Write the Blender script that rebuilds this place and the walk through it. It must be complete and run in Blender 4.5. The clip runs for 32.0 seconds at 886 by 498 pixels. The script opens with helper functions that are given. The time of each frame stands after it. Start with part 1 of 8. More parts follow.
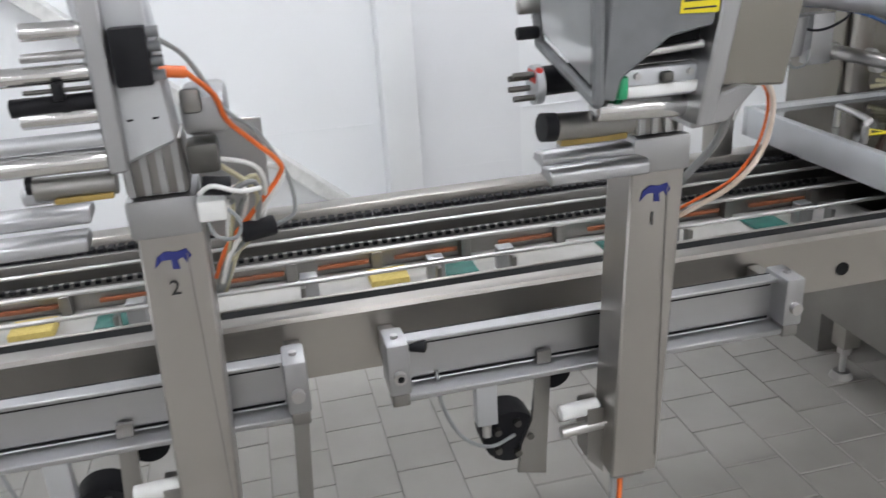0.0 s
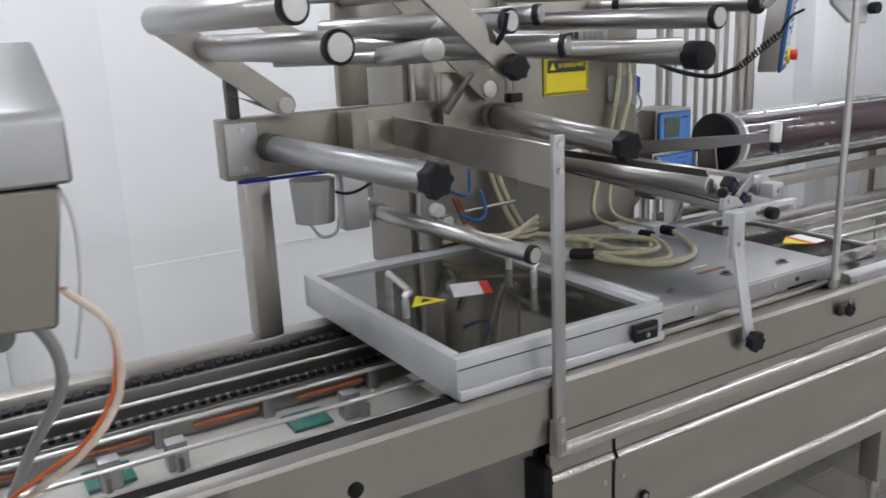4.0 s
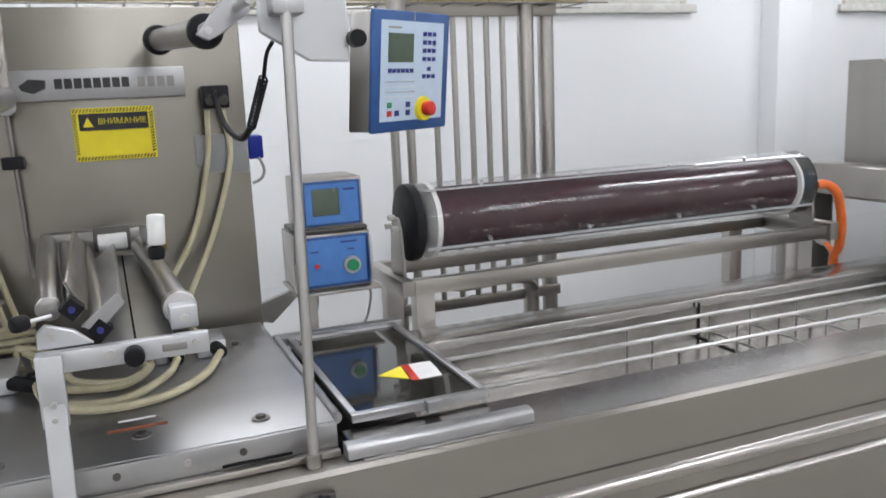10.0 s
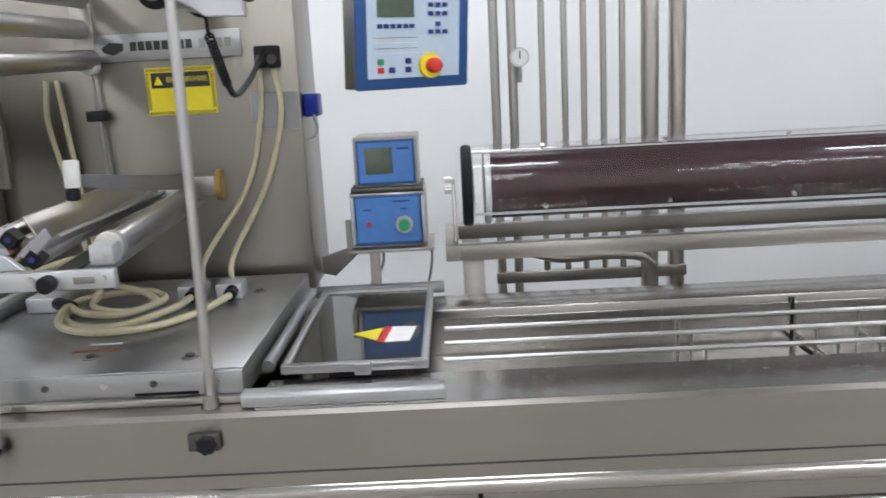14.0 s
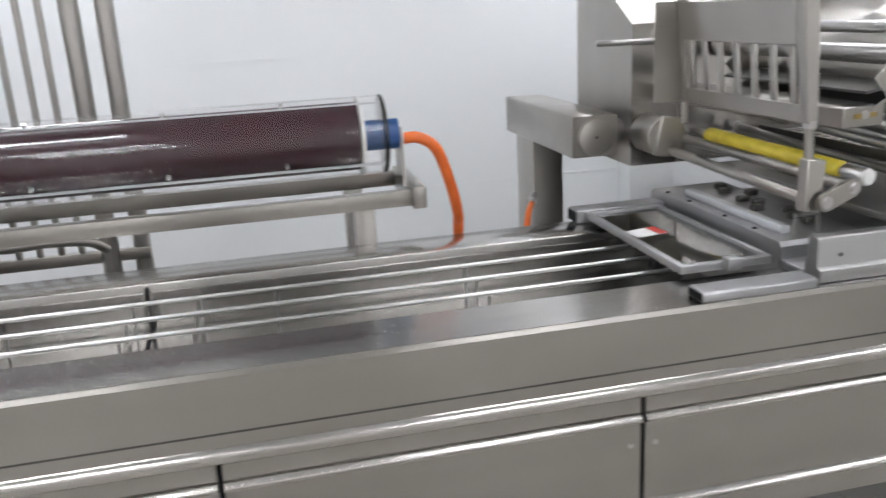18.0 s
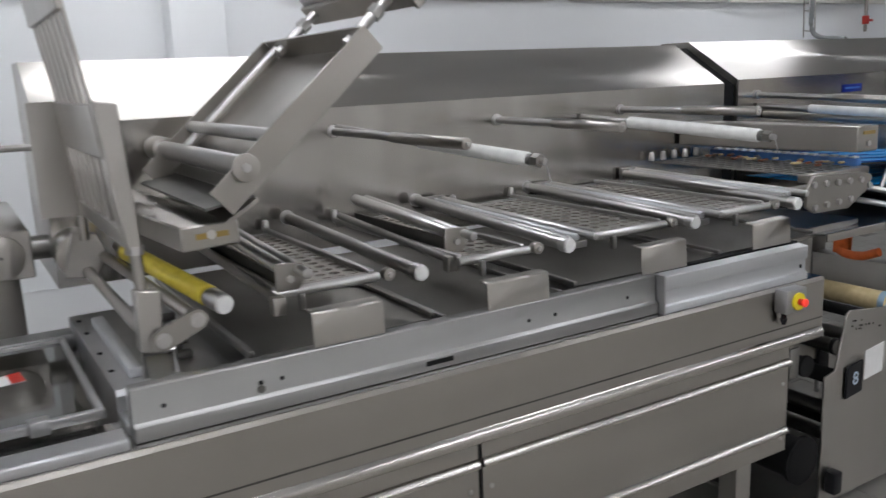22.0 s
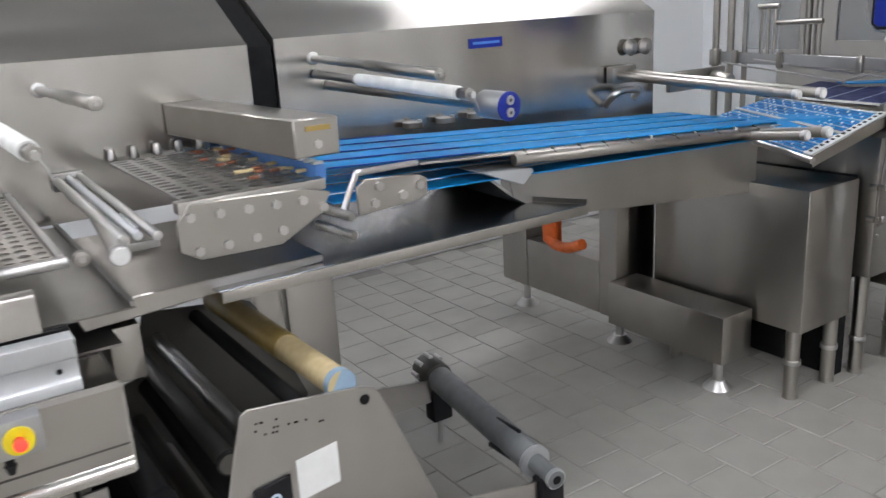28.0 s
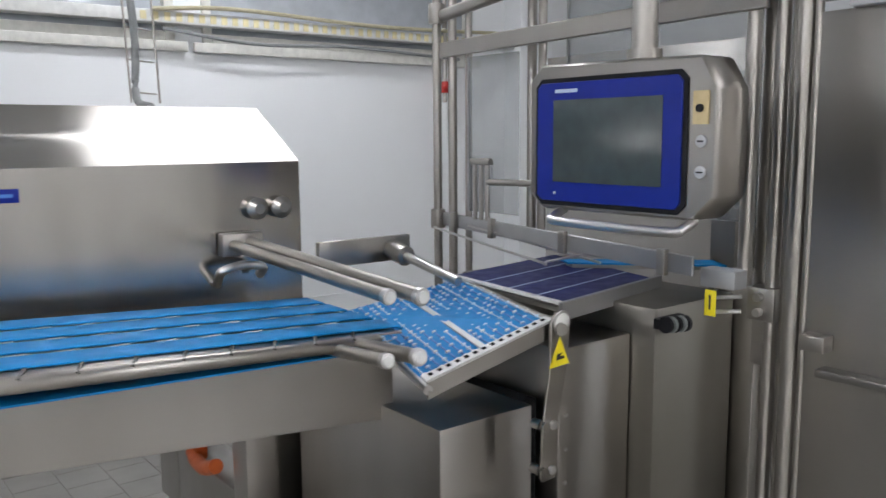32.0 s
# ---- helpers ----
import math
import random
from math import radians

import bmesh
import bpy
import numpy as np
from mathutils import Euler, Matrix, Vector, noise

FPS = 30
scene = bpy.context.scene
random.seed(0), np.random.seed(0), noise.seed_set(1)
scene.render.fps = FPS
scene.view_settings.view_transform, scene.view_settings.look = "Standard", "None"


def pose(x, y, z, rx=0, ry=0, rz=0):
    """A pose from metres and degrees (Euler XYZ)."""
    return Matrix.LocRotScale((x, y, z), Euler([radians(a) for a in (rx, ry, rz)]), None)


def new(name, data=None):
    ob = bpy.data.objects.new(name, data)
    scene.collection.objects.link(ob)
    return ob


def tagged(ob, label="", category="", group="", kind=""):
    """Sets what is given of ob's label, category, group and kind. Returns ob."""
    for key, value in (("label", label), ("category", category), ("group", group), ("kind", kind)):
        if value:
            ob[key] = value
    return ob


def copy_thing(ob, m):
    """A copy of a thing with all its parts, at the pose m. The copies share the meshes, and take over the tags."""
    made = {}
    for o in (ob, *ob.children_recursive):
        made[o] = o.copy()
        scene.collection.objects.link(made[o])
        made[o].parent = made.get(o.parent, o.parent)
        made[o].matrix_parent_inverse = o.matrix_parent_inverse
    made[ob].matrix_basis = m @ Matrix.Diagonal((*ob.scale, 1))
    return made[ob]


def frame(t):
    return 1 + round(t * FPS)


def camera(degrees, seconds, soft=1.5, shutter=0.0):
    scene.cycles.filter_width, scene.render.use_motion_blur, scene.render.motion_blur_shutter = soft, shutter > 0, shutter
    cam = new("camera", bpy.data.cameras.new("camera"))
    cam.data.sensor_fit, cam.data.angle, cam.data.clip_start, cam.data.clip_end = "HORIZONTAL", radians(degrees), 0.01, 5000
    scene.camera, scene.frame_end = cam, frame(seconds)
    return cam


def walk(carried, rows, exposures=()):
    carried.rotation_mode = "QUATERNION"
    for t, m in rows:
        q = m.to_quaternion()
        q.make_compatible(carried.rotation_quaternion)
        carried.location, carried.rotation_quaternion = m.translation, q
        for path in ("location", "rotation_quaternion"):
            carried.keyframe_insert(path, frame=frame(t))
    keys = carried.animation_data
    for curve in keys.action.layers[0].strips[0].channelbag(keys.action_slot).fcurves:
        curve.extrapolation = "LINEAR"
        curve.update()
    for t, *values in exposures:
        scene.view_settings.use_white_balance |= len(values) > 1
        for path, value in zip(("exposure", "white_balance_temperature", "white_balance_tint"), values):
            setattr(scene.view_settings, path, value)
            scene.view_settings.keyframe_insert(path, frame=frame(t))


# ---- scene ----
# the camera and its walk
cam = camera(56.46, 32.0, soft=1.5, shutter=0.5)
PATH = [
    (0.0, -0.045, -0.139, 1.681, 67.74, 3.29, -13.67),
    (0.5, -0.011, -0.125, 1.677, 68.82, 3.23, -16.93),
    (1.0, 0.052, -0.121, 1.686, 70.15, 3.31, -18.67),
    (1.5, 0.152, -0.105, 1.692, 72.05, 3.16, -20.21),
    (2.0, 0.255, -0.101, 1.689, 73.69, 2.98, -22.67),
    (2.5, 0.362, -0.028, 1.685, 73.19, 2.52, -27.03),
    (3.0, 0.472, 0.070, 1.689, 73.85, 2.24, -30.22),
    (3.5, 0.587, 0.095, 1.677, 74.63, 2.75, -31.48),
    (5.5, 0.969, -0.005, 1.694, 77.07, 0.92, -32.40),
    (6.0, 1.079, 0.078, 1.633, 70.45, 1.74, -34.65),
    (6.5, 1.252, 0.182, 1.585, 67.44, 1.72, -34.62),
    (7.0, 1.431, 0.187, 1.576, 67.02, 2.40, -34.16),
    (7.5, 1.658, 0.105, 1.581, 68.58, 2.66, -31.38),
    (8.0, 1.831, 0.054, 1.591, 70.44, 2.27, -32.75),
    (8.5, 2.032, 0.111, 1.593, 72.86, 1.39, -33.08),
    (9.0, 2.215, 0.145, 1.598, 73.65, 3.01, -32.86),
    (9.5, 2.391, 0.081, 1.608, 76.41, 3.29, -28.05),
    (10.0, 2.538, 0.015, 1.607, 79.10, 2.43, -22.56),
    (10.5, 2.638, -0.005, 1.597, 80.94, 3.28, -18.27),
    (11.0, 2.720, 0.075, 1.577, 80.39, 2.30, -10.35),
    (11.5, 2.804, 0.107, 1.585, 80.11, 1.77, -1.54),
    (12.0, 2.905, 0.042, 1.596, 80.60, 2.32, 4.10),
    (12.5, 3.007, -0.020, 1.592, 80.96, 1.88, 7.12),
    (13.0, 3.087, -0.086, 1.579, 80.96, 2.35, 5.13),
    (13.5, 3.193, -0.058, 1.543, 79.41, 3.37, 0.32),
    (15.5, 3.788, -0.166, 1.556, 76.61, 1.82, 1.14),
    (16.0, 3.873, -0.181, 1.554, 76.11, 2.00, -3.02),
    (16.5, 3.996, -0.118, 1.552, 74.85, 2.20, -7.23),
    (17.0, 4.157, -0.059, 1.566, 74.46, 2.45, -9.43),
    (17.5, 4.339, -0.052, 1.557, 73.62, 3.75, -11.72),
    (18.0, 4.557, -0.086, 1.567, 73.67, 3.05, -12.90),
    (18.5, 4.708, -0.134, 1.561, 74.55, 3.04, -15.86),
    (19.0, 4.852, -0.076, 1.549, 75.23, 3.70, -19.06),
    (19.5, 4.962, 0.019, 1.578, 76.59, 3.80, -22.44),
    (20.0, 5.044, 0.025, 1.590, 78.55, 3.92, -23.61),
    (20.5, 5.160, -0.029, 1.604, 79.30, 3.93, -22.32),
    (21.0, 5.271, -0.101, 1.600, 80.32, 3.07, -23.17),
    (21.5, 5.363, -0.139, 1.587, 79.75, 3.08, -27.62),
    (22.0, 5.510, -0.076, 1.572, 78.08, 2.40, -31.39),
    (22.5, 5.682, -0.019, 1.591, 77.33, 1.67, -32.18),
    (23.0, 5.826, -0.059, 1.585, 77.27, 2.84, -30.91),
    (23.5, 5.972, -0.153, 1.585, 76.40, 2.41, -29.84),
    (24.0, 6.073, -0.188, 1.584, 75.35, 2.83, -31.55),
    (24.5, 6.231, -0.131, 1.568, 73.67, 2.45, -34.17),
    (25.0, 6.409, -0.056, 1.574, 73.71, 3.60, -36.36),
    (25.5, 6.598, -0.050, 1.570, 73.74, 3.96, -36.51),
    (26.0, 6.782, -0.110, 1.583, 73.72, 3.09, -35.69),
    (26.5, 6.930, -0.114, 1.573, 73.83, 3.60, -36.19),
    (28.5, 7.695, -0.120, 1.565, 73.05, 3.01, -33.45),
    (29.0, 7.882, -0.039, 1.550, 71.71, 2.45, -34.56),
    (29.5, 8.070, 0.007, 1.548, 70.60, 3.62, -36.40),
    (30.0, 8.281, -0.037, 1.554, 72.67, 3.18, -35.58),
    (30.5, 8.481, -0.108, 1.563, 75.57, 1.58, -34.65),
    (31.0, 8.637, -0.053, 1.555, 78.17, 0.32, -36.77),
    (31.5, 8.790, 0.017, 1.591, 80.90, 0.54, -38.63),
    (32.0, 8.987, 0.028, 1.576, 82.12, 0.40, -38.30),
]
EXPOSURES = [(0.0, -0.06, 6500, 10), (1.0, -0.12, 6500, 10), (2.0, -0.28, 6500, 10), (3.5, -0.29, 6500, 10), (5.5, 0.12, 6500, 10), (6.0, 0.16, 6500, 10),
             (7.0, 0.28, 6500, 10), (8.0, -0.08, 6500, 10), (9.0, -0.08, 6500, 10), (10.0, -0.1, 6500, 10), (12.0, -0.16, 6500, 10), (13.5, -0.08, 6500, 10), (16.0, -0.06, 6350, 3),
             (17.0, 0.02, 6500, 10), (19.0, 0.02, 6500, 10), (20.0, -0.1, 6500, 10), (21.0, -0.28, 6500, 10), (22.0, -0.46, 6500, 10), (23.0, 0.03, 6500, 10),
             (24.0, -0.2, 6500, 10), (26.5, -0.1, 6500, 10), (28.5, 0.32, 6500, 10), (29.0, 0.32, 6500, 10), (30.0, 0.18, 6250, 2), (31.0, -0.42, 6500, 10),
             (31.5, -0.12, 6500, 10), (32.0, 0.1, 6500, 10)]
walk(cam, [(t, pose(x, y, z, rx, ry, rz)) for t, x, y, z, rx, ry, rz in PATH], EXPOSURES)

# world: a dim neutral fill behind the closed room
world = bpy.data.worlds.new("world")
world.use_nodes = True
world.node_tree.nodes["Background"].inputs[0].default_value = (0.75, 0.85, 1.0, 1)
world.node_tree.nodes["Background"].inputs[1].default_value = 0.05
scene.world = world

# ---- materials ----
def base_mat(name):
    m = bpy.data.materials.new(name)
    m.use_nodes = True
    return m, m.node_tree.nodes, m.node_tree.links, m.node_tree.nodes["Principled BSDF"]


def link_noise(nodes, links, scale, stretch=(1, 1, 1), detail=4):
    co = nodes.new("ShaderNodeTexCoord")
    mp = nodes.new("ShaderNodeMapping")
    mp.inputs["Scale"].default_value = stretch
    nz = nodes.new("ShaderNodeTexNoise")
    nz.inputs["Scale"].default_value = scale
    nz.inputs["Detail"].default_value = detail
    links.new(co.outputs["Object"], mp.inputs["Vector"])
    links.new(mp.outputs["Vector"], nz.inputs["Vector"])
    return nz.outputs["Fac"]


def remap(nodes, links, src, a, b, lo=0.3, hi=0.7):
    r = nodes.new("ShaderNodeMapRange")
    r.inputs["From Min"].default_value, r.inputs["From Max"].default_value = lo, hi
    r.inputs["To Min"].default_value, r.inputs["To Max"].default_value = a, b
    links.new(src, r.inputs["Value"])
    return r.outputs["Result"]


def two_tone(nodes, links, fac, c1, c2):
    mx = nodes.new("ShaderNodeMix")
    mx.data_type = "RGBA"
    mx.inputs["A"].default_value, mx.inputs["B"].default_value = (*c1, 1), (*c2, 1)
    links.new(fac, mx.inputs["Factor"])
    return mx.outputs["Result"]


def metal(name, c1, c2, rough, spread=0.08, grain=(1, 1, 1), bump=0.02, scale=90, metallic=1.0, wave=0.02, brush=0.0):
    """Sheet metal: grain lines, wiped smears and streaked reflections, blotches and a slight buckle."""
    m, nodes, links, bs = base_mat(name)
    blot = link_noise(nodes, links, 3.5, detail=3)
    smear = link_noise(nodes, links, 5.0, tuple(0.35 if g < 1 else 2.2 for g in grain) if min(grain) < 1 else (1, 1, 1), detail=0)
    fine = link_noise(nodes, links, scale * 0.3, grain, detail=1)
    both = nodes.new("ShaderNodeMath")
    both.operation = "MULTIPLY_ADD"
    both.inputs[1].default_value = 0.5
    links.new(blot, both.inputs[0])
    half = nodes.new("ShaderNodeMath")
    half.operation = "MULTIPLY"
    half.inputs[1].default_value = 0.5
    links.new(smear, half.inputs[0])
    links.new(half.outputs[0], both.inputs[2])
    links.new(two_tone(nodes, links, remap(nodes, links, both.outputs[0], 0, 1, 0.2, 0.8), c1, c2), bs.inputs["Base Color"])
    add = nodes.new("ShaderNodeMath")
    add.operation = "ADD"
    links.new(remap(nodes, links, fine, rough - spread * 0.1, rough + spread * 0.1), add.inputs[0])
    links.new(remap(nodes, links, smear, -spread * 0.15, spread * 0.15), add.inputs[1])
    links.new(add.outputs[0], bs.inputs["Roughness"])
    buckle = link_noise(nodes, links, 2.6, detail=1)
    b0 = nodes.new("ShaderNodeBump")
    b0.inputs["Strength"].default_value = wave
    b0.inputs["Distance"].default_value = 0.012
    links.new(buckle, b0.inputs["Height"])
    links.new(b0.outputs["Normal"], bs.inputs["Normal"])
    if brush > 0:
        tan = nodes.new("ShaderNodeTangent")
        tan.direction_type, tan.axis = "RADIAL", "Z"
        links.new(tan.outputs[0], bs.inputs["Tangent"])
        bs.inputs["Anisotropic"].default_value = brush
        bs.inputs["Anisotropic Rotation"].default_value = 0.25
    bs.inputs["Metallic"].default_value = metallic
    return m


def plain(name, c1, c2=None, rough=0.45, scale=25, bump=0.03, spec=0.5, coat=0.0):
    m, nodes, links, bs = base_mat(name)
    c2 = c2 or tuple(v * 0.82 for v in c1)
    nz = link_noise(nodes, links, scale, detail=5)
    links.new(two_tone(nodes, links, remap(nodes, links, nz, 0, 1), c1, c2), bs.inputs["Base Color"])
    links.new(remap(nodes, links, nz, rough - 0.06, rough + 0.08), bs.inputs["Roughness"])
    bp = nodes.new("ShaderNodeBump")
    bp.inputs["Strength"].default_value = bump * 4
    bp.inputs["Distance"].default_value = 0.001
    links.new(nz, bp.inputs["Height"])
    links.new(bp.outputs["Normal"], bs.inputs["Normal"])
    bs.inputs["Specular IOR Level"].default_value = spec
    bs.inputs["Coat Weight"].default_value = coat
    return m


def clear(name, colour, rough, haze):
    """Clear plastic: see-through, a share of milky scatter, and a true surface gloss."""
    m, nodes, links, bs = base_mat(name)
    out = nodes["Material Output"]
    nodes.remove(bs)
    thin = nodes.new("ShaderNodeBsdfTransparent")
    milk = nodes.new("ShaderNodeBsdfDiffuse")
    milk.inputs["Color"].default_value = (*colour, 1)
    body = nodes.new("ShaderNodeMixShader")
    nz = link_noise(nodes, links, 6, detail=5)
    links.new(remap(nodes, links, nz, haze * 0.85, min(1.0, haze * 1.1)), body.inputs[0])
    links.new(thin.outputs[0], body.inputs[1])
    links.new(milk.outputs[0], body.inputs[2])
    gloss = nodes.new("ShaderNodeBsdfGlossy")
    gloss.inputs["Roughness"].default_value = rough
    gloss.inputs["Color"].default_value = (1, 1, 1, 1)
    face = nodes.new("ShaderNodeLayerWeight")
    face.inputs["Blend"].default_value = 0.5
    steep = nodes.new("ShaderNodeMath")
    steep.operation = "POWER"
    steep.inputs[1].default_value = 4.5
    links.new(face.outputs["Facing"], steep.inputs[0])
    share = nodes.new("ShaderNodeMath")
    share.operation = "MULTIPLY_ADD"
    share.inputs[1].default_value, share.inputs[2].default_value = 0.9, 0.050
    links.new(steep.outputs[0], share.inputs[0])
    top_ = nodes.new("ShaderNodeMixShader")
    links.new(share.outputs[0], top_.inputs[0])
    links.new(body.outputs[0], top_.inputs[1])
    links.new(gloss.outputs[0], top_.inputs[2])
    links.new(top_.outputs[0], out.inputs["Surface"])
    return m


def glow(name, colour, strength):
    m, nodes, links, bs = base_mat(name)
    bs.inputs["Base Color"].default_value = (*colour, 1)
    bs.inputs["Emission Color"].default_value = (*colour, 1)
    bs.inputs["Emission Strength"].default_value = strength
    return m


STEEL = metal("brushed_steel", (0.412, 0.390, 0.360), (0.345, 0.325, 0.298), 0.305, 0.05, (0.6, 9, 9), 0.02, brush=0.8)
# lighter and smoother than the panels, to lift the bead highlights
BEAD = metal("highlight_bead_steel", (0.52, 0.50, 0.475), (0.45, 0.43, 0.405), 0.20, 0.02, (0.6, 9, 9), 0.02)
STEEL_V = metal("brushed_steel_upright", (0.45, 0.43, 0.403), (0.385, 0.365, 0.34), 0.31, 0.05, (9, 9, 0.6), 0.02, brush=0.8)
STEEL_BED = metal("smooth_bed_steel", (0.50, 0.485, 0.465), (0.43, 0.415, 0.395), 0.21, 0.02, (0.6, 9, 9), 0.02, brush=0.5)
# strong two-tone streaks: dirt smears plus rod reflections put into the colour
STEEL_HOOD = metal("hood_steel", (0.54, 0.52, 0.495), (0.38, 0.36, 0.335), 0.17, 0.02, (9, 9, 0.6), 0.02, brush=0.6, wave=0.05)
STEEL_WARM = metal("worn_or_warm_reflection_steel", (0.30, 0.282, 0.252), (0.245, 0.228, 0.20), 0.36, 0.05, (9, 9, 0.6), 0.02, brush=0.6)
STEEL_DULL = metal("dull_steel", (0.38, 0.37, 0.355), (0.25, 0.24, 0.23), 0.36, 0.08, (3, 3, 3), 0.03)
STEEL_RAIL = metal("dull_rail_aluminium", (0.34, 0.335, 0.33), (0.26, 0.255, 0.25), 0.42, 0.05, (0.6, 9, 9), 0.02)
# pan colour darkened for the shadow of the perforated trays above
STEEL_PAN = metal("shaded_pan_steel", (0.30, 0.29, 0.275), (0.17, 0.163, 0.152), 0.38, 0.08, (3, 3, 3), 0.03)
# drip tray: dark bluish reflection tone put into the colour
STEEL_SHADE = metal("bluish_shade_sheet", (0.40, 0.42, 0.45), (0.26, 0.275, 0.30), 0.21, 0.02, (0.6, 9, 9), 0.02)
# worn dark parts, and insides whose shade is put into the colour
STEEL_DARK = metal("dark_worn_shaded_steel", (0.18, 0.175, 0.165), (0.08, 0.077, 0.072), 0.45, 0.12, (2, 2, 2), 0.06)
POLISH = metal("polished_steel", (0.64, 0.63, 0.62), (0.50, 0.49, 0.48), 0.30, 0.02, (1, 1, 1), 0.01)
CHROME = metal("bright_roller", (0.72, 0.71, 0.70), (0.62, 0.61, 0.60), 0.19, 0.02, (1, 1, 1), 0.01)
ALU = metal("anodised_aluminium", (0.46, 0.46, 0.465), (0.38, 0.38, 0.385), 0.40, 0.05, (0.6, 9, 9), 0.015)
ALU_WHITE = metal("pale_aluminium", (0.58, 0.59, 0.605), (0.50, 0.51, 0.525), 0.44, 0.05, (0.6, 9, 9), 0.01, metallic=0.7)
ROLLER = metal("grey_roller", (0.50, 0.49, 0.48), (0.36, 0.35, 0.34), 0.30, 0.02, (2, 2, 2), 0.02)
GREY_PAINT = plain("grey_paint", (0.17, 0.176, 0.182), rough=0.4)
BLACK = plain("black_plastic", (0.008, 0.008, 0.010), (0.014, 0.014, 0.016), rough=0.5, spec=0.2)
RUBBER = plain("black_rubber", (0.006, 0.006, 0.007), (0.014, 0.014, 0.014), rough=0.8, spec=0.15)
WHITE = plain("white_plastic", (0.78, 0.78, 0.76), rough=0.45)
CABLE = plain("beige_hose", (0.52, 0.48, 0.33), (0.42, 0.38, 0.25), rough=0.5)
CABLE_GREY = plain("grey_cable", (0.28, 0.29, 0.29), rough=0.5)
ORANGE = plain("orange_hose", (0.80, 0.17, 0.03), (0.66, 0.12, 0.02), rough=0.4)
BLUE = plain("blue_housing", (0.018, 0.085, 0.27), (0.016, 0.07, 0.22), rough=0.4)
CORE_BLUE = plain("pale_blue_plug", (0.30, 0.42, 0.55), (0.24, 0.35, 0.47), rough=0.5)
BLUE_LIGHT = plain("light_blue_panel", (0.075, 0.22, 0.56), (0.065, 0.19, 0.50), rough=0.4)
BLUE_DEEP = plain("deep_blue_frame", (0.005, 0.020, 0.24), (0.005, 0.018, 0.22), rough=0.35, bump=0.0, spec=0.3)
PANEL_PALE = plain("pale_blue_keypad", (0.52, 0.62, 0.74), (0.48, 0.58, 0.70), rough=0.4)
BELT = plain("blue_belt", (0.002, 0.225, 0.56), (0.002, 0.195, 0.48), rough=0.5, scale=14, spec=0.22)
BELT_DEEP = plain("navy_belt", (0.006, 0.012, 0.10), (0.005, 0.010, 0.08), rough=0.5, spec=0.25)
YELLOW = plain("yellow_sign", (0.85, 0.72, 0.02), (0.78, 0.64, 0.02), rough=0.4)
YELLOW_ROLL = plain("yellow_sleeve", (0.62, 0.50, 0.05), (0.48, 0.38, 0.03), rough=0.5)
SPONGE = plain("yellow_sponge", (0.62, 0.50, 0.16), (0.52, 0.40, 0.12), rough=0.9, bump=0.3, scale=120)
RED = plain("red_plastic", (0.62, 0.03, 0.02), rough=0.35)
GREEN = plain("green_plastic", (0.02, 0.30, 0.13), rough=0.4)
PCB = plain("teal_plate", (0.02, 0.16, 0.13), (0.03, 0.10, 0.09), rough=0.4)
ORANGE_DULL = plain("worn_orange_strip", (0.34, 0.10, 0.035), (0.16, 0.06, 0.03), rough=0.55)
COPPER = plain("rusty_red_strip", (0.30, 0.10, 0.045), (0.12, 0.05, 0.03), rough=0.5)
PAPER = plain("white_paper", (0.78, 0.78, 0.77), (0.70, 0.70, 0.69), rough=0.7)
INK = plain("dark_ink", (0.03, 0.03, 0.03), rough=0.6)
CARD = plain("cardboard_core", (0.62, 0.50, 0.28), (0.52, 0.41, 0.22), rough=0.7, scale=40)
CARD_DARK = plain("amber_film", (0.36, 0.25, 0.07), (0.28, 0.19, 0.05), rough=0.35)
PALE_LEAD = plain("pale_lead", (0.72, 0.62, 0.54), (0.64, 0.50, 0.40), rough=0.5)
BED_SHEET = plain("greyed_plastic_sheet", (0.50, 0.49, 0.465), (0.36, 0.35, 0.325), rough=0.55, scale=6)
FOAM = plain("cream_cable_bundle", (0.78, 0.70, 0.42), (0.66, 0.58, 0.34), rough=0.6)
SCREEN = plain("grey_green_display", (0.10, 0.13, 0.10), (0.08, 0.11, 0.08), rough=0.2)
SCREEN_OFF = plain("dark_glass_display", (0.05, 0.07, 0.075), (0.04, 0.055, 0.06), rough=0.08)
LOGO = plain("dark_blue_mark", (0.02, 0.03, 0.20), rough=0.5)
WALL = plain("white_wall_panel", (0.89, 0.905, 0.92), (0.87, 0.885, 0.90), rough=0.35, scale=1.2, bump=0.01)
WALL_GREY = plain("pale_unseen_wall", (0.80, 0.79, 0.77), (0.76, 0.75, 0.73), rough=0.45, scale=3, bump=0.02)
WALL_TILE = plain("white_glazed_tile", (0.85, 0.86, 0.88), (0.84, 0.85, 0.87), rough=0.38, scale=5, bump=0.0)
WHITE_FRAME = plain("cream_window_frame", (0.76, 0.75, 0.70), rough=0.4)
GROUT = plain("grey_grout", (0.29, 0.278, 0.255), (0.23, 0.22, 0.20), rough=0.85, scale=8)
SMOKE = clear("smoked_acrylic", (0.022, 0.021, 0.017), 0.05, 0.80)
CLEAR = clear("clear_acrylic", (0.75, 0.78, 0.80), 0.03, 0.012)
HAZE = clear("hazy_acrylic", (0.36, 0.38, 0.39), 0.30, 0.35)
# milky colour replaces the light that is missing behind the panes
WINDOW_GLASS = clear("backlight_milk_glass", (0.50, 0.53, 0.57), 0.05, 0.85)
LAMP = glow("light_diffuser", (0.965, 0.985, 1.04), 21.0)
PILOT = glow("lit_red_button", (1.0, 0.06, 0.04), 0.6)


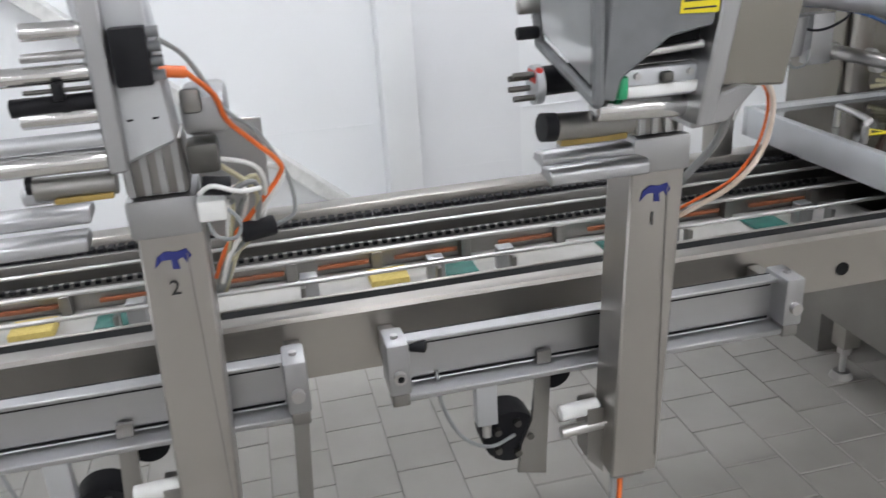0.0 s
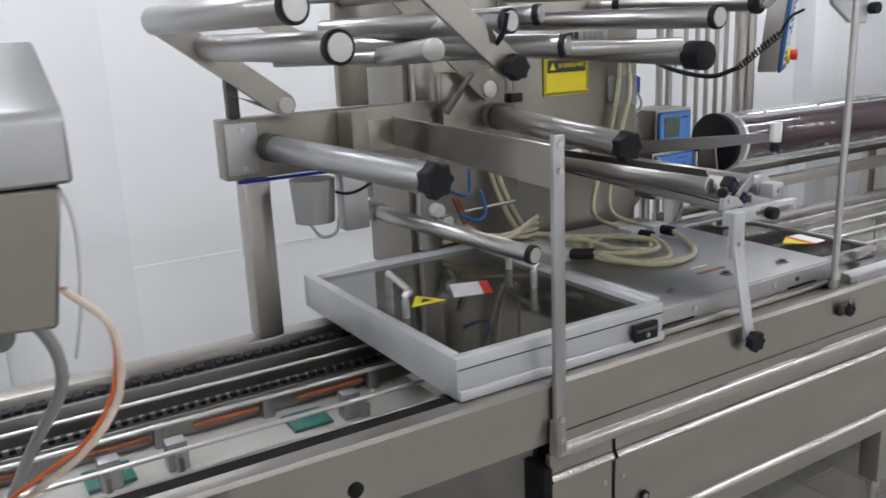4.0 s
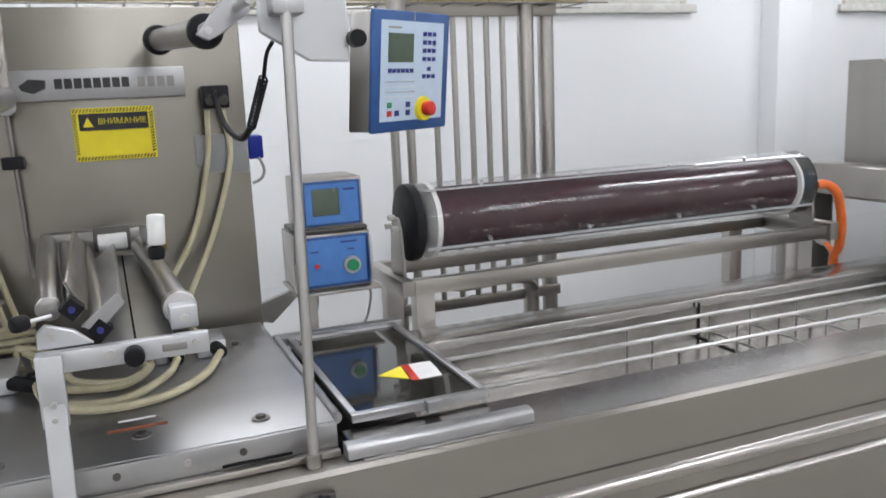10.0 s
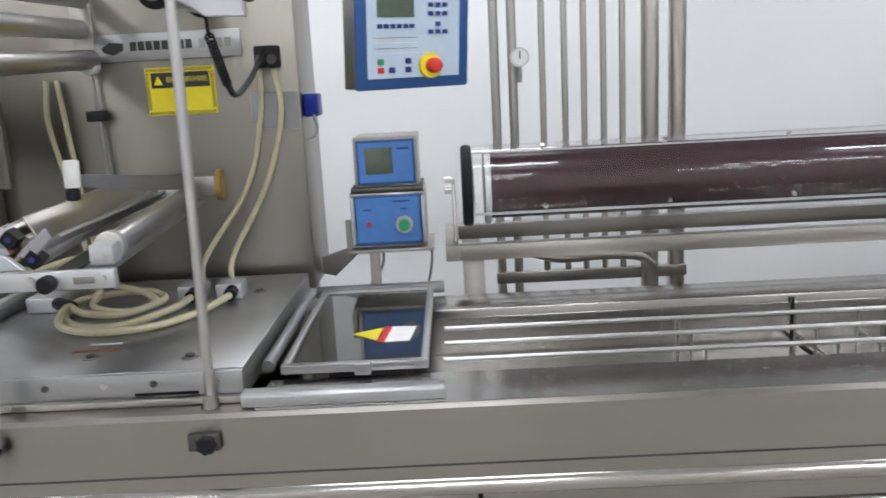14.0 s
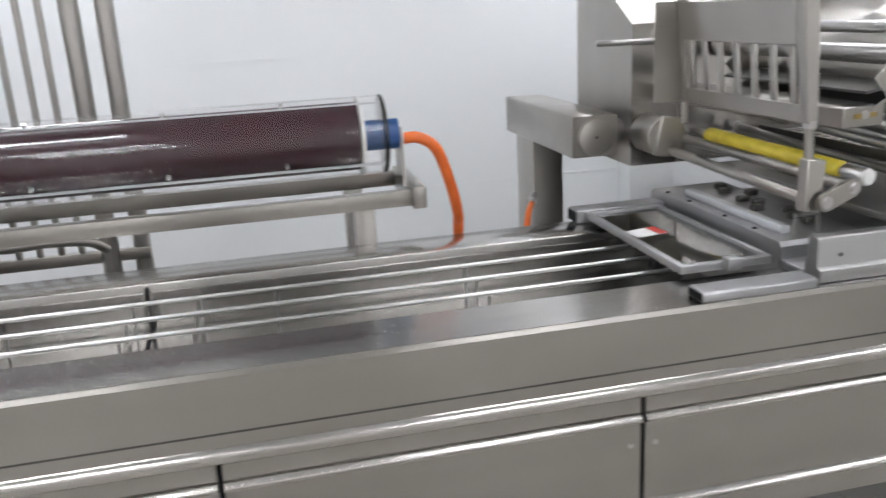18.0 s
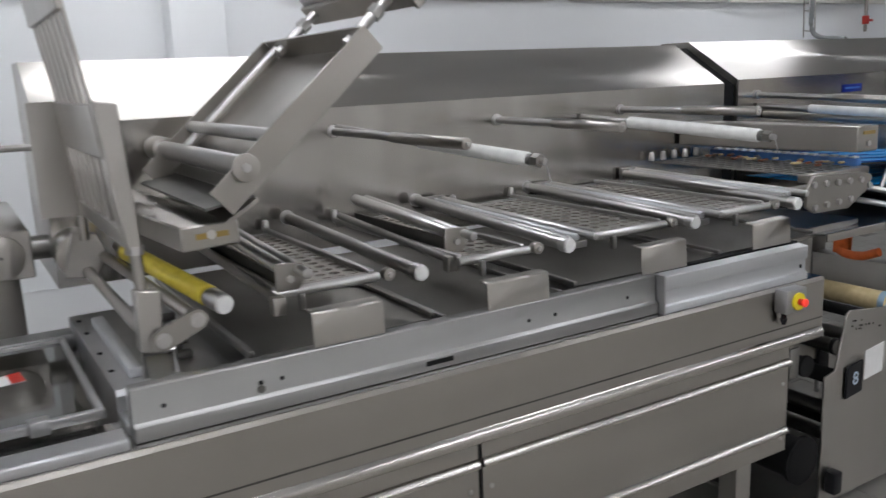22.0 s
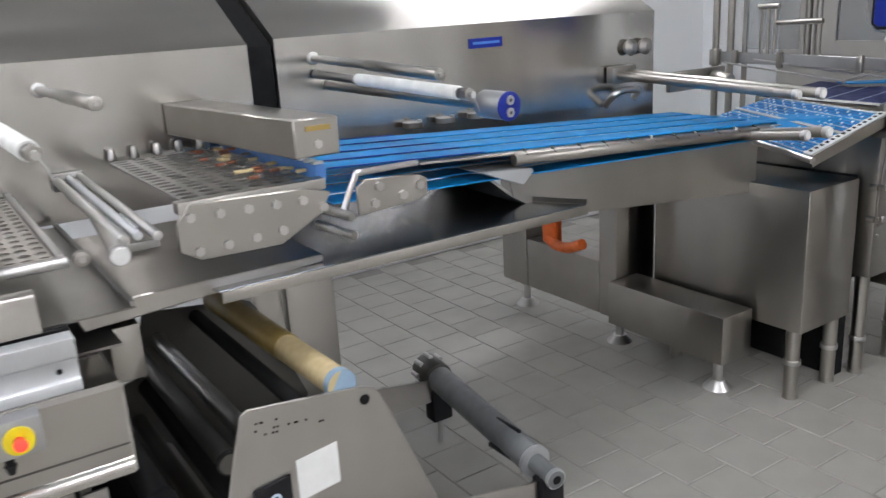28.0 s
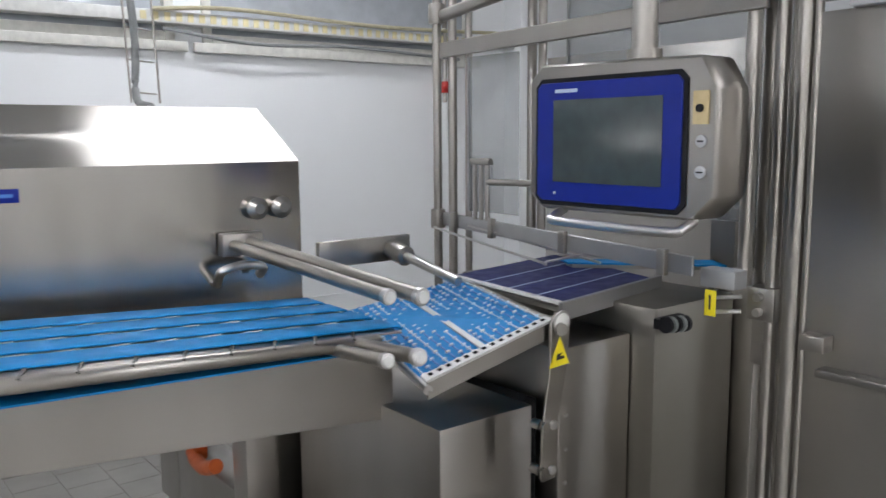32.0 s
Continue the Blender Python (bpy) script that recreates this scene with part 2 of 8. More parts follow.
def floor_tile_mat():
    m, nodes, links, bs = base_mat("floor_tile")
    info = nodes.new("ShaderNodeObjectInfo")
    geo = nodes.new("ShaderNodeNewGeometry")
    mix = nodes.new("ShaderNodeMath")
    mix.operation = "ADD"
    links.new(info.outputs["Random"], mix.inputs[0])
    links.new(geo.outputs["Random Per Island"], mix.inputs[1])
    blot = link_noise(nodes, links, 4, detail=8)
    add = nodes.new("ShaderNodeMath")
    add.operation = "MULTIPLY_ADD"
    add.inputs[1].default_value, add.inputs[2].default_value = 0.35, 0
    links.new(mix.outputs[0], add.inputs[0])
    links.new(remap(nodes, links, blot, 0.0, 0.6), add.inputs[2])
    links.new(two_tone(nodes, links, add.outputs[0], (0.37, 0.355, 0.325), (0.31, 0.297, 0.27)), bs.inputs["Base Color"])
    links.new(remap(nodes, links, blot, 0.30, 0.5), bs.inputs["Roughness"])
    return m


TILE = floor_tile_mat()


def film_mat():
    """Thin tinted film seen through the clear tube."""
    m, nodes, links, bs = base_mat("maroon_film")
    nz = link_noise(nodes, links, 3, (0.5, 3, 3), 2)
    links.new(two_tone(nodes, links, remap(nodes, links, nz, 0, 1), (0.022, 0.003, 0.007), (0.034, 0.005, 0.011)), bs.inputs["Base Color"])
    bs.inputs["Roughness"].default_value = 0.34
    bs.inputs["Coat Weight"].default_value = 0.2
    bs.inputs["Specular IOR Level"].default_value = 0.15
    bs.inputs["Coat Roughness"].default_value = 0.04
    return m


FILM = film_mat()


# ---- building helpers ----
def box(bm, x0, x1, y0, y1, z0, z1, bev=0.0, m=None):
    r = bmesh.ops.create_cube(bm, size=1)
    vs = r["verts"]
    t = Matrix.Translation(((x0 + x1) / 2, (y0 + y1) / 2, (z0 + z1) / 2)) @ Matrix.Diagonal((abs(x1 - x0), abs(y1 - y0), abs(z1 - z0), 1))
    bmesh.ops.transform(bm, matrix=(m @ t) if m else t, verts=vs)
    if bev > 0:
        es = list({e for v in vs for e in v.link_edges})
        bmesh.ops.bevel(bm, geom=es, offset=bev, segments=2, affect="EDGES", profile=0.5)
    return bm


def frame_of(d):
    d = Vector(d).normalized()
    return d.to_track_quat("Z", "Y").to_matrix().to_4x4()


def rod(bm, p, q, r, seg=16, r2=None, bev=0.0):
    p, q = Vector(p), Vector(q)
    n = (q - p).length
    m = Matrix.Translation((p + q) / 2) @ frame_of(q - p)
    res = bmesh.ops.create_cone(bm, cap_ends=True, segments=seg, radius1=r, radius2=r if r2 is None else r2, depth=n, matrix=m)
    if bev > 0:
        caps = [f for v in res["verts"] for f in v.link_faces if len(f.verts) > 4]
        es = list({e for f in caps for e in f.edges})
        bmesh.ops.bevel(bm, geom=es, offset=bev, segments=2, affect="EDGES", profile=0.5)
    return bm


def prism(bm, pts, axis, a, b, bev=0.0):
    """A flat outline of two coordinates, drawn out along an axis from a to b."""
    def put(u, v, w):
        return {"x": (w, u, v), "y": (u, w, v), "z": (u, v, w)}[axis]
    lo = [bm.verts.new(put(u, v, a)) for u, v in pts]
    hi = [bm.verts.new(put(u, v, b)) for u, v in pts]
    fs = [bm.faces.new(lo), bm.faces.new(hi[::-1])]
    n = len(pts)
    for i in range(n):
        fs.append(bm.faces.new((lo[i], hi[i], hi[(i + 1) % n], lo[(i + 1) % n])))
    bmesh.ops.recalc_face_normals(bm, faces=fs)
    if bev > 0:
        bmesh.ops.bevel(bm, geom=list({e for f in fs for e in f.edges}), offset=bev, segments=1, affect="EDGES", profile=0.5)
    return bm


def smooth_path(pts, n=6):
    """A curve through the given places."""
    p = [Vector(v) for v in pts]
    p = [p[0] * 2 - p[1]] + p + [p[-1] * 2 - p[-2]]
    out = []
    for i in range(1, len(p) - 2):
        a, b, c, d = p[i - 1], p[i], p[i + 1], p[i + 2]
        for k in range(n):
            t = k / n
            out.append(0.5 * ((2 * b) + (c - a) * t + (2 * a - 5 * b + 4 * c - d) * t * t + (3 * b - a - 3 * c + d) * t ** 3))
    out.append(p[-2])
    return out


def hose(bm, pts, r, seg=8, n=6, curved=True):
    path = smooth_path(pts, n) if curved else [Vector(v) for v in pts]
    rings, up = [], Vector((0.13, 0.21, 0.97)).normalized()
    for i, c in enumerate(path):
        d = (path[min(i + 1, len(path) - 1)] - path[max(i - 1, 0)]).normalized()
        s = d.cross(up)
        if s.length < 0.05:
            s = d.cross(Vector((1, 0.1, 0)))
        s.normalize()
        u = s.cross(d)
        rings.append([bm.verts.new(c + (s * math.cos(a) + u * math.sin(a)) * r) for a in [2 * math.pi * k / seg for k in range(seg)]])
    for a, b in zip(rings, rings[1:]):
        for k in range(seg):
            bm.faces.new((a[k], a[(k + 1) % seg], b[(k + 1) % seg], b[k]))
    bm.faces.new(rings[0])
    bm.faces.new(rings[-1][::-1])
    bmesh.ops.recalc_face_normals(bm, faces=bm.faces[:])
    return bm


def link_mesh(name, bm, mat, smooth=True):
    me = bpy.data.meshes.new(name)
    bm.to_mesh(me)
    bm.free()
    me.materials.append(mat)
    if smooth:
        me.polygons.foreach_set("use_smooth", [True] * len(me.polygons))
        me.set_sharp_from_angle(angle=radians(38))
    return new(name, me)


def part(name, bm, mat, parent, label=""):
    ob = link_mesh(name, bm, mat)
    ob.parent = parent
    root = parent.matrix_world.copy() if parent.parent is None else None
    if parent.type == "EMPTY":
        ob.matrix_parent_inverse = Matrix.Translation(-parent.location)
    if label:
        tagged(ob, label)
    return ob


def thing(name, at, label, category, group=""):
    ob = new(name)
    ob.location = at
    ob.empty_display_size = 0.05
    return tagged(ob, label, category, group)


def solid(name, bm, mat, label, category, group="", kind=""):
    return tagged(link_mesh(name, bm, mat), label, category, group, kind)


def B(*a, **k):
    return box(bmesh.new(), *a, **k)


def R(*a, **k):
    return rod(bmesh.new(), *a, **k)


def H(*a, **k):
    return hose(bmesh.new(), *a, **k)


def P(*a, **k):
    return prism(bmesh.new(), *a, **k)


def text_mesh(words, size, m, mat, parent, name="lettering"):
    cu = bpy.data.curves.new(name, "FONT")
    cu.body, cu.size, cu.extrude = words, size, 0.0008
    cu.align_x, cu.align_y = "CENTER", "CENTER"
    tmp = new(name, cu)
    me = bpy.data.meshes.new_from_object(tmp)
    bpy.data.objects.remove(tmp)
    me.transform(m)
    me.materials.clear()
    me.materials.append(mat)
    ob = new(name, me)
    ob.parent = parent
    if parent.type == "EMPTY":
        ob.matrix_parent_inverse = Matrix.Translation(-parent.location)
    return ob


# ---- room ----
X0, X1, Y0, Y1, ZC = -3.6, 14.6, -3.4, 4.3, 3.1


def structure(name, bm, mat, label, category):
    return solid(name, bm, mat, label, category, kind="structure")


floor = structure("floor", B(X0, X1, Y0, Y1, -0.12, -0.0035), GROUT, "grey floor with worn dirty joints between tiles", "floor")
ceiling = structure("ceiling", B(X0 - 0.2, X1 + 0.2, Y0 - 0.2, Y1 + 0.2, ZC, ZC + 0.12), WALL, "plain white ceiling of a production hall", "ceiling")
# south wall is unseen, kept pale so the steel fronts reflect brightness
structure("wall_south", B(X0 - 0.2, X1 + 0.2, Y0 - 0.2, Y0, -0.12, ZC), WALL_GREY, "unseen plain pale wall closing the hall", "wall")
structure("wall_west", B(X0 - 0.2, X0, Y0, Y1, -0.12, ZC), WALL, "plain white wall panels", "wall")
structure("wall_east", B(X1, X1 + 0.2, Y0, Y1, -0.12, ZC), WALL, "plain white wall panels", "wall")
# north wall with a band of high windows
SILL, HEAD = 2.06, 2.75
WINS = [(-2.6, 0.2), (2.6, 3.9), (4.3, 5.95), (7.25, 8.95), (9.2, 10.6), (10.75, 12.6)]
bm = bmesh.new()
box(bm, X0, X1, Y1, Y1 + 0.2, -0.12, SILL)
box(bm, X0, X1, Y1, Y1 + 0.2, HEAD, ZC)
edges = [X0] + [v for w in WINS for v in w] + [X1]
for a, b in zip(edges[::2], edges[1::2]):
    box(bm, a, b, Y1, Y1 + 0.2, SILL, HEAD)
structure("wall_north", bm, WALL, "smooth white hygienic wall panels with faint joints", "wall")
for i, (a, b) in enumerate(WINS):
    w = tagged(new("window_%d" % (i + 1)), "high strip window with cream frame and glass coloured milky for backlight", "window", kind="structure")
    w.location = (a, Y1, SILL)
    fb = bmesh.new()
    for x in (a, b - 0.05):
        box(fb, x, x + 0.05, Y1 - 0.02, Y1 + 0.08, SILL, HEAD, 0.004)
    for z in (SILL, HEAD - 0.05):
        box(fb, a + 0.05, b - 0.05, Y1 - 0.02, Y1 + 0.08, z, z + 0.05, 0.004)
    part("window_frame", fb, WHITE_FRAME, w)
    part("pane", B(a + 0.05, b - 0.05, Y1 + 0.03, Y1 + 0.04, SILL + 0.05, HEAD - 0.05), WINDOW_GLASS, w)
    part("window_sill", B(a - 0.06, b + 0.06, Y1 - 0.045, Y1 - 0.021, SILL - 0.05, SILL, 0.005), WHITE_FRAME, w)
structure("backdrop", B(X0, X1, Y1 + 0.9, Y1 + 0.95, 0.5, ZC), GREY_PAINT, "dim grey space behind the high windows", "backdrop")
# wall columns and joints
for i, (a, b) in enumerate([(0.62, 0.80), (6.55, 6.82), (12.9, 13.2)]):
    structure("pilaster_%d" % (i + 1), B(a, b, Y1 - 0.16, Y1 - 0.001, 0, ZC - 0.001, 0.006), WALL, "white boxed wall column", "column")
bm = bmesh.new()
for z in (0.62, 1.36):
    box(bm, X0, X1, Y1 - 0.004, Y1 + 0.001, z, z + 0.006)
structure("trim", bm, WALL, "thin white joint strips between wall panels", "trim")
structure("baseboard", B(X0, X1, Y1 - 0.03, Y1 - 0.002, 0, 0.10, 0.006), WALL_TILE, "low white skirting along the wall", "skirting")
# a tiled strip of wall beside the first column
tiling = structure("wall_tiling", B(0.805, 1.425, Y1 - 0.004, Y1 - 0.0005, 0.11, 2.0), WALL_TILE, "white glazed wall tiles with pale joints", "tiling")
one = link_mesh("tile", B(0.0, 0.3035, -0.0060, -0.0045, 0.0, 0.2045), WALL_TILE)
for k in range(18):
    ob = one if k == 0 else new("tile", one.data)
    ob.parent = tiling
    ob.location = (0.81 + (k % 2) * 0.305, Y1, 0.12 + (k // 2) * 0.206)
# sloping white rail fixed to the wall
bm = bmesh.new()
prism(bm, [(-1.8, 2.13), (-1.8, 2.04), (0.50, 0.06), (0.61, 0.06)], "y", Y1 - 0.12, Y1 - 0.002, 0.004)
solid("wall_rail", bm, WHITE, "sloping white boxed rail on the wall", "rail")

# ceiling lights: lit diffusers in white trays, all out of view
def ceiling_light(x, y):
    t = thing("ceiling_light", (x, y, ZC - 0.09), "unseen long white ceiling light with a lit diffuser", "ceiling light", "ceiling lights of the hall")
    part("tray", B(x - 0.64, x + 0.64, y - 0.135, y + 0.135, ZC - 0.05, ZC - 0.002, 0.006), WHITE, t)
    part("diffuser", B(x - 0.6, x + 0.6, y - 0.12, y + 0.12, ZC - 0.075, ZC - 0.0505, 0.005), LAMP, t)
    return t


# added to brighten: y=-2.5 row, last three, north row below x=6
first = ceiling_light(-1.9, 3.3)
for x, y in [(0.7, 3.3), (3.3, 3.3), (6.6, 3.3), (10.7, 3.3)] + [(-1.9 + 2.6 * k, y) for y in (-2.5, -0.9, 1.3) for k in range(5)] + [(11.1, -2.5), (11.1, -0.9), (13.5, -1.7)]:
    copy_thing(first, pose(x, y, ZC - 0.09))


# floor tiles
def tile_mesh(w, d):
    bm = B(-w / 2, w / 2, -d / 2, d / 2, -0.010, 0.0)
    top = [e for e in bm.edges if all(v.co.z > -0.001 for v in e.verts)]
    bmesh.ops.bevel(bm, geom=top, offset=0.003, segments=1, affect="EDGES")
    me = bpy.data.meshes.new("tile")
    bm.to_mesh(me)
    bm.free()
    me.materials.append(TILE)
    return me
FRONT, TOP = 1.416, 0.923

# ---- the long packaging machine: frame and panels ----
frame_a = thing("packaging_machine_frame", (4.5, 1.8, 0), "long brushed stainless steel packaging machine frame on feet", "machine")
XA, XB, XC, XD = -1.6, 1.775, 5.86, 7.75


def section_beam(x0, x1, y0, y1, lip, deep=0.19):
    """Front beam: a folded sheet with a flat top and a rounded front edge."""
    bm = bmesh.new()
    prism(bm, [(FRONT + 0.004, TOP - deep), (FRONT, TOP - 0.008), (FRONT + 0.008, TOP), (lip, TOP), (lip, TOP - 0.10), (lip - 0.02, TOP - 0.10),
               (lip - 0.02, TOP - 0.014), (FRONT + 0.02, TOP - 0.014), (FRONT + 0.02, TOP - deep)], "x", x0, x1)
    return bm


part("front_beam", section_beam(XA, 1.775, 0, 0, 1.465, 0.145), STEEL, frame_a)
part("front_beam", section_beam(1.778, XD, 0, 0, 1.48), STEEL, frame_a)
part("dark_groove", B(XA, 1.69, 1.4655, 1.516, TOP - 0.05, TOP - 0.008), RUBBER, frame_a, "black rubber groove along the bed edge")
part("inner_lip", B(XA, 1.69, 1.5165, 1.530, TOP - 0.09, TOP - 0.006, 0.003), STEEL, frame_a)
part("top_strip", B(2.933, XD - 0.001, FRONT + 0.010, 1.585, TOP + 0.0003, TOP + 0.0018), STEEL_BED, frame_a)
part("strip_wall", B(2.933, XD, 1.579, 1.585, TOP - 0.10, TOP), STEEL, frame_a)
part("fold_line", B(XB, XD, FRONT + 0.0012, FRONT + 0.0035, 0.7945, 0.7985), STEEL_DARK, frame_a)


part("upper_bead", P([(FRONT + 0.012, 0.7325), (FRONT + 0.012, 0.770), (FRONT + 0.002, 0.766), (FRONT - 0.006, 0.758), (FRONT - 0.0085, 0.752), (FRONT - 0.0085, 0.738), (FRONT - 0.002, 0.7325)], "x", XB, XD), BEAD, frame_a)
JOINTS = [1.775, 1.98, 3.365, 4.40, 5.318, 6.498, 7.645]
for a, b in zip(JOINTS, JOINTS[1:]):
    p = part("front_panel", B(a + 0.006, b - 0.006, FRONT + 0.030, FRONT + 0.045, 0.375, 0.724), STEEL, frame_a)
    for z, d in ((0.668, 0.028), (0.445, 0.034)):
        pts = [(FRONT + 0.0305, z + 0.011), (FRONT + 0.027, z + 0.009), (FRONT + 0.018, z - 0.001), (FRONT + 0.0165, z - 0.005), (FRONT + 0.018, z - 0.010), (FRONT + 0.0305, z - d / 2)]
        part("bead", P(pts, "x", a + 0.006, b - 0.006), BEAD, p)
    for x in (a + 0.03, b - 0.03):
        part("screw", R((x, FRONT + 0.031, 0.60), (x, FRONT + 0.026, 0.60), 0.006, 8), POLISH, p)
        part("screw", R((x, FRONT + 0.031, 0.42), (x, FRONT + 0.026, 0.42), 0.006, 8), POLISH, p)
    part("gasket", B(b - 0.005, b + 0.005, FRONT + 0.036, FRONT + 0.050, 0.375, 0.724), RUBBER, frame_a)
part("end_gasket", B(1.755, 1.783, FRONT + 0.02, FRONT + 0.10, 0.40, 0.70, 0.006), RUBBER, frame_a)
part("side_panel", B(1.785, 1.80, FRONT + 0.10, 2.18, 0.30, 0.73), STEEL_DULL, frame_a)
part("back_panel", B(1.82, XD, 2.16, 2.18, 0.30, 0.90), STEEL_DULL, frame_a)
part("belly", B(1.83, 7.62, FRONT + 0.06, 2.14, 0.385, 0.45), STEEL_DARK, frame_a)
lock = part("panel_lock", R((2.084, FRONT + 0.031, 0.520), (2.084, FRONT + 0.022, 0.520), 0.014, 16), BLACK, frame_a, "black quarter-turn lock")
part("lock_core", R((2.084, FRONT + 0.022, 0.520), (2.084, FRONT + 0.020, 0.520), 0.007, 12), POLISH, lock)
hole = part("beam_plug", R((1.276, FRONT + 0.004, 0.829), (1.276, FRONT - 0.001, 0.829), 0.017, 20), RUBBER, frame_a, "black rubber plug in the beam")


def machine_foot(x, y, top):
    leg = part("leg", B(x - 0.035, x + 0.035, y - 0.035, y + 0.035, 0.13, top, 0.004), STEEL_V, frame_a)
    part("spindle", R((x, y, 0.02), (x, y, 0.15), 0.012, 10), POLISH, leg)
    part("nut", R((x, y, 0.10), (x, y, 0.13), 0.026, 6), POLISH, leg)
    part("foot_pad", R((x, y, 0.0), (x, y, 0.022), 0.042, 20, 0.03), STEEL_DULL, leg)


for x, y in ((3.277, 1.53), (3.277, 2.08), (1.93, 2.12), (5.3, 1.53), (5.3, 2.08), (7.55, 1.56), (7.55, 2.08)):
    machine_foot(x, y, 0.40)
# rear beam
part("rear_beam", B(XA, 2.93, 2.13, 2.20, TOP - 0.16, TOP - 0.012, 0.006), STEEL, frame_a)
part("rear_beam", B(2.933, XC, 2.06, 2.21, TOP - 0.16, TOP, 0.006), STEEL_BED, frame_a)
part("rear_beam", B(XC + 0.003, XD, 2.10, 2.20, TOP - 0.16, TOP, 0.006), STEEL, frame_a)
# channel floor between the beams, forming section
part("channel_plate", B(2.93, XC, 1.59, 2.055, 0.79, 0.80), STEEL_BED, frame_a)
part("channel_wall", B(2.93, XC, 2.050, 2.057, 0.801, 0.90), STEEL_BED, frame_a)
# guide rods over the channel
for y in (1.73, 1.847, 1.967):
    rd = part("guide_rod", R((3.30, y, 0.90), (5.70, y, 0.90), 0.006, 10), POLISH, frame_a)
    for x in (3.9, 4.20, 4.36, 4.55, 5.05):
        part("rod_stand", R((x, y, 0.80), (x, y, 0.897), 0.0035, 8), STEEL_DULL, rd)
for x in (4.20, 4.36, 4.55):
    part("cross_wire", R((x, 1.73, 0.845), (x, 1.967, 0.845), 0.003, 8), STEEL_DULL, frame_a)
part("channel_gap", B(4.222, 4.232, 1.60, 2.046, 0.7995, 0.8035), RUBBER, frame_a)
part("wall_gap", B(4.222, 4.230, 2.0465, 2.0495, 0.801, 0.915), RUBBER, frame_a)

# ---- outfeed bed under the labellers ----
for y in (1.67, 1.81, 1.965):
    part("guide_rod", R((XA, y, 0.89), (1.62, y, 0.89), 0.0055, 10), POLISH, frame_a)
part("bed_plate", B(XA, 1.68, 1.531, 2.05, 0.775, 0.783), BED_SHEET, frame_a, "pale plastic bed sheet below the rods")
part("chain_guide", B(XA, 1.70, 2.055, 2.073, 0.80, 0.888, 0.003), STEEL_DULL, frame_a)
part("chain_bed", B(XA, 1.70, 2.0735, 2.125, 0.80, 0.884, 0.003), BLACK, frame_a)
part("chain_guide", B(XA, 1.70, 1.985, 2.0, 0.79, 0.846, 0.003), STEEL_DULL, frame_a)
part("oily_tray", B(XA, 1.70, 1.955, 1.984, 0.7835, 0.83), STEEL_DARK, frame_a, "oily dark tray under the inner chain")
part("side_rail", B(XA, 1.70, 1.948, 1.9545, 0.784, 0.842, 0.002), STEEL_DULL, frame_a)
for a, b in ((-1.5, -1.22), (-1.1, -0.9), (-0.82, -0.60), (-0.5, -0.30), (-0.18, -0.03), (0.06, 0.20), (0.27, 0.45), (0.57, 0.73), (0.84, 1.0), (1.1, 1.26), (1.36, 1.55)):
    part("wear_strip", B(a, b, 1.934, 1.9465, 0.802, 0.813, 0.003), ORANGE_DULL, frame_a, "worn orange wear strip")
    part("strip_clamp", B(b + 0.006, b + 0.034, 1.918, 1.9465, 0.784, 0.838, 0.003), STEEL_DULL, frame_a)
bm = bmesh.new()
x = XA
while x < 1.62:
    box(bm, x, x + 0.017, 2.075, 2.105, 0.885, 0.897)
    box(bm, x, x + 0.014, 1.972, 1.988, 0.84, 0.85)
    x += 0.026
tagged(part("gripper_chain", bm, BLACK, frame_a, "oily dark gripper chain links"), "oily dark gripper chain links", kind="stuff")
for x in (-1.2, -0.42, 0.0, 0.33, 0.52, 0.86, 1.0, 1.42):
    b = bmesh.new()
    box(b, x, x + 0.012, 1.655, 1.685, 0.784, 0.882, 0.002)
    part("rod_bracket", b, STEEL_DULL, frame_a)
    part("rod_bracket", B(x + 0.005, x + 0.05, 1.79, 1.83, 0.784, 0.85, 0.003), ALU, frame_a)
for x in (-0.69, 0.185, 0.375, -0.50, 0.84, 1.30):
    sp = solid("sponge", B(x, x + 0.10, 1.79, 1.875, 0.784, 0.812, 0.004), SPONGE, "yellow sponge strip lying on the pale bed", "sponge", "sponges on the bed") if x in (0.185, -0.69) else None
    if sp is None:
        part("guide_plate", B(x, x + 0.10, 1.80, 1.895, 0.784, 0.794, 0.003), PCB, frame_a, "teal guide plate")

# ---- small builders shared by the machines ----
def bolt(p, d, r, parent, mat=None, length=0.006):
    p, d = Vector(p), Vector(d).normalized()
    return part("bolt", R(p, p + d * length, r, 6), mat or POLISH, parent)


def star_knob(c, d, r, parent, length=0.03, mat=None):
    bm = bmesh.new()
    c, d = Vector(c), Vector(d).normalized()
    pts = [((r if k % 2 == 0 else r * 0.78) * math.cos(math.pi * k / 7), (r if k % 2 == 0 else r * 0.78) * math.sin(math.pi * k / 7)) for k in range(14)]
    prism(bm, pts, "z", 0, length, 0.003)
    bmesh.ops.transform(bm, matrix=Matrix.Translation(c) @ frame_of(d), verts=bm.verts[:])
    return part("knob", bm, mat or BLACK, parent, "black star knob")


def roller(p, q, r, parent, mat=None, name="roller", cap=True):
    ro = part(name, R(p, q, r, 24, bev=0.002), mat or ROLLER, parent)
    if cap:
        d = (Vector(q) - Vector(p)).normalized()
        part("end_ring", R(Vector(q) - d * 0.004, Vector(q) + d * 0.010, r * 1.08, 24), BLACK, ro)
        part("end_cap", R(Vector(q) + d * 0.009, Vector(q) + d * 0.013, r * 0.85, 24), POLISH, ro)
    return ro


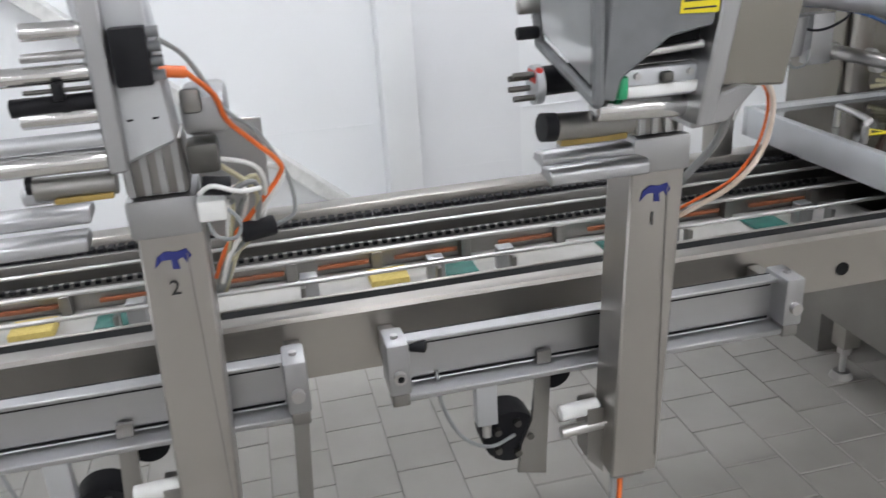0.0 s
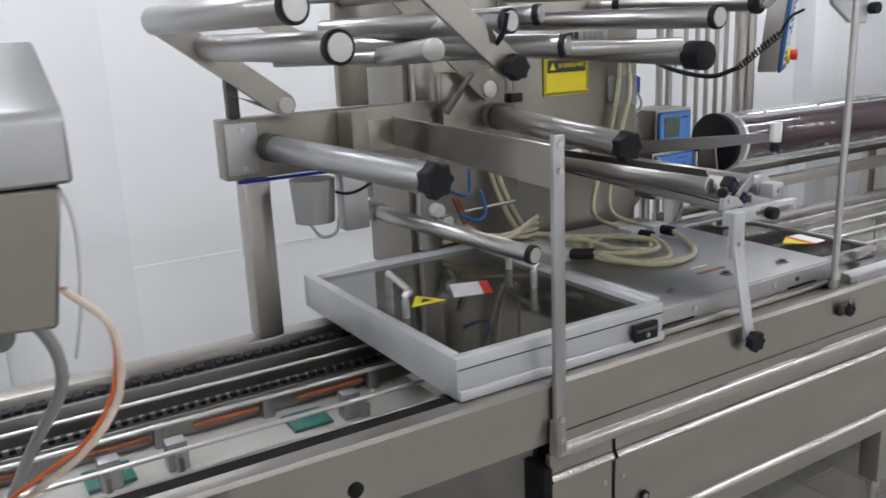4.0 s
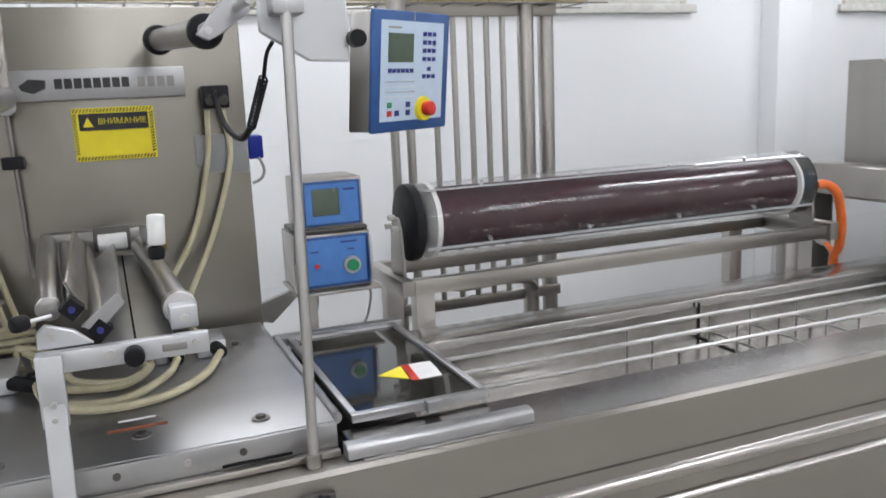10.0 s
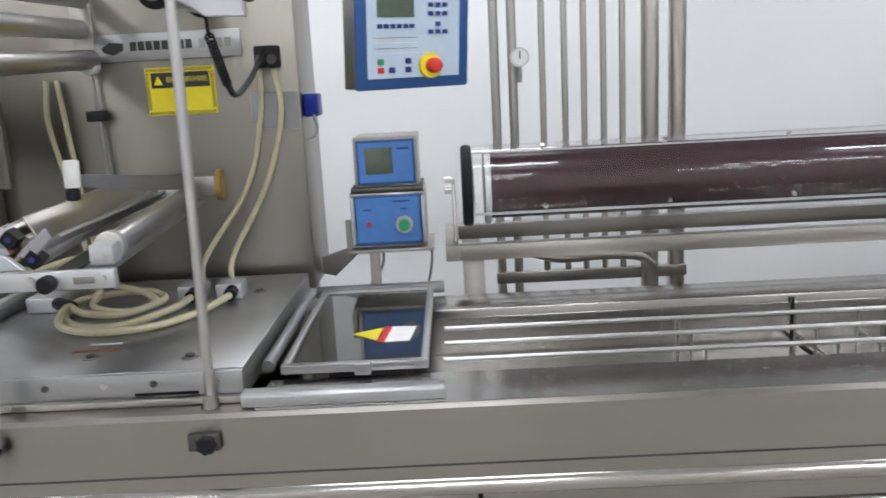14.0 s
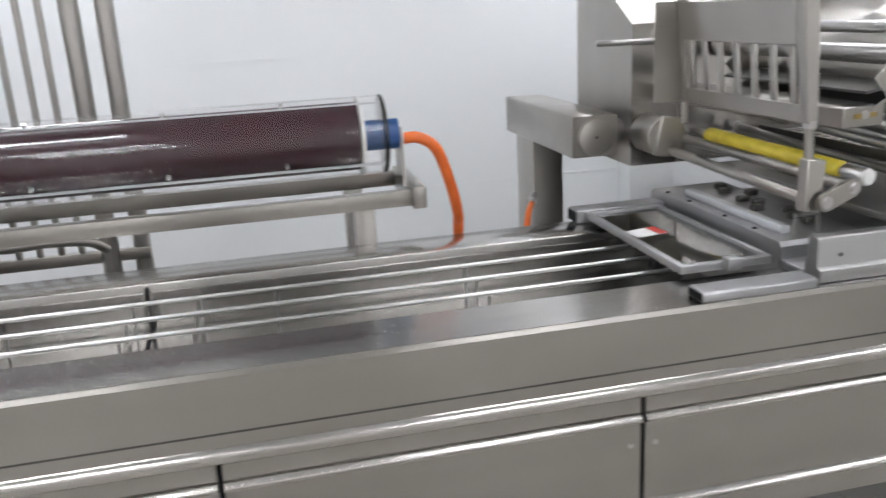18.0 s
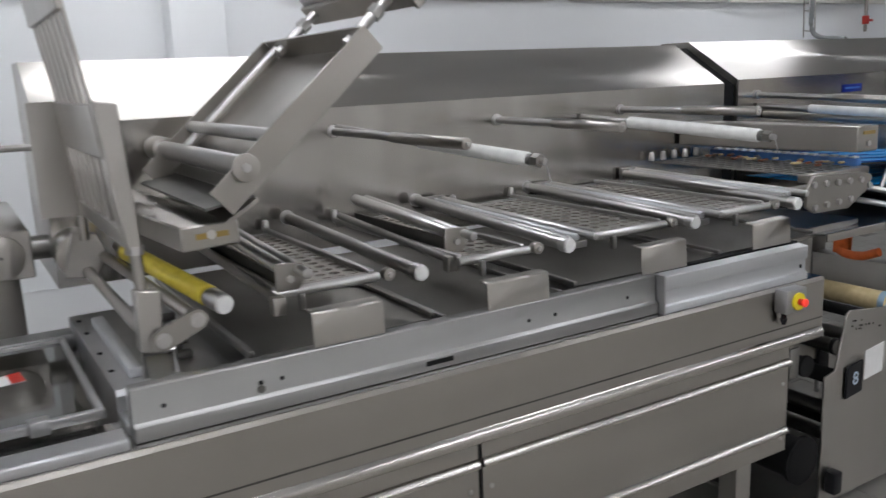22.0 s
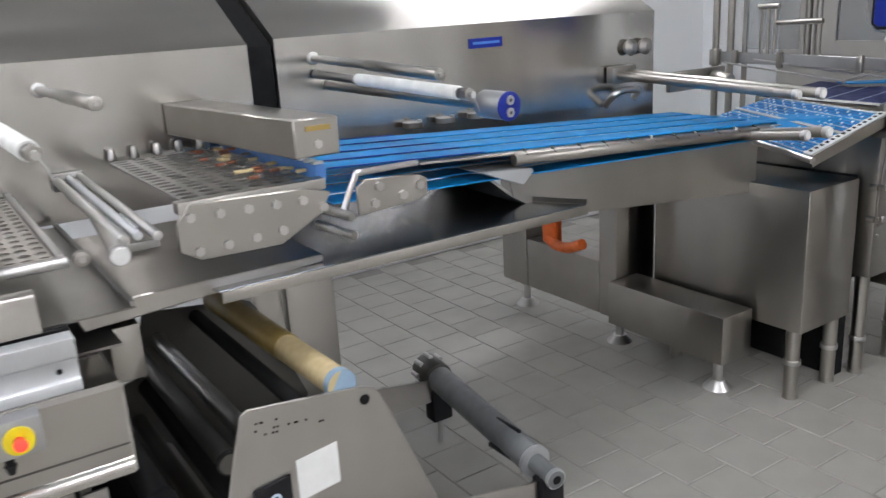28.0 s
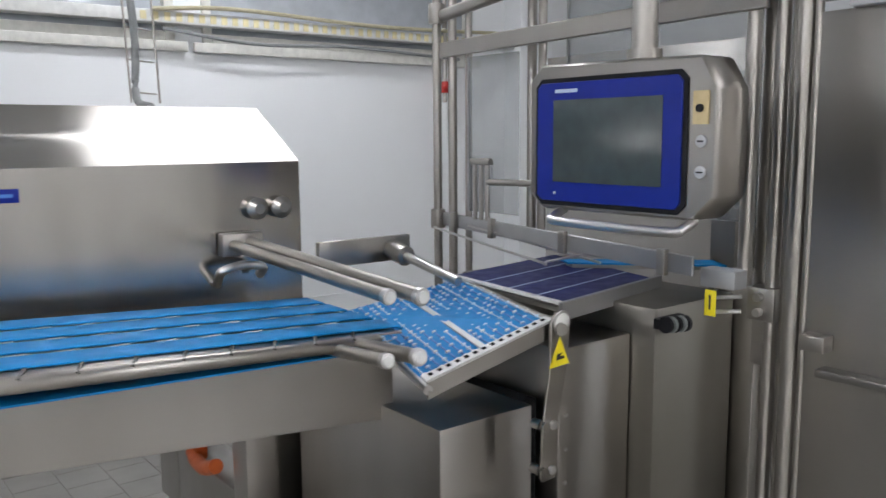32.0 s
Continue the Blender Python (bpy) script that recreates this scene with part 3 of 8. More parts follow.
def bar_plate(bm, p, q, w, y0, y1):
    """Flat arm between two points of an upright plane, with round ends."""
    (ax, az), (bx, bz) = p, q
    a = math.atan2(bz - az, bx - ax)
    pts = [(bx + w * math.cos(a + t), bz + w * math.sin(a + t)) for t in [math.pi * (k / 6 - 0.5) for k in range(7)]]
    pts += [(ax + w * math.cos(a + t), az + w * math.sin(a + t)) for t in [math.pi * (k / 6 + 0.5) for k in range(7)]]
    return prism(bm, pts, "y", y0, y1)


# ---- labellers on the outfeed ----
def labeller(dx, number, side):
    lab = thing("labeller", (0.62 + dx, 1.2, 0.58), "label printer head on a square steel post numbered %s" % number, "labeller", "labellers over the outfeed")
    x = dx
    part("post", P([(0.562 + x, 0.58), (0.662 + x, 0.58), (0.690 + x, 1.235), (0.585 + x, 1.235)], "y", 1.15, 1.25, 0.004), STEEL_V, lab)
    mark = bmesh.new()
    prism(mark, [(0.603 + x, 1.180), (0.608 + x, 1.198), (0.622 + x, 1.207), (0.640 + x, 1.204), (0.655 + x, 1.208), (0.662 + x, 1.196), (0.654 + x, 1.184),
                 (0.648 + x, 1.194), (0.640 + x, 1.190), (0.642 + x, 1.174), (0.630 + x, 1.176), (0.630 + x, 1.192), (0.616 + x, 1.192)], "y", 1.1478, 1.1505)
    part("mark", mark, LOGO, lab, "dark blue maker's mark")
    text_mesh(number, 0.036, Matrix.Translation((0.628 + x, 1.148, 1.142)) @ pose(0, 0, 0, 90, 0, 0), INK, lab, "numeral")
    part("post_seam", B(0.655 + x, 0.657 + x, 1.1475, 1.15, 0.62, 1.20), STEEL_DULL, lab)
    part("collar", B(0.580 + x, 0.688 + x, 1.13, 1.25, 1.2355, 1.300, 0.006), ALU, lab)
    nk = part("neck", B(0.585 + x, 0.68 + x, 1.14, 1.24, 1.301, 1.39, 0.008), STEEL_DULL, lab)
    for k in range(4):
        part("rib", B(0.590 + x + 0.024 * k, 0.600 + x + 0.024 * k, 1.132, 1.1395, 1.306, 1.385), ALU, nk)
    part("cap", B(0.575 + x, 0.64 + x, 1.16, 1.24, 0.566, 0.5795, 0.003), STEEL_DULL, lab)
    # slide rail fixed along the bed
    RE = 1.03 if side == "box" else 0.80
    rl = part("slide_rail", P([(1.262, 0.790), (1.262, 0.778), (1.318, 0.778), (1.318, 0.902), (1.285, 0.902), (1.285, 0.893), (1.306, 0.890), (1.306, 0.796)], "x", 0.16 + x, RE - 0.01 + x, 0.002), ALU, lab, "grey aluminium slide rail")
    part("rail_slot", B(0.17 + x, RE - 0.02 + x, 1.3185, 1.3235, 0.894, 0.901), RUBBER, rl)
    part("rail_groove", B(0.175 + x, RE - 0.03 + x, 1.3035, 1.3058, 0.880, 0.886), RUBBER, rl)
    part("rail_groove", B(0.175 + x, RE - 0.03 + x, 1.3035, 1.3058, 0.800, 0.805), RUBBER, rl)
    part("rail_edge", R((0.15 + x, 1.270, 0.783), (RE + x, 1.270, 0.783), 0.006, 12), POLISH, rl)
    for ex in (0.135, RE - 0.025):
        c = part("clamp", B(ex + x, ex + 0.045 + x, 1.252, 1.335, 0.800, 0.912, 0.006), ALU, lab)
        part("clamp_bolt", R((ex + 0.022 + x, 1.2515, 0.845), (ex + 0.022 + x, 1.238, 0.845), 0.013, 16), POLISH, c)
        bolt((ex + 0.022 + x, 1.29, 0.912), (0, 0, 1), 0.008, c)
        if ex < 0.2:
            part("clamp_knob", R((ex + 0.048 + x, 1.30, 0.886), (ex + 0.085 + x, 1.285, 0.884), 0.014, 14, bev=0.004), BLACK, c, "black clamp knob")
            part("clamp_bore", R((ex + 0.022 + x, 1.2379, 0.845), (ex + 0.022 + x, 1.237, 0.845), 0.007, 12), RUBBER, c)
        part("clamp_foot", B(ex + 0.004 + x, ex + 0.041 + x, 1.256, 1.30, 0.772, 0.7995, 0.004), STEEL_DULL, c)
        part("wall_block", B(ex + 0.006 + x, ex + 0.039 + x, 1.336, 1.414, 0.82, 0.88, 0.003), STEEL_DULL, c)
    part("rail_bracket", B(0.315 + x, 0.36 + x, 1.275, 1.305, 0.675, 0.777, 0.003), ALU_WHITE, lab)
    part("bracket_foot", R((0.337 + x, 1.285, 0.645), (0.337 + x, 1.285, 0.674), 0.010, 10), POLISH, lab)
    part("web", P([(1.306, 0.777), (1.42, 0.777), (1.42, 0.73), (1.306, 0.69)], "x", 0.33 + x, 0.336 + x), STEEL, lab)
    part("motor_plate", P([(0.405 + x, 0.53), (0.47 + x, 0.515), (0.485 + x, 0.822), (0.455 + x, 0.822), (0.44 + x, 0.66), (0.415 + x, 0.60)], "y", 1.29, 1.30), STEEL_DULL, lab)
    w = part("wheel", R((0.395 + x, 1.30, 0.62), (0.395 + x, 1.37, 0.62), 0.062, 20), BLACK, lab, "black motor wheel")
    for a in range(5):
        t = a * 2 * math.pi / 5
        part("fin", R((0.395 + x + 0.04 * math.cos(t), 1.299, 0.62 + 0.04 * math.sin(t)), (0.395 + x + 0.04 * math.cos(t), 1.285, 0.62 + 0.04 * math.sin(t)), 0.008, 8), STEEL_DARK, w)
    part("lower_bracket", P([(0.53 + x, 0.60), (0.565 + x, 0.56), (0.565 + x, 0.72), (0.53 + x, 0.72)], "y", 1.20, 1.26), STEEL_DULL, lab)
    part("paper_roller", R((0.475 + x, 1.22, 0.712), (0.56 + x, 1.22, 0.716), 0.017, 16, bev=0.005), WHITE, lab)
    part("guide_roller", R((0.475 + x, 1.21, 0.672), (0.57 + x, 1.21, 0.678), 0.013, 16), POLISH, lab)
    part("motor", R((0.50 + x, 1.32, 0.75), (0.50 + x, 1.40, 0.75), 0.04, 16), BLACK, lab)
    part("sensor_lead", H([(0.24 + x, 1.30, 0.815), (0.245 + x, 1.29, 0.74), (0.28 + x, 1.28, 0.66), (0.34 + x, 1.28, 0.62), (0.40 + x, 1.29, 0.63)], 0.004), CABLE_GREY, lab)
    part("supply_lead", H([(0.59 + x, 1.20, 0.57), (0.585 + x, 1.20, 0.45), (0.56 + x, 1.22, 0.25), (0.55 + x, 1.25, 0.012)], 0.008), CABLE_GREY, lab)
    part("supply_lead", H([(0.605 + x, 1.20, 0.57), (0.60 + x, 1.20, 0.45), (0.575 + x, 1.22, 0.25), (0.565 + x, 1.25, 0.012)], 0.006), ORANGE, lab)
    # delivery lips and rollers under the head
    for k, (yy, zz) in enumerate(((1.00, 1.280), (1.055, 1.290), (1.11, 1.289)) if side == "box" else ((1.00, 1.275), (1.055, 1.298), (1.11, 1.318))):
        part("delivery_lip", P([(yy, zz), (yy + 0.05, zz + 0.006), (yy + 0.045, zz + 0.022), (yy + 0.01, zz + 0.026), (yy, zz + 0.018)], "x", (0.380, 0.387, 0.447)[k] + x, 0.545 + x, 0.003), ALU, lab)
    if side == "box":
        part("side_plate", P([(0.545 + x, 1.385), (0.572 + x, 1.385), (0.622 + x, 1.67), (0.595 + x, 1.68)], "y", 0.87, 1.22, 0.003), ALU, lab)
        bx = part("drive_box", P([(0.578 + x, 1.412), (0.770 + x, 1.398), (0.794 + x, 1.5485), (0.602 + x, 1.5485)], "y", 1.0, 1.24, 0.004), STEEL_WARM, lab, "brushed steel drive box")
        ld = bmesh.new()
        prism(ld, [(0.997, 1.550), (1.245, 1.550), (1.245, 1.685), (1.16, 1.695), (1.005, 1.628), (0.997, 1.616)], "x", 0.600 + x, 0.806 + x, 0.004)
        part("box_lid", ld, ALU, lab)
        for t in (0.69, 0.715):
            part("vent_slot", B(t + x, t + 0.006 + x, 0.9955, 0.9975, 1.581, 1.584), RUBBER, bx)
        pr = part("printer_body", P([(0.403 + x, 1.437), (0.424 + x, 1.432), (0.432 + x, 1.462), (0.50 + x, 1.511), (0.562 + x, 1.521), (0.574 + x, 1.585), (0.418 + x, 1.59)], "y", 0.872, 0.90, 0.003), GREY_PAINT, lab, "grey angular printer cover")
        part("printer_top", P([(0.872, 1.585), (1.10, 1.66), (1.10, 1.63), (0.88, 1.56)], "x", 0.415 + x, 0.565 + x), GREY_PAINT, pr)
        sw = part("side_window", P([(0.90, 1.452), (1.085, 1.500), (1.125, 1.64), (1.10, 1.645), (0.90, 1.575)], "x", 0.399 + x, 0.403 + x), HAZE, pr, "hazy clear side window")
        rim = ((0.876, 1.432), (1.10, 1.482), (1.15, 1.66), (1.10, 1.668), (0.878, 1.588))
        for (ya, za), (yb, zb) in zip(rim, rim[1:] + rim[:1]):
            part("window_rim", R((0.400 + x, ya, za), (0.400 + x, yb, zb), 0.0085, 8), GREY_PAINT, sw)
        part("catch", R((0.365 + x, 1.10, 1.540), (0.398 + x, 1.10, 1.540), 0.012, 14, bev=0.003), STEEL_DULL, sw)
        part("catch", R((0.362 + x, 1.10, 1.500), (0.398 + x, 1.10, 1.500), 0.010, 14, bev=0.003), BLACK, sw)
        part("warning_label", P([(0.511 + x, 1.540), (0.566 + x, 1.538), (0.568 + x, 1.562), (0.513 + x, 1.563)], "y", 0.8695, 0.8715), YELLOW, pr, "yellow warning label")
        for zz in (1.5455, 1.5555):
            part("label_line", B(0.516 + x, 0.562 + x, 0.8685, 0.8695, zz - 0.0012, zz + 0.0012), INK, pr)
        part("ribbon_gap", B(0.436 + x, 0.56 + x, 0.902, 1.10, 1.486, 1.521), RUBBER, pr)
        part("print_bar", R((0.43 + x, 0.895, 1.488), (0.56 + x, 0.895, 1.494), 0.006, 12), POLISH, pr)
        part("ribbon_guide", P([(0.902, 1.472), (0.916, 1.484), (1.0, 1.484), (1.0, 1.472)], "x", 0.452 + x, 0.556 + x, 0.002), ALU, pr)
        part("head_latch", B(0.500 + x, 0.516 + x, 0.886, 0.8995, 1.448, 1.462, 0.003), STEEL_DARK, pr)
        bolt((0.466 + x, 0.8995, 1.458), (0, -1, 0), 0.005, pr)
        bolt((0.545 + x, 0.8995, 1.458), (0, -1, 0), 0.005, pr)
        part("print_head", B(0.45 + x, 0.56 + x, 0.90, 0.98, 1.425, 1.468, 0.006), ALU_WHITE, pr)
        part("head_edge", B(0.45 + x, 0.56 + x, 0.892, 0.8995, 1.430, 1.446, 0.003), PAPER, pr)
        part("green_tab", B(0.434 + x, 0.449 + x, 0.885, 0.90, 1.43, 1.462, 0.004), GREEN, pr)
        for a, b in ((0.45, 0.98), (0.50, 0.92)):
            zt = 1.60 + (b - 0.88) * 0.33
            star_knob((a + x, b, zt), (0, -0.3, 1), 0.022, pr, 0.025)
        part("reel_plate", B(0.55 + x, 0.556 + x, 0.95, 1.05, 1.60, 1.70, 0.002), PCB, lab, "smoky teal plate")
        part("reel_hub", R((0.44 + x, 1.16, 1.76), (0.60 + x, 1.16, 1.76), 0.045, 24), BLACK, lab)
        part("reel_holder", B(0.46 + x, 0.53 + x, 1.17, 1.25, 1.50, 1.80, 0.004), STEEL_DULL, lab)
        part("press_roller", R((0.405 + x, 0.900, 1.417), (0.565 + x, 0.925, 1.404), 0.0165, 20, bev=0.003), CHROME, lab)
        lo = part("web_roller", R((0.372 + x, 0.97, 1.382), (0.50 + x, 0.99, 1.372), 0.020, 20), STEEL_DULL, lab)
        part("roller_end", R((0.353 + x, 0.968, 1.384), (0.373 + x, 0.970, 1.382), 0.021, 20), BLACK, lo)
        part("amber_web", B(0.385 + x, 0.49 + x, 0.972, 0.99, 1.351, 1.360), CARD_DARK, lo)
        td = part("tension_disc", R((0.358 + x, 1.02, 1.436), (0.370 + x, 1.02, 1.436), 0.029, 24), ALU_WHITE, lab, "red and white tension disc")
        part("red_half", B(0.3572 + x, 0.3708 + x, 0.999, 1.041, 1.436, 1.463, 0.006), RED, td, "red half of the disc")
        part("disc_drum", R((0.3705 + x, 1.02, 1.440), (0.45 + x, 1.03, 1.440), 0.022, 18), BLACK, td)
        for yy, zz in ((1.008, 1.420), (1.03, 1.430), (1.03, 1.446), (1.008, 1.454)):
            part("disc_pin", R((0.325 + x, yy, zz), (0.358 + x, yy, zz), 0.0045, 8), STEEL_DARK, td)
        part("orange_lead", H([(0.79 + x, 1.13, 1.408), (0.838 + x, 1.14, 1.345), (0.835 + x, 1.15, 1.262), (0.795 + x, 1.16, 1.195), (0.74 + x, 1.20, 1.145), (0.67 + x, 1.26, 1.08)], 0.003), ORANGE, lab)
        part("white_lead", H([(0.792 + x, 1.12, 1.408), (0.840 + x, 1.128, 1.345), (0.838 + x, 1.138, 1.255), (0.795 + x, 1.152, 1.188), (0.74 + x, 1.20, 1.130), (0.67 + x, 1.27, 1.06)], 0.005), PALE_LEAD, lab)
        part("grey_lead", H([(0.715 + x, 1.12, 1.41), (0.758 + x, 1.15, 1.362), (0.778 + x, 1.17, 1.31), (0.775 + x, 1.20, 1.25), (0.736 + x, 1.25, 1.165), (0.70 + x, 1.27, 1.09)], 0.008), CABLE_GREY, lab)
        part("thin_lead", H([(0.80 + x, 1.10, 1.54), (0.815 + x, 1.12, 1.48), (0.812 + x, 1.15, 1.38), (0.80 + x, 1.18, 1.30)], 0.0025), PAPER, lab)
        part("valve", R((0.67 + x, 1.10, 1.405), (0.72 + x, 1.18, 1.345), 0.018, 14), GREY_PAINT, lab)
        part("bracket_arm", P([(0.60 + x, 1.385), (0.68 + x, 1.41), (0.71 + x, 1.405), (0.66 + x, 1.355), (0.60 + x, 1.35)], "y", 0.98, 1.10, 0.003), ALU, lab)
    else:
        part("side_plate", P([(0.602 + x, 1.40), (0.614 + x, 1.393), (0.688 + x, 1.42), (0.672 + x, 1.70), (0.58 + x, 1.72)], "y", 0.985, 1.06, 0.004), ALU_WHITE, lab)
        part("side_strip", P([(0.600 + x, 1.390), (0.624 + x, 1.392), (0.630 + x, 1.72), (0.602 + x, 1.72)], "y", 0.96, 0.984, 0.003), ALU, lab)
        bk = part("terminal_block", B(0.6305 + x, 0.675 + x, 0.955, 0.984, 1.500, 1.572, 0.003), BLACK, lab)
        for k in range(4):
            part("plug", R((0.675 + x, 0.97, 1.51 + 0.018 * k), (0.69 + x, 0.97, 1.51 + 0.018 * k), 0.007, 10), GREY_PAINT, bk)
        for z, r, a, mt in ((1.573, 0.011, 0.526, CHROME), (1.542, 0.006, 0.52, ROLLER), (1.520, 0.012, 0.40, CHROME), (1.482, 0.012, 0.495, BLACK), (1.466, 0.012, 0.504, CHROME), (1.434, 0.011, 0.40, ALU_WHITE), (1.407, 0.015, 0.40, CHROME)):
            part("web_roller", R((a + x, 0.99, z), (0.606 + x, 0.99, z), r, 20, bev=0.002), mt, lab)
        part("cross_pin", R((0.518 + x, 0.975, 1.502), (0.60 + x, 0.975, 1.502), 0.003, 8), STEEL_DARK, lab)
        part("cross_clip", B(0.552 + x, 0.565 + x, 0.966, 0.984, 1.490, 1.512, 0.002), BLACK, lab)
        for t in (0.630, 0.662):
            part("vent_slot", B(t + x, t + 0.008 + x, 0.9835, 0.9852, 1.452, 1.4545), RUBBER, lab)
        part("amber_web", R((0.497 + x, 1.00, 1.372), (0.60 + x, 1.00, 1.370), 0.016, 16), STEEL_DULL, lab, "grey web roller with an amber web")
        part("amber_strip", B(0.520 + x, 0.595 + x, 0.984, 1.0, 1.352, 1.360, 0.002), CARD_DARK, lab)
        part("roller_end", R((0.488 + x, 1.0, 1.378), (0.4968 + x, 1.0, 1.378), 0.012, 14), BLACK, lab)
        mb = part("motor_box", B(0.690 + x, 0.755 + x, 1.06, 1.20, 1.405, 1.462, 0.012), ALU, lab)
        part("motor_flange", B(0.694 + x, 0.722 + x, 1.05, 1.0595, 1.44, 1.475, 0.006), STEEL_DULL, mb)
        part("valve_block", B(0.690 + x, 0.735 + x, 1.04, 1.10, 1.355, 1.398, 0.006), STEEL_DARK, lab)
        part("solenoid", R((0.705 + x, 1.035, 1.34), (0.745 + x, 1.035, 1.335), 0.014, 14, bev=0.003), BLACK, lab)
        part("white_plug", B(0.692 + x, 0.735 + x, 1.03, 1.07, 1.285, 1.318, 0.006), WHITE, lab, "white plastic plug")
        part("valve_plate", P([(0.69 + x, 1.40), (0.80 + x, 1.39), (0.80 + x, 1.25), (0.735 + x, 1.18), (0.69 + x, 1.20)], "y", 1.215, 1.222, 0.002), ALU, lab)
        part("grip_roll", R((0.745 + x, 1.10, 1.238), (0.80 + x, 1.11, 1.242), 0.016, 14, bev=0.004), BLACK, lab, "black handle grip")
        part("orange_plug", R((0.678 + x, 0.99, 1.512), (0.712 + x, 1.0, 1.506), 0.008, 10), ORANGE, lab)
        part("orange_lead", H([(0.712 + x, 1.0, 1.506), (0.741 + x, 1.03, 1.468), (0.752 + x, 1.06, 1.425), (0.779 + x, 1.08, 1.39), (0.815 + x, 1.08, 1.352), (0.815 + x, 1.09, 1.325), (0.77 + x, 1.10, 1.272), (0.72 + x, 1.14, 1.205), (0.69 + x, 1.20, 1.13)], 0.004), ORANGE, lab)
        part("pale_lead", H([(0.80 + x, 1.09, 1.345), (0.822 + x, 1.09, 1.328), (0.778 + x, 1.10, 1.268), (0.728 + x, 1.14, 1.20), (0.70 + x, 1.20, 1.12)], 0.0045), PAPER, lab)
        part("grey_lead", H([(0.684 + x, 1.0, 1.552), (0.715 + x, 1.02, 1.52), (0.752 + x, 1.06, 1.44), (0.79 + x, 1.08, 1.40), (0.825 + x, 1.09, 1.33), (0.832 + x, 1.10, 1.264), (0.80 + x, 1.11, 1.24)], 0.0035), CABLE_GREY, lab)
        part("loop_lead", H([(0.70 + x, 1.03, 1.33), (0.72 + x, 1.01, 1.345), (0.755 + x, 1.02, 1.33), (0.785 + x, 1.05, 1.322)], 0.0035), PAPER, lab)
        part("loop_lead", H([(0.735 + x, 1.04, 1.30), (0.75 + x, 1.02, 1.285), (0.742 + x, 1.02, 1.262), (0.715 + x, 1.03, 1.262), (0.702 + x, 1.05, 1.285)], 0.003), CABLE_GREY, lab)
        random.seed(4)
        for k in range(9):
            a = random.uniform(0.725, 0.79)
            part("lead", H([(0.70 + x + 0.006 * (k % 4), 1.07, random.uniform(1.29, 1.39)), (a + x, random.uniform(1.05, 1.12), random.uniform(1.30, 1.35)), (a - 0.012 + x, 1.12, random.uniform(1.22, 1.27)),
                            (0.712 + x + 0.005 * (k % 4), 1.17, 1.17), (0.685 + x + 0.005 * (k % 4), 1.23, 1.09)], random.choice((0.0025, 0.0035, 0.0042))), (CABLE, PAPER, CABLE_GREY)[k % 3], lab)
    return lab


labeller(0.0, "1", "box")
labeller(-0.838, "2", "rolls")
sv = thing("support_strut", (-0.1, 1.33, 0), "dark steel strut under the outfeed bed", "strut")
part("strut", P([(-0.10, 0.0), (-0.07, 0.0), (-0.015, 0.82), (-0.05, 0.82)], "y", 1.43, 1.47), STEEL_DULL, sv)
part("strut_foot", R((-0.085, 1.45, 0), (-0.085, 1.45, 0.02), 0.04, 16), STEEL_DULL, sv)

# ---- infeed tower with its cover, sealing station and web rollers ----
cover = thing("cutter_cover", (1.84, 1.87, TOP), "low aluminium frame cover with a smoked acrylic top and two handles", "machine cover")
for nm, a in (("frame_front", (1.545, 2.155, 1.462, 1.49)), ("frame_back", (1.545, 2.155, 2.265, 2.293))):
    part(nm, B(*a, TOP + 0.001, 1.020, 0.003), ALU_WHITE, cover)
for nm, a in (("frame_side", (1.545, 1.573, 1.491, 2.264)), ("frame_side", (2.127, 2.155, 1.491, 2.264))):
    part(nm, B(*a, TOP + 0.001, 1.020, 0.003), ALU_WHITE, cover)
part("frame_groove", B(1.548, 2.152, 1.4600, 1.4618, 0.992, 0.995), STEEL_DARK, cover)
part("frame_foot", B(1.548, 2.152, 1.450, 1.4615, TOP + 0.001, 0.948, 0.004), ALU_WHITE, cover)
part("window", B(1.5735, 2.1265, 1.4905, 2.2645, 1.000, 1.006), SMOKE, cover, "smoked acrylic window")
for hx in (1.635, 2.035):
    part("handle", H([(hx - 0.02, 1.80, 1.006), (hx - 0.02, 1.80, 1.06), (hx, 1.82, 1.068), (hx + 0.03, 1.97, 1.068), (hx + 0.035, 1.99, 1.06), (hx + 0.035, 1.99, 1.006)], 0.010, 10, 5), POLISH, cover, "polished bow handle")
part("warning_triangle", P([(1.665, 1.86), (1.765, 1.855), (1.72, 1.935)], "z", 1.0065, 1.008), YELLOW, cover, "yellow warning triangle")
part("triangle_mark", P([(1.70, 1.875), (1.735, 1.872), (1.722, 1.90)], "z", 1.0081, 1.009), INK, cover)
sk = part("notice", P([(1.795, 1.86), (1.875, 1.835), (1.925, 1.94), (1.845, 1.965)], "z", 1.0065, 1.008), PAPER, cover, "white and red notice")
part("notice_band", P([(1.875, 1.835), (1.900, 1.828), (1.950, 1.932), (1.925, 1.94)], "z", 1.0065, 1.008), RED, sk)
lt = part("latch", B(2.045, 2.125, 1.446, 1.4605, 0.940, 0.985, 0.004), BLACK, cover, "black latch")
part("latch_ridge", B(2.05, 2.12, 1.442, 1.4458, 0.966, 0.972), STEEL_DARK, lt)
bolt((2.085, 1.4455, 0.957), (0, -1, 0), 0.006, lt)

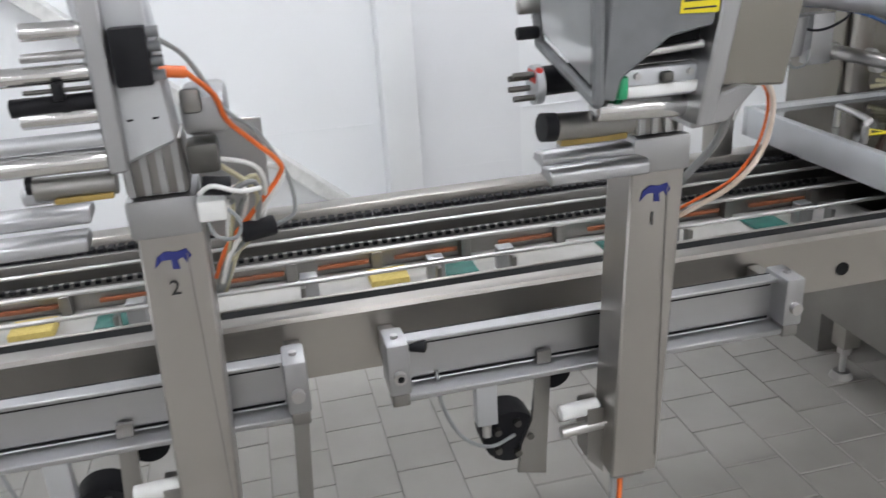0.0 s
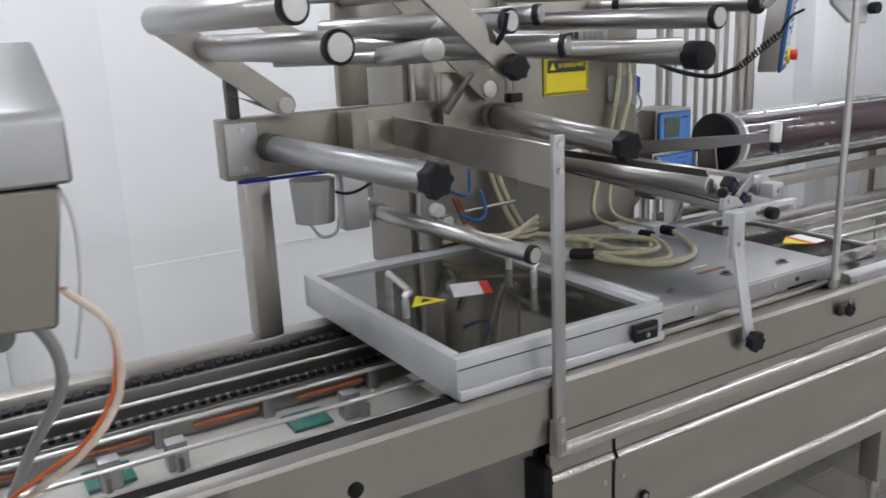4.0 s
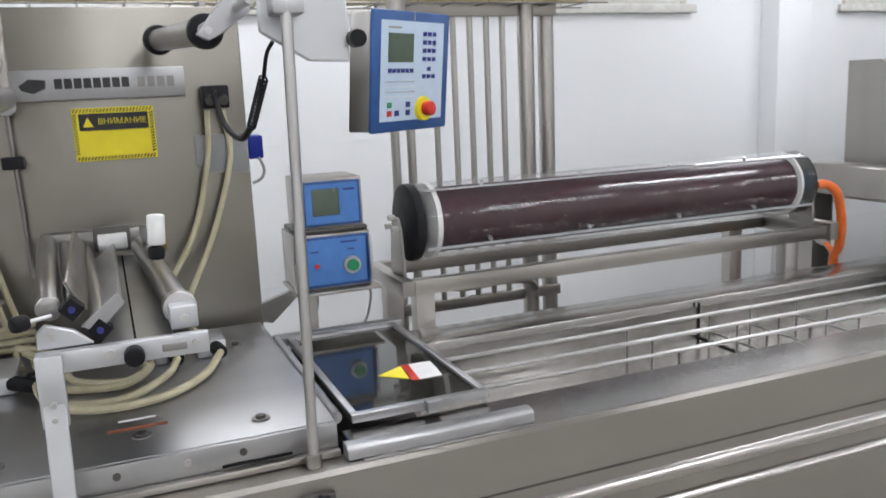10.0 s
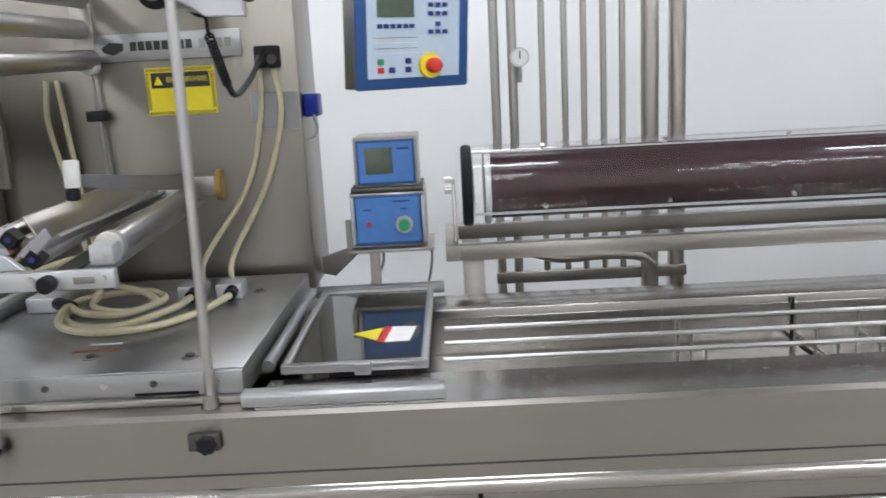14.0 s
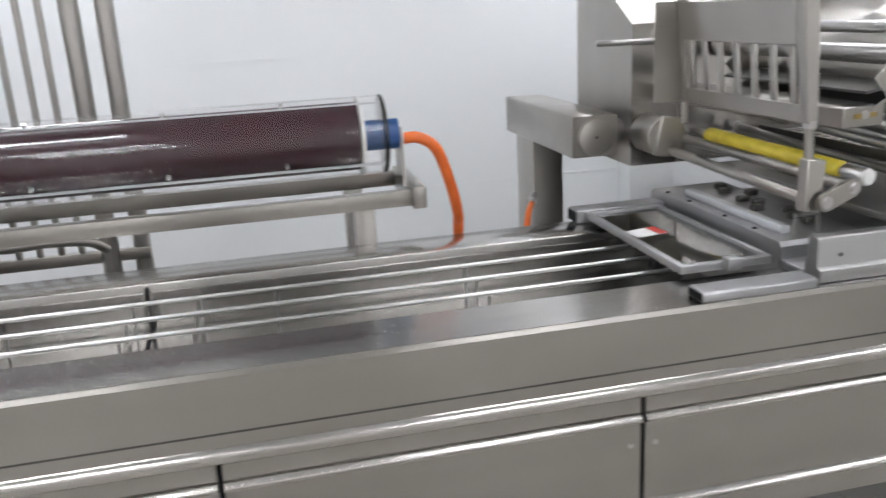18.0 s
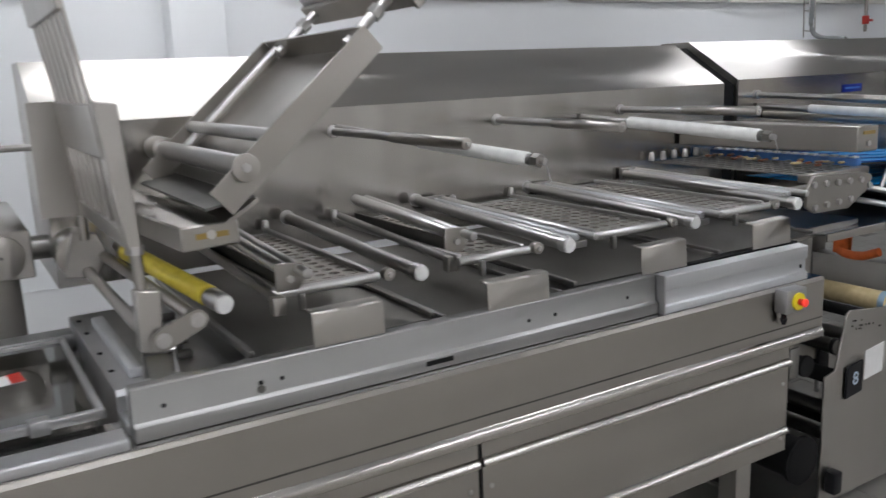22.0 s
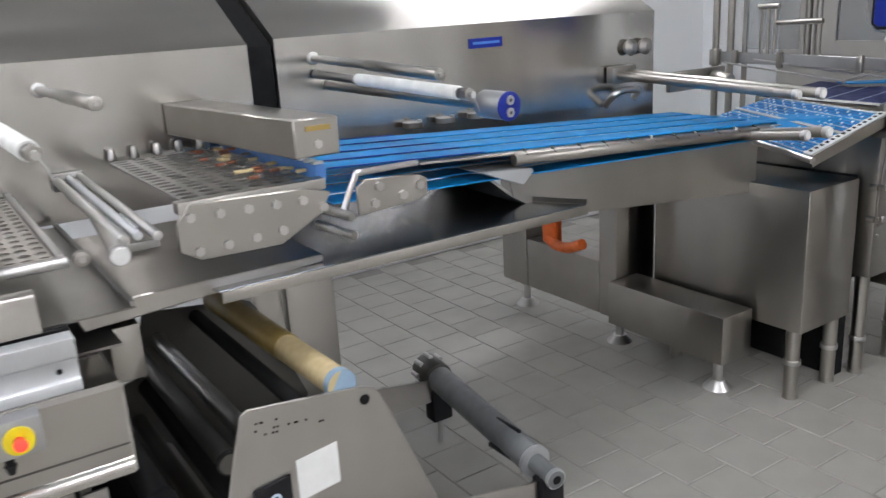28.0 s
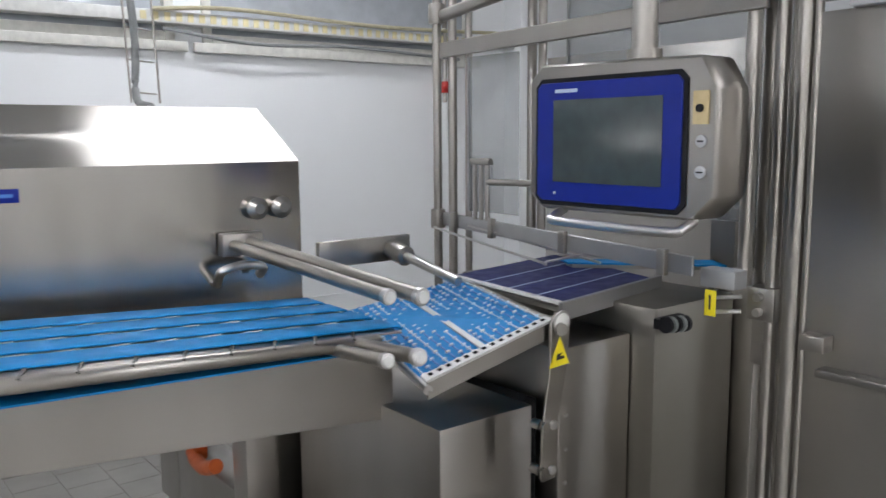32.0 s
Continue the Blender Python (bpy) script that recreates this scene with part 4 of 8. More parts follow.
seal = thing("sealing_station", (2.53, 1.9, TOP), "flat aluminium sealing station cover with screws and coiled hoses", "machine cover")
part("cover_plate", B(2.165, 2.90, 1.500, 2.30, 0.980, 0.988, 0.002), ALU, seal)
part("front_skirt", B(2.165, 2.90, 1.490, 1.4995, TOP + 0.006, 0.986, 0.002), ALU, seal)
part("right_skirt", B(2.893, 2.90, 1.5005, 2.30, TOP + 0.001, 0.9795), ALU, seal)
part("side_rib", B(2.158, 2.185, 1.50, 2.30, 0.9885, 1.02, 0.008), ALU, seal)
part("base_rail", B(2.165, 2.90, 1.470, 1.489, TOP + 0.001, 0.938, 0.003), STEEL, seal)
for a in (2.17, 2.68):
    part("slot", B(a, a + 0.13, 1.4885, 1.4898, 0.940, 0.946), RUBBER, seal)
for bx, by in ((2.302, 1.577), (2.77, 1.577), (2.33, 2.10), (2.80, 2.10), (2.55, 1.60)):
    w = part("washer", R((bx, by, 0.988), (bx, by, 0.991), 0.018, 18), STEEL_DULL, seal)
    part("screw", R((bx, by, 0.991), (bx, by, 0.996), 0.010, 12), STEEL_DARK, w)
for bx in (2.30, 2.50, 2.62, 2.72, 2.85):
    part("side_screw", R((bx, 1.4899, 0.965), (bx, 1.486, 0.965), 0.007, 10), STEEL_DARK if bx in (2.50, 2.72) else POLISH, seal)
part("dark_notice", B(2.49, 2.60, 1.64, 1.655, 0.9882, 0.9892), COPPER, seal)
part("pale_notice", B(2.51, 2.58, 1.69, 1.70, 0.9882, 0.9892), PAPER, seal)
for bx in (2.60, 2.70):
    jb = part("plug_box", B(bx, bx + 0.07, 2.03, 2.10, 0.9885, 1.03, 0.006), ALU_WHITE, seal)
    part("plug", R((bx + 0.045, 2.03, 1.012), (bx + 0.05, 1.985, 1.012), 0.017, 12), BLACK, jb)
part("plug_box", B(2.22, 2.31, 1.98, 2.14, 0.9885, 1.03, 0.006), ALU_WHITE, seal)
part("plug", R((2.30, 1.99, 1.012), (2.36, 1.94, 1.012), 0.017, 12), BLACK, seal)
for run in ([(2.650, 1.985, 1.012), (2.62, 1.90, 1.004), (2.53, 1.80, 0.999), (2.42, 1.82, 0.999), (2.355, 1.92, 1.004), (2.385, 2.05, 1.012), (2.33, 2.15, 1.03)],
            [(2.750, 1.985, 1.012), (2.70, 1.87, 1.002), (2.61, 1.775, 0.999), (2.49, 1.755, 0.999), (2.39, 1.80, 1.008), (2.355, 1.95, 1.018), (2.43, 2.02, 1.022), (2.53, 2.04, 1.02), (2.59, 1.96, 1.016), (2.53, 1.88, 1.010), (2.43, 1.91, 1.02), (2.40, 2.02, 1.03), (2.32, 2.12, 1.04)],
            [(2.36, 1.94, 1.012), (2.43, 1.86, 1.016), (2.53, 1.85, 1.014), (2.58, 1.92, 1.022), (2.52, 2.0, 1.03), (2.42, 2.08, 1.03), (2.30, 2.16, 1.045)]):
    part("hose", H(run, 0.009, 8, 5), CABLE, seal, "coiled beige hose")

tower = thing("film_tower", (2.42, 2.46, TOP), "tall stainless steel film tower with web rollers and warning sign", "tower")
part("cabinet", B(1.935, 2.915, 2.335, 2.62, 0.93, 1.85, 0.006), STEEL_WARM, tower)
part("stand", B(1.96, 2.88, 2.30, 2.60, 0.0, 0.929), STEEL_DULL, tower)
part("cheek", B(1.95, 2.02, 2.29, 2.334, 1.02, 1.84, 0.004), STEEL, tower)
np_ = part("name_plate", B(2.347, 2.762, 2.322, 2.334, 1.622, 1.698, 0.003), ALU, tower)
part("crest", P([(2.368, 1.660), (2.392, 1.676), (2.430, 1.672), (2.428, 1.652), (2.40, 1.640), (2.374, 1.648)], "y", 2.3205, 2.3218), INK, np_)
for k in range(8):
    part("letter_bar", B(2.449 + k * 0.0225, 2.467 + k * 0.0225, 2.3205, 2.3218, 1.650, 1.675), INK, np_)
for k in range(4):
    part("pale_letter_bar", B(2.645 + k * 0.024, 2.663 + k * 0.024, 2.3205, 2.3218, 1.649, 1.675), STEEL_DULL, np_)
ws = part("warning_sign", B(2.479, 2.676, 2.329, 2.3345, 1.466, 1.600), YELLOW, tower, "yellow warning sign with black heading")
part("heading", B(2.494, 2.661, 2.3275, 2.3288, 1.543, 1.586), INK, ws)
part("sign_triangle", P([(2.502, 1.552), (2.528, 1.552), (2.515, 1.577)], "y", 2.3262, 2.3274), YELLOW, ws)
text_mesh("ВНИМАНИЕ", 0.0205, Matrix.Translation((2.598, 2.3268, 1.5645)) @ pose(0, 0, 0, 90, 0, 0), YELLOW, ws, "heading_letters")
for k in range(24):
    for zt in (1.589, 1.468):
        part("hazard_tick", P([(2.480 + k * 0.0080, zt), (2.4835 + k * 0.0080, zt), (2.4885 + k * 0.0080, zt + 0.009), (2.485 + k * 0.0080, zt + 0.009)], "y", 2.3278, 2.329), INK, ws)
for k in range(14):
    for xt in (2.480, 2.665):
        part("hazard_tick", P([(xt, 1.482 + k * 0.0075), (xt, 1.4855 + k * 0.0075), (xt + 0.009, 1.4895 + k * 0.0075), (xt + 0.009, 1.486 + k * 0.0075)], "y", 2.3278, 2.329), INK, ws)
part("clear_pocket", P([(2.772, 1.435), (2.80, 1.415), (2.911, 1.407), (2.911, 1.515), (2.774, 1.517)], "y", 2.328, 2.3335), HAZE, tower, "clear document pocket")
blue = part("socket", B(2.917, 2.96, 2.36, 2.44, 1.44, 1.505, 0.006), BLUE_DEEP, tower, "blue socket box")
part("socket_lead", H([(2.945, 2.36, 1.445), (2.955, 2.35, 1.41), (2.945, 2.35, 1.385), (2.92, 2.345, 1.375)], 0.004), CABLE_GREY, blue)
pb = part("plug_panel", B(2.80, 2.87, 2.30, 2.334, 1.585, 1.645, 0.005), BLACK, tower)
for bx in (2.818, 2.852):
    part("plug", R((bx, 2.30, 1.61), (bx, 2.28, 1.605), 0.013, 12), STEEL_DARK, pb)
part("coil_lead", H([(2.83, 2.29, 1.63), (2.828, 2.24, 1.60), (2.825, 2.10, 1.545), (2.833, 1.93, 1.519), (2.842, 1.83, 1.545)], 0.0075), BLACK, tower)
part("lead_end", H([(2.851, 1.69, 1.645), (2.855, 1.66, 1.69), (2.86, 1.62, 1.71)], 0.004), BLACK, tower)
hel = [(2.842 + 0.009 * k / 110 + 0.009 * math.cos(k * 0.785), 1.83 - 0.14 * k / 110 + 0.004 * math.sin(k * 0.785), 1.545 + 0.10 * k / 110 + 0.009 * math.sin(k * 0.785)) for k in range(111)]
part("coiled_cord", H(hel, 0.0026, 6, 1), BLACK, tower, "black coiled cord")
for k, (xa, xb) in enumerate(((2.81, 2.62), (2.85, 2.70), (2.20, 2.28), (2.23, 2.31))):
    part("hose", H([(xa, 2.315, 1.58), (xa - 0.01 + 0.02 * (k % 2), 2.315, 1.45), (xa + (xb - xa) * 0.35, 2.31, 1.25), (xb, 2.24, 1.06), (xb + 0.03, 2.1, 1.01)], 0.008, 8), CABLE, tower)
for k in range(4):
    part("hose", H([(2.02 + 0.02 * k, 2.28, 1.04 + 0.02 * k), (2.12, 2.2 - 0.03 * k, 1.06), (2.22 + 0.02 * k, 2.15, 1.05 + 0.015 * k), (2.34, 2.2, 1.03 + 0.02 * k)], 0.008, 8), CABLE, tower)
# dancer spindle and buttons on the tower face
part("dancer_rod", R((2.335, 2.31, 1.60), (2.345, 2.31, 1.18), 0.005, 8), STEEL_DULL, tower)
part("button_roll", R((2.335, 2.334, 1.612), (2.335, 2.29, 1.612), 0.022, 18, bev=0.004), WHITE, tower, "white plastic button roll")
part("rod_clamp", B(2.31, 2.36, 2.29, 2.33, 1.46, 1.49, 0.004), BLACK, tower)
for p in ((2.0, 1.15), (2.03, 1.11)):
    part("button_roll", R((p[0], 2.30, p[1]), (p[0], 2.255, p[1]), 0.022, 18, bev=0.004), WHITE, tower)
part("dancer_bar", R((2.0, 2.26, 1.13), (2.28, 2.24, 1.145), 0.006, 8), STEEL_DULL, tower)
part("lever", P([(2.03, 1.19), (2.045, 1.195), (2.085, 1.11), (2.07, 1.10)], "y", 2.22, 2.235), COPPER, tower)
# wire basket with foam-wrapped cables above the tower
tray = thing("cable_basket", (2.8, 2.75, 1.86), "wire basket with cream foam-wrapped cables over the tower", "cable tray")
for zz, yy in ((1.895, 2.66), (1.955, 2.66), (1.895, 2.84), (1.955, 2.84)):
    part("long_wire", R((1.72, yy, zz), (4.3, yy, zz), 0.003, 6), STEEL_DULL, tray)
for k in range(20):
    part("hoop", H([(1.74 + k * 0.13, 2.66, 1.97), (1.74 + k * 0.13, 2.66, 1.895), (1.74 + k * 0.13, 2.84, 1.895), (1.74 + k * 0.13, 2.84, 1.97)], 0.0028, 6, 1, False), STEEL_DULL, tray)
part("foam_wrap", H([(1.75, 2.72, 1.925), (2.2, 2.73, 1.93), (2.8, 2.72, 1.922), (3.4, 2.74, 1.93), (4.25, 2.73, 1.925)], 0.024, 10, 6), FOAM, tray)
part("foam_wrap", H([(1.75, 2.78, 1.925), (2.5, 2.77, 1.928), (3.1, 2.78, 1.92), (4.25, 2.78, 1.925)], 0.022, 10, 6), FOAM, tray)
for hx in (2.0, 2.85):
    part("bracket", B(hx, hx + 0.02, 2.60, 2.86, 1.851, 1.894), STEEL_DULL, tray)

# ---- film unwinder reaching over the bed ----
unw = thing("film_unwinder", (1.5, 2.16, 0.0), "film unwinder frame with tilted arms, spindles and grey rollers", "unwinder")
part("post", B(1.345, 1.415, 2.135, 2.205, TOP - 0.0115, 1.345, 0.005), STEEL_V, unw)
part("beam", B(1.305, 1.934, 2.14, 2.21, 1.345, 1.50, 0.004), STEEL_WARM, unw)
part("end_plate", B(1.31, 1.39, 2.125, 2.1395, 1.36, 1.49, 0.003), ALU, unw)
for z in (1.375, 1.475):
    bolt((1.35, 2.125, z), (0, -1, 0), 0.007, unw)
part("blue_strip", B(1.33, 1.60, 2.13, 2.139, 1.336, 1.344), BLUE_DEEP, unw)
part("carrier", B(1.62, 1.67, 2.05, 2.14, 1.27, 1.50, 0.003), STEEL_WARM, unw)
part("carrier", B(1.94, 2.16, 2.115, 2.14, 1.30, 1.58, 0.004), STEEL_WARM, unw)
cbk = part("carrier_block", B(2.045, 2.14, 2.085, 2.1145, 1.315, 1.375, 0.003), ALU, unw)
for bx in (2.06, 2.125):
    bolt((bx, 2.085, 1.345), (0, -1, 0), 0.007, cbk)
s1 = part("spindle", R((1.421, 2.131, 1.423), (1.500, 1.455, 1.411), 0.032, 24, bev=0.003), ALU, unw)
part("hub", R((1.418, 2.139, 1.423), (1.424, 2.09, 1.422), 0.036, 24), STEEL_DARK, s1)
part("name_label", B(1.463, 1.468, 1.66, 1.74, 1.395, 1.43), BLACK, s1)
star_knob((1.500, 1.455, 1.411), (0.08, -0.676, -0.012), 0.040, unw, 0.032)
s2 = part("spindle", R((2.112, 2.113, 1.447), (2.078, 1.53, 1.411), 0.032, 24, bev=0.003), ROLLER, unw)
part("hub", R((2.1125, 2.114, 1.4475), (2.110, 2.075, 1.4448), 0.038, 24, bev=0.003), STEEL, s2)
part("hub_groove", R((2.1105, 2.08, 1.445), (2.1100, 2.072, 1.4445), 0.0395, 24), STEEL_DARK, s2)
star_knob((2.078, 1.53, 1.411), (-0.034, -0.583, -0.036), 0.040, unw, 0.032)
roller((1.686, 2.145, 1.220), (1.806, 1.535, 1.189), 0.021, unw)
part("bar_sleeve", R((1.686, 2.145, 1.220), (1.70, 2.075, 1.2165), 0.027, 20), STEEL_DULL, unw)
a1 = part("arm", bar_plate(bmesh.new(), (1.165, 1.745), (1.455, 1.53), 0.030, 2.085, 2.10), STEEL, unw)
part("pivot", R((1.455, 2.139, 1.53), (1.455, 2.07, 1.53), 0.020, 18), POLISH, a1)
roller((1.160, 2.085, 1.742), (1.285, 1.56, 1.745), 0.032, unw)
roller((1.274, 2.085, 1.678), (1.331, 1.475, 1.669), 0.030, unw)
part("stop_lever", P([(1.33, 1.56), (1.36, 1.55), (1.44, 1.51), (1.43, 1.53)], "y", 2.10, 2.13), STEEL_DARK, unw)
part("stub_post", B(1.33, 1.36, 2.15, 2.18, 1.50, 1.60, 0.003), STEEL_DARK, unw)
part("arm", bar_plate(bmesh.new(), (1.36, 1.775), (1.56, 1.66), 0.022, 2.10, 2.11), STEEL, unw)
a3 = part("arm", bar_plate(bmesh.new(), (1.525, 1.79), (1.735, 1.615), 0.028, 1.50, 1.512), STEEL, unw)
part("pivot", R((1.54, 1.499, 1.777), (1.54, 1.492, 1.777), 0.014, 14), POLISH, a3)
star_knob((1.735, 1.499, 1.612), (0, -1, 0), 0.030, unw, 0.03)
part("clamp_lever", H([(1.70, 1.505, 1.66), (1.70, 1.48, 1.68), (1.705, 1.47, 1.72)], 0.006, 8, 3), BLACK, unw)
a5 = part("rear_arm", bar_plate(bmesh.new(), (1.762, 1.835), (2.076, 1.527), 0.034, 2.078, 2.090), STEEL_WARM, unw)
part("pivot", R((2.076, 2.114, 1.527), (2.076, 2.068, 1.527), 0.024, 20, bev=0.003), POLISH, a5)
part("top_pivot", R((1.762, 2.0779, 1.835), (1.762, 2.068, 1.835), 0.016, 18, bev=0.002), POLISH, a5)
part("clamp_lever", H([(1.965, 2.075, 1.66), (1.955, 2.06, 1.69), (1.945, 2.055, 1.745)], 0.008, 8, 3), BLACK, a5, "black clamp lever")
part("stay_link", R((1.80, 2.07, 1.835), (2.10, 2.25, 1.80), 0.009, 10), STEEL_DULL, unw)
part("red_catch", B(2.085, 2.11, 2.24, 2.27, 1.70, 1.775, 0.006), RED, unw, "worn red plastic catch")
part("cushion_lever", R((1.93, 2.08, 1.47), (2.02, 2.08, 1.575), 0.009, 10), STEEL_DARK, unw)
pr2 = part("film_roller", R((2.335, 2.325, 1.632), (2.336, 1.565, 1.6075), 0.027, 24, bev=0.003), ROLLER, unw)
part("rubber_end", R((2.336, 1.567, 1.6076), (2.336, 1.510, 1.606), 0.036, 28, bev=0.004), BLACK, pr2, "black rubber end ring")
part("rack_post", B(1.67, 1.76, 2.22, 2.25, 1.50, 1.84, 0.004), STEEL_WARM, unw)
part("bearing_strip", B(2.29, 2.35, 2.318, 2.334, 1.60, 1.84, 0.004), STEEL, unw)
for p, q, r in (((1.70, 2.21, 1.795), (1.82, 1.60, 1.795), 0.026), ((1.68, 2.21, 1.70), (1.80, 1.60, 1.706), 0.026), ((1.66, 2.14, 1.665), (1.95, 1.59, 1.648), 0.026), ((1.58, 2.10, 1.71), (1.88, 1.60, 1.718), 0.022),
                ((2.325, 2.325, 1.80), (2.365, 1.50, 1.775), 0.027), ((2.315, 2.325, 1.715), (2.352, 1.50, 1.697), 0.027)):
    roller(p, q, r, unw)
for p, q, r in (((1.56, 1.52, 1.655), (1.72, 2.12, 1.63), 0.024), ((1.45, 2.12, 1.64), (2.28, 1.54, 1.635), 0.018), ((1.37, 2.10, 1.775), (1.72, 2.22, 1.79), 0.008)):
    roller(p, q, r, unw, cap=False)
cup = part("trap", R((1.485, 2.02, 1.235), (1.485, 2.02, 1.345), 0.050, 20, 0.058), ALU, unw, "grey filter cup")
part("trap_wire", H([(1.45, 1.97, 1.24), (1.47, 1.95, 1.21), (1.51, 1.95, 1.215), (1.53, 1.97, 1.25)], 0.004), CABLE_GREY, cup)
part("bracket_plate", B(1.56, 1.63, 2.0, 2.05, 1.20, 1.345, 0.003), ALU, unw)
part("blue_air_line", H([(1.60, 2.1, 1.36), (1.75, 2.05, 1.33), (1.85, 2.0, 1.28), (1.95, 2.02, 1.24), (2.0, 2.08, 1.30)], 0.005), BLUE, unw)
part("blue_air_line", H([(2.02, 2.055, 1.24), (2.02, 2.03, 1.18), (1.98, 2.02, 1.16), (1.94, 2.05, 1.18)], 0.006), BLUE, unw)
part("black_air_line", H([(1.50, 2.1, 1.34), (1.56, 2.0, 1.30), (1.62, 1.95, 1.33), (1.70, 2.0, 1.37)], 0.004), BLACK, unw)

# guard frame standing on the bed: flat sheet on a post, and tall rod
grd = thing("guard_bracket", (1.777, 1.41, 0.76), "flat steel guard arm on a square aluminium post", "guard")
part("post", B(1.762, 1.792, 1.398, 1.412, 0.755, 1.475, 0.003), ALU, grd)
part("post_foot", B(1.755, 1.770, 1.388, 1.4155, 0.755, 0.84, 0.003), STEEL_DULL, grd)
for z in (0.79, 0.84, 1.40, 1.455):
    bolt((1.777, 1.398, z), (0, -1, 0), 0.008, grd)
part("arm_sheet", P([(1.412, 1.36), (1.412, 1.455), (2.10, 1.475), (2.10, 1.395)], "x", 1.765, 1.771, 0.002), STEEL, grd)
part("arm_tab", B(1.66, 1.77, 2.098, 2.104, 1.385, 1.47, 0.002), STEEL, grd)

rodg = thing("guard_rod", (2.85, 1.44, 0.86), "tall polished rod clamped to the bed with a black knob", "guard rod")
part("rod", R((2.842, 1.455, 0.875), (2.855, 1.458, 1.775), 0.010, 14), POLISH, rodg)
part("clamp", B(2.805, 2.868, 1.400, 1.4155, 0.855, 0.890, 0.004), STEEL_DARK, rodg)
part("rod_collar", R((2.842, 1.455, TOP + 0.001), (2.842, 1.455, 0.95), 0.016, 14), STEEL, rodg)
star_knob((2.842, 1.41, 0.870), (0, -1, 0), 0.022, rodg, 0.02)
hd = part("head_plate", P([(2.815, 1.80), (2.975, 1.795), (2.975, 1.665), (2.90, 1.668), (2.815, 1.72)], "y", 1.50, 1.515, 0.003), ALU_WHITE, rodg, "pale bracket plate at the top")
part("head_clamp", B(2.83, 2.885, 1.448, 1.4995, 1.745, 1.775, 0.004), ALU, rodg)
part("knob", R((2.985, 1.50, 1.705), (2.985, 1.475, 1.705), 0.016, 14), BLACK, hd)
fr = part("film_roller", R((2.699, 2.185, 1.756), (2.746, 1.705, 1.737), 0.026, 24), ROLLER, rodg)
part("spindle", R((2.685, 2.332, 1.762), (2.699, 2.186, 1.756), 0.012, 14), POLISH, fr)
part("film_wheel", R((2.696, 2.205, 1.757), (2.6985, 2.187, 1.756), 0.036, 28, bev=0.003), BLACK, fr, "black rubber film wheel")
part("film_wheel", R((2.7462, 1.704, 1.737), (2.748, 1.682, 1.736), 0.034, 28, bev=0.004), BLACK, fr, "black rubber film wheel")
part("wheel_hub", R((2.7481, 1.6815, 1.736), (2.7486, 1.676, 1.7358), 0.017, 20), POLISH, fr)
part("wheel_fork", P([(2.725, 1.728), (2.748, 1.716), (2.772, 1.728), (2.83, 1.77), (2.82, 1.80), (2.78, 1.795)], "y", 1.655, 1.667, 0.002), ALU, rodg)
part("fork_pin", R((2.806, 1.5155, 1.778), (2.806, 1.654, 1.778), 0.010, 12), POLISH, rodg)
part("fork_axle", R((2.7486, 1.6755, 1.7358), (2.749, 1.650, 1.735), 0.007, 12), POLISH, rodg)

# print head bridge over the sealing station
prt = thing("roller_bridge", (2.52, 1.85, 0.86), "aluminium roller bridge with grey rollers on a flat post", "roller unit")
part("post", P([(1.404, 0.875), (1.4155, 0.875), (1.468, 1.13), (1.456, 1.13)], "x", 2.402, 2.438, 0.002), ALU_WHITE, prt)
part("upper_post", B(2.399, 2.441, 1.455, 1.474, 1.085, 1.208, 0.003), ALU_WHITE, prt)
for z in (1.10, 1.125):
    bolt((2.42, 1.4548, z), (0, -1, 0), 0.006, prt)
star_knob((2.419, 1.402, 0.876), (0, -1, 0), 0.030, prt, 0.025)
part("bridge", B(2.399, 2.678, 1.4745, 1.496, 1.170, 1.208, 0.004), ALU_WHITE, prt)
for bx, r in ((2.425, 0.006), (2.515, 0.009), (2.655, 0.007)):
    bolt((bx, 1.4743, 1.192), (0, -1, 0), r, prt)
part("bar_knob", R((2.552, 1.4743, 1.187), (2.552, 1.445, 1.187), 0.017, 20, bev=0.004), BLACK, prt, "round black knob")
part("latch_strip", B(2.598, 2.640, 1.4715, 1.4743, 1.182, 1.196, 0.002), STEEL_DULL, prt)
part("bed", P([(1.497, 1.172), (1.497, 1.180), (2.28, 1.222), (2.28, 1.214)], "x", 2.50, 2.625, 0.002), ALU, prt)
part("bed_groove", P([(1.50, 1.1805), (1.50, 1.1825), (2.27, 1.224), (2.27, 1.222)], "x", 2.556, 2.560), RUBBER, prt)
rr = part("roller", R((2.639, 1.575, 1.237), (2.606, 2.22, 1.252), 0.025, 24, bev=0.003), ROLLER, prt)
part("roller_collar", R((2.640, 1.555, 1.2365), (2.639, 1.580, 1.237), 0.031, 24, bev=0.003), POLISH, rr)
part("roller_block", B(2.618, 2.666, 1.510, 1.553, 1.2085, 1.250, 0.004), ALU_WHITE, prt)
bolt((2.642, 1.5095, 1.228), (0, -1, 0), 0.008, prt)
part("roller", R((2.424, 1.560, 1.264), (2.385, 2.29, 1.270), 0.022, 24, bev=0.003), ROLLER, prt)
part("roller", R((2.462, 1.575, 1.250), (2.428, 2.28, 1.262), 0.014, 20, bev=0.003), STEEL_DULL, prt)
part("slat", P([(2.476, 1.250), (2.484, 1.243), (2.455, 1.300), (2.448, 1.300)], "y", 1.60, 2.26, 0.001), STEEL, prt)
part("slat", P([(2.500, 1.228), (2.545, 1.262), (2.540, 1.268), (2.495, 1.234)], "y", 1.56, 2.20, 0.001), ALU, prt)
